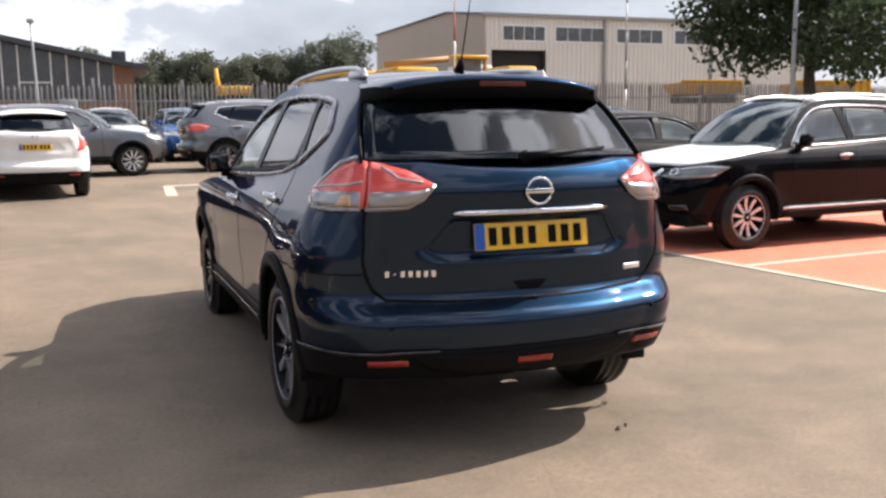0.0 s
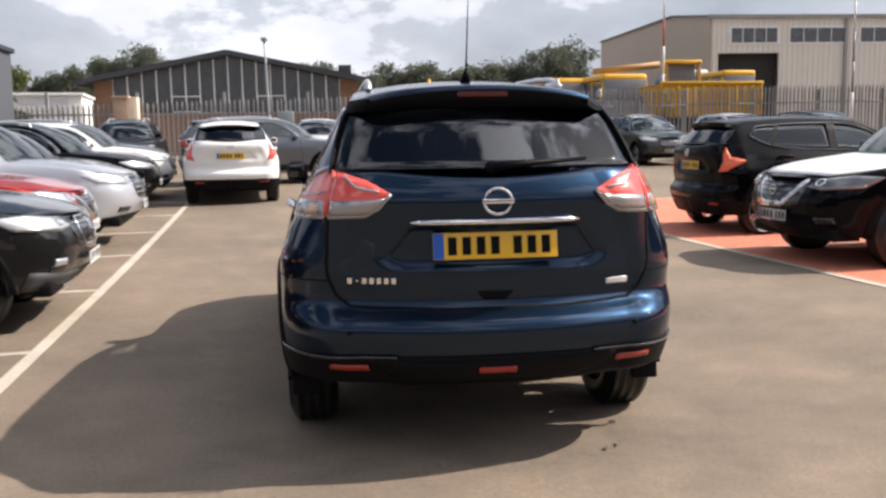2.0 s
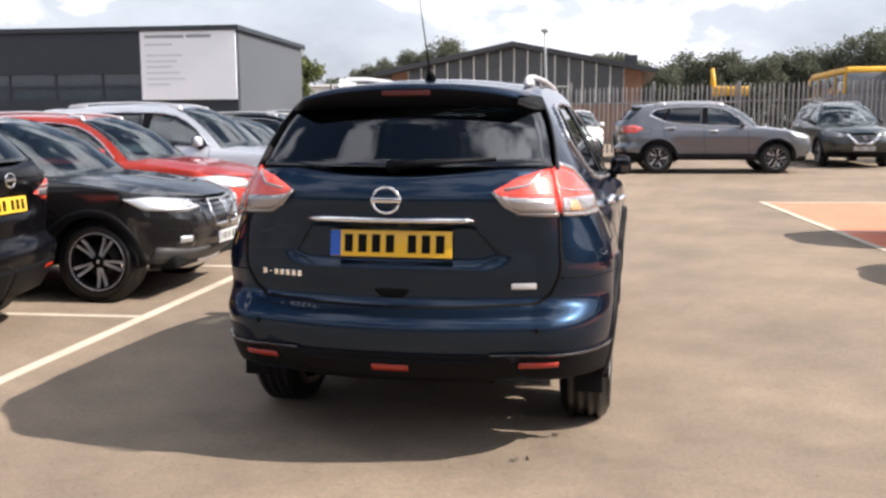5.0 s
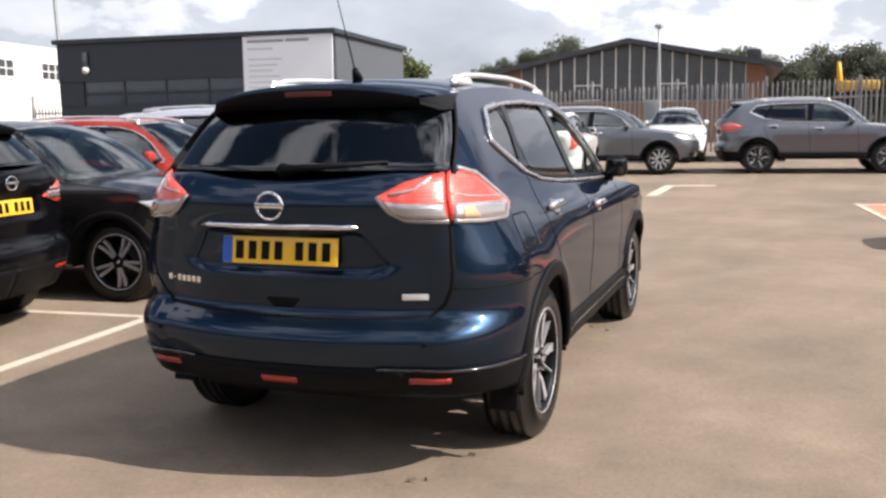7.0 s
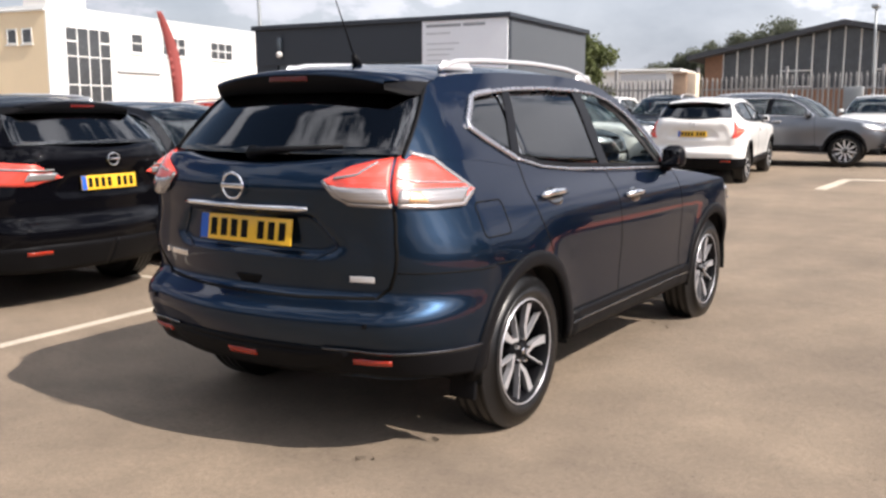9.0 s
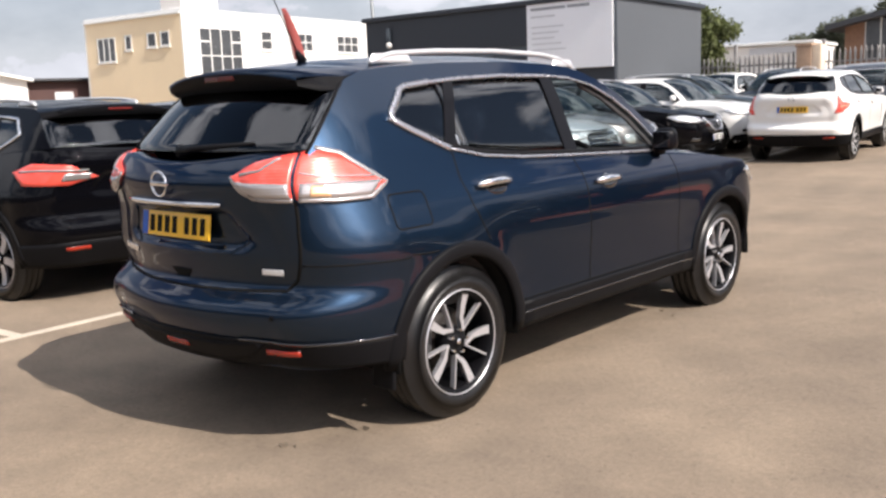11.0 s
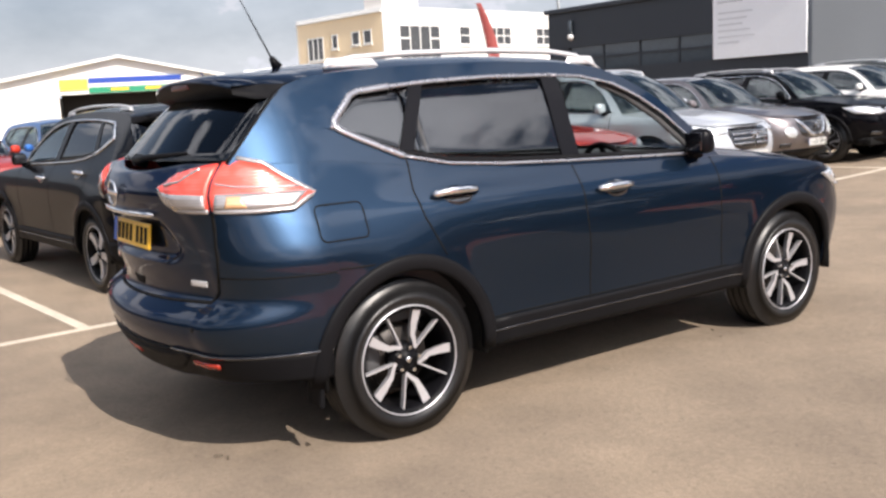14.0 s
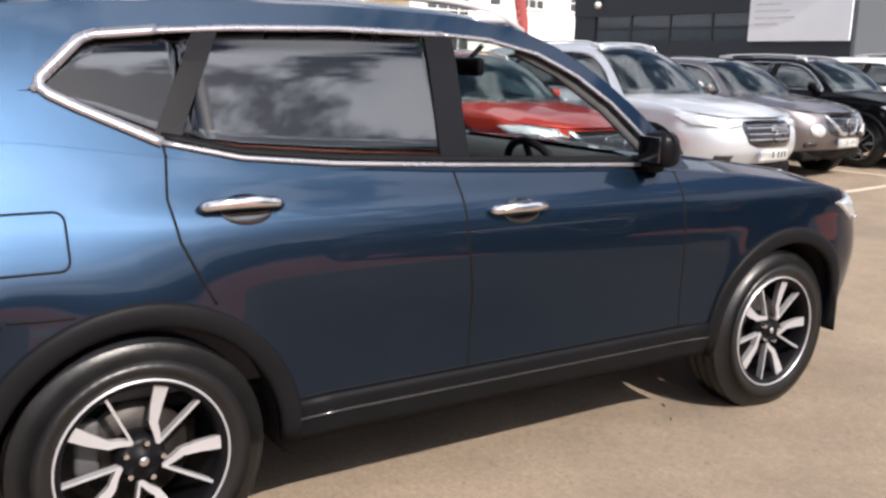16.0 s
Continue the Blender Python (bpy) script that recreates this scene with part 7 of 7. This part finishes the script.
# whip antenna
ab = top(0.86, 0.0)
car.part("antenna", merge(tube([ab, ab + Vector((0, -0.03, 0.05))], [0.028, 0.012], 10), tube([ab + Vector((0, -0.025, 0.04)), ab + Vector((-0.01, -0.18, 0.36))], [0.0045, 0.002], 6)), M["trim"], None, "thin black whip antenna")

# ---------------------------------------------------------------- the other cars
CROSSOVER = dict(length=4.38, half=0.903, height=1.57, belt=1.06, wheel=0.335, rear=0.85, base=2.65)
SMALL_CROSSOVER = dict(length=4.14, half=0.883, height=1.55, belt=1.06, wheel=0.335, rear=0.80, base=2.53)
HATCHBACK = dict(length=4.10, half=0.848, height=1.52, belt=1.04, wheel=0.30, rear=0.72, base=2.60)
COMPACT_SUV = dict(length=4.45, half=0.899, height=1.54, belt=1.03, wheel=0.335, rear=0.88, base=2.76)
LARGE_SUV = dict(length=4.67, half=0.94, height=1.71, belt=1.12, wheel=0.355, rear=1.02, base=2.70)


def nose_in(nx, ny, length, rz):
    """The pose of a car whose nose is at (nx, ny) and that faces rz."""
    d = Vector((-math.sin(radians(rz)), math.cos(radians(rz))))
    o = Vector((nx, ny)) - d * length
    return on_yard(o.x, o.y, rz, length)


def on_yard(x, y, rz, length):
    d = Vector((-math.sin(radians(rz)), math.cos(radians(rz))))
    z0, z1 = gz(y), gz(y + d.y * length)
    return pose(x, y, z0) @ pose(0, 0, 0, 0, 0, rz) @ pose(0, 0, 0, math.degrees(math.atan2(z1 - z0, length)), 0, 0)


E_, W_ = -85.0, 95.0
build_car("black_crossover", "glossy black crossover parked tail-out in a bay", on_yard(-3.05, 1.79, W_, 4.38), "black", CROSSOVER, "glass_dark", wheels="wide", chrome=True)
_, kidney_car = build_car("black_estate_suv", "black compact SUV with a chrome kidney grille", nose_in(-2.55, 3.98, 4.45, E_), "black_brown", COMPACT_SUV, "glass_dark", "beam", "kidney", None, "twin", chrome=False)
for s in (1, -1):
    fx = lambda L_: [(at_fx(x, z), z) for x, z in L_]
    kidney_car.patch("bumper_lip", low, fx([(0.0, 0.235), (0.30, 0.235), (0.52, 0.26)]), fx([(0.0, 0.30), (0.28, 0.30), (0.46, 0.285)]), 0.020, M["satin"], s, 16, 4, 0.03, None, "silver lower bumper lip")
    kidney_car.patch("grey_bumper", low, fx([(0.0, 0.31), (0.45, 0.31), (0.80, 0.33)]), fx([(0.0, 0.42), (0.45, 0.42), (0.80, 0.47)]), 0.013, M["grey_plastic"], s, 16, 4, 0.03, None, "grey plastic bumper")
    kidney_car.patch("fog_glass", low, fx([(0.58, 0.50), (0.68, 0.50)]), fx([(0.58, 0.555), (0.68, 0.555)]), 0.014, M["lens_white"], s, 8, 4, 0.02)
build_car("red_crossover", "red crossover with silver roof rails in a bay", nose_in(-3.12, 6.40, 4.38, E_), "red", CROSSOVER, "glass_dark")
build_car("silver_suv", "large silver-white SUV parked nose-out", nose_in(-3.05, 8.75, 4.67, E_), "silver_paint", LARGE_SUV, "glass_dark", "beam", "slats")
build_car("mauve_small_crossover", "mauve-grey small crossover with round lamps", nose_in(-3.75, 11.15, 4.14, E_), "mauve", SMALL_CROSSOVER, "glass_dark", "round", "v", None)
build_car("dark_crossover", "black crossover parked nose-out beside the mauve one", nose_in(-3.65, 13.4, 4.38, E_), "black", CROSSOVER, "glass_dark")
build_car("white_crossover", "white crossover in the bay row", nose_in(-3.75, 15.7, 4.14, E_), "white", SMALL_CROSSOVER, "glass_dark", "beam", "v", None)
build_car("dark_saloon", "dark grey crossover at the end of the row", nose_in(-4.2, 18.0, 4.38, E_), "dark_grey", CROSSOVER, "glass_dark")
build_car("white_small_crossover", "white small crossover with its tail to the yard", on_yard(-2.42, 13.55, 5, 4.14), "white", SMALL_CROSSOVER, "glass_dark", "beam", "v", None, "multi", "satin", tail="boomerang", chrome=False, tail_mat="lens_red")
build_car("grey_crossover", "metallic grey crossover parked along the fence row", on_yard(-4.2, 18.9, E_, 4.38), "grey", CROSSOVER, "glass_car", "beam", "v", "satin", "multi", "satin")
build_car("grey_suv", "metallic grey family SUV parked across the bays", on_yard(0.45, 19.6, E_, 4.64), "grey", FAMILY_SUV, "glass_dark")
build_car("dark_grey_suv", "dark grey family SUV facing the yard by the fence", nose_in(6.55, 21.0, 4.64, 184), "dark_grey", FAMILY_SUV, "glass_car", lamp_mat="lens_smoke")
build_car("dark_hatchback", "dark hatchback facing the yard by the fence", nose_in(9.3, 22.0, 4.10, 184), "dark_grey", HATCHBACK, "glass_car", "beam", "slats", None)
build_car("white_hatchback", "white hatchback facing the yard behind the grey cars", nose_in(-0.75, 22.4, 4.10, 184), "white", HATCHBACK, "glass_car", "beam", "v", None)
build_car("blue_small_car", "blue small car behind the grey family SUV", nose_in(1.35, 22.9, 4.10, 184), "car_blue", HATCHBACK, "glass_car", "beam", "v", None)
build_car("dark_suv", "dark SUV facing the yard by the brick pillar", nose_in(-6.0, 20.6, 4.38, 184), "black", CROSSOVER, "glass_car")
build_car("white_van_car", "white small car by the brick pillar", nose_in(-8.6, 22.4, 4.14, 184), "white", SMALL_CROSSOVER, "glass_car", "beam", "v", None)
_, film_car = build_car("black_suv", "glossy black family SUV on the orange bays", nose_in(3.92, 5.42, 4.64, W_), "black", FAMILY_SUV, "glass_car", wheels="multi", face="satin", lamp_mat="lens_smoke")
ys, fs = np.linspace(3.16, 4.36, 12), np.linspace(-0.93, 0.93, 15)
o = []
for y in ys:
    z = np.interp(y, YB, ZB)
    e = low(at_y(y, z), z)
    r_ = []
    for f in fs:
        k = 1 - abs(f) ** 2.5
        hump = 0.012 * math.exp(-((abs(f) - 0.62) / 0.13) ** 2)
        r_.append(Vector((e.x * f * 0.985, min(y + 0.10 * k * max(0, (y - 3.9) / 0.55), 4.56), z + (0.055 * k + hump) * min(1, (4.47 - y) / 0.42) + 0.004)))
    o.append(r_)
for s in (1, -1):
    film_car.ribbon("sill_strip", lambda y, z: low(at_y(y, z), z), [(1.46, 0.425), (3.2, 0.425)], 0.022, 0.018, M["chrome"], s, 16, 0.01)
film_car.part("bonnet_film", shell(o, [[p - Vector((0, 0, 0.004)) for p in r] for r in o]), M["film"], None, "white protective film on the bonnet")
o = [[top(y, f) + Vector((0, 0, 0.006)) for f in np.linspace(-0.99, 0.99, 15)] for y in np.linspace(0.66, 2.42, 12)]
film_car.part("roof_film", shell(o, [[p - Vector((0, 0, 0.004)) for p in r] for r in o]), M["film"], None, "white protective film on the roof")
build_car("dark_small_hatchback", "dark hatchback with tall tail lamps on the orange bays", on_yard(4.12, 8.25, E_, 4.10), "black", HATCHBACK, "glass_dark", "beam", "slats", None, "twin", tail="boomerang", chrome=False)
build_car("silver_hatchback", "silver hatchback in the far row by the fence", nose_in(12.4, 22.0, 4.10, 184), "silver_paint", HATCHBACK, "glass_car", "beam", "slats", None)
build_car("black_hatchback", "black hatchback in the far row by the fence", nose_in(15.2, 21.8, 4.38, 184), "black", CROSSOVER, "glass_car", "beam", "v", None)
build_car("blue_hatchback", "mid-blue small car parked behind the black crossover", nose_in(-9.6, 2.75, 4.10, E_), "car_blue", HATCHBACK, "glass_car", "beam", "v", None)
build_car("red_hatchback", "red small SUV parked beyond the black crossover", nose_in(-8.6, 0.72, 4.14, E_), "red", SMALL_CROSSOVER, "glass_dark", "beam", "v", None)
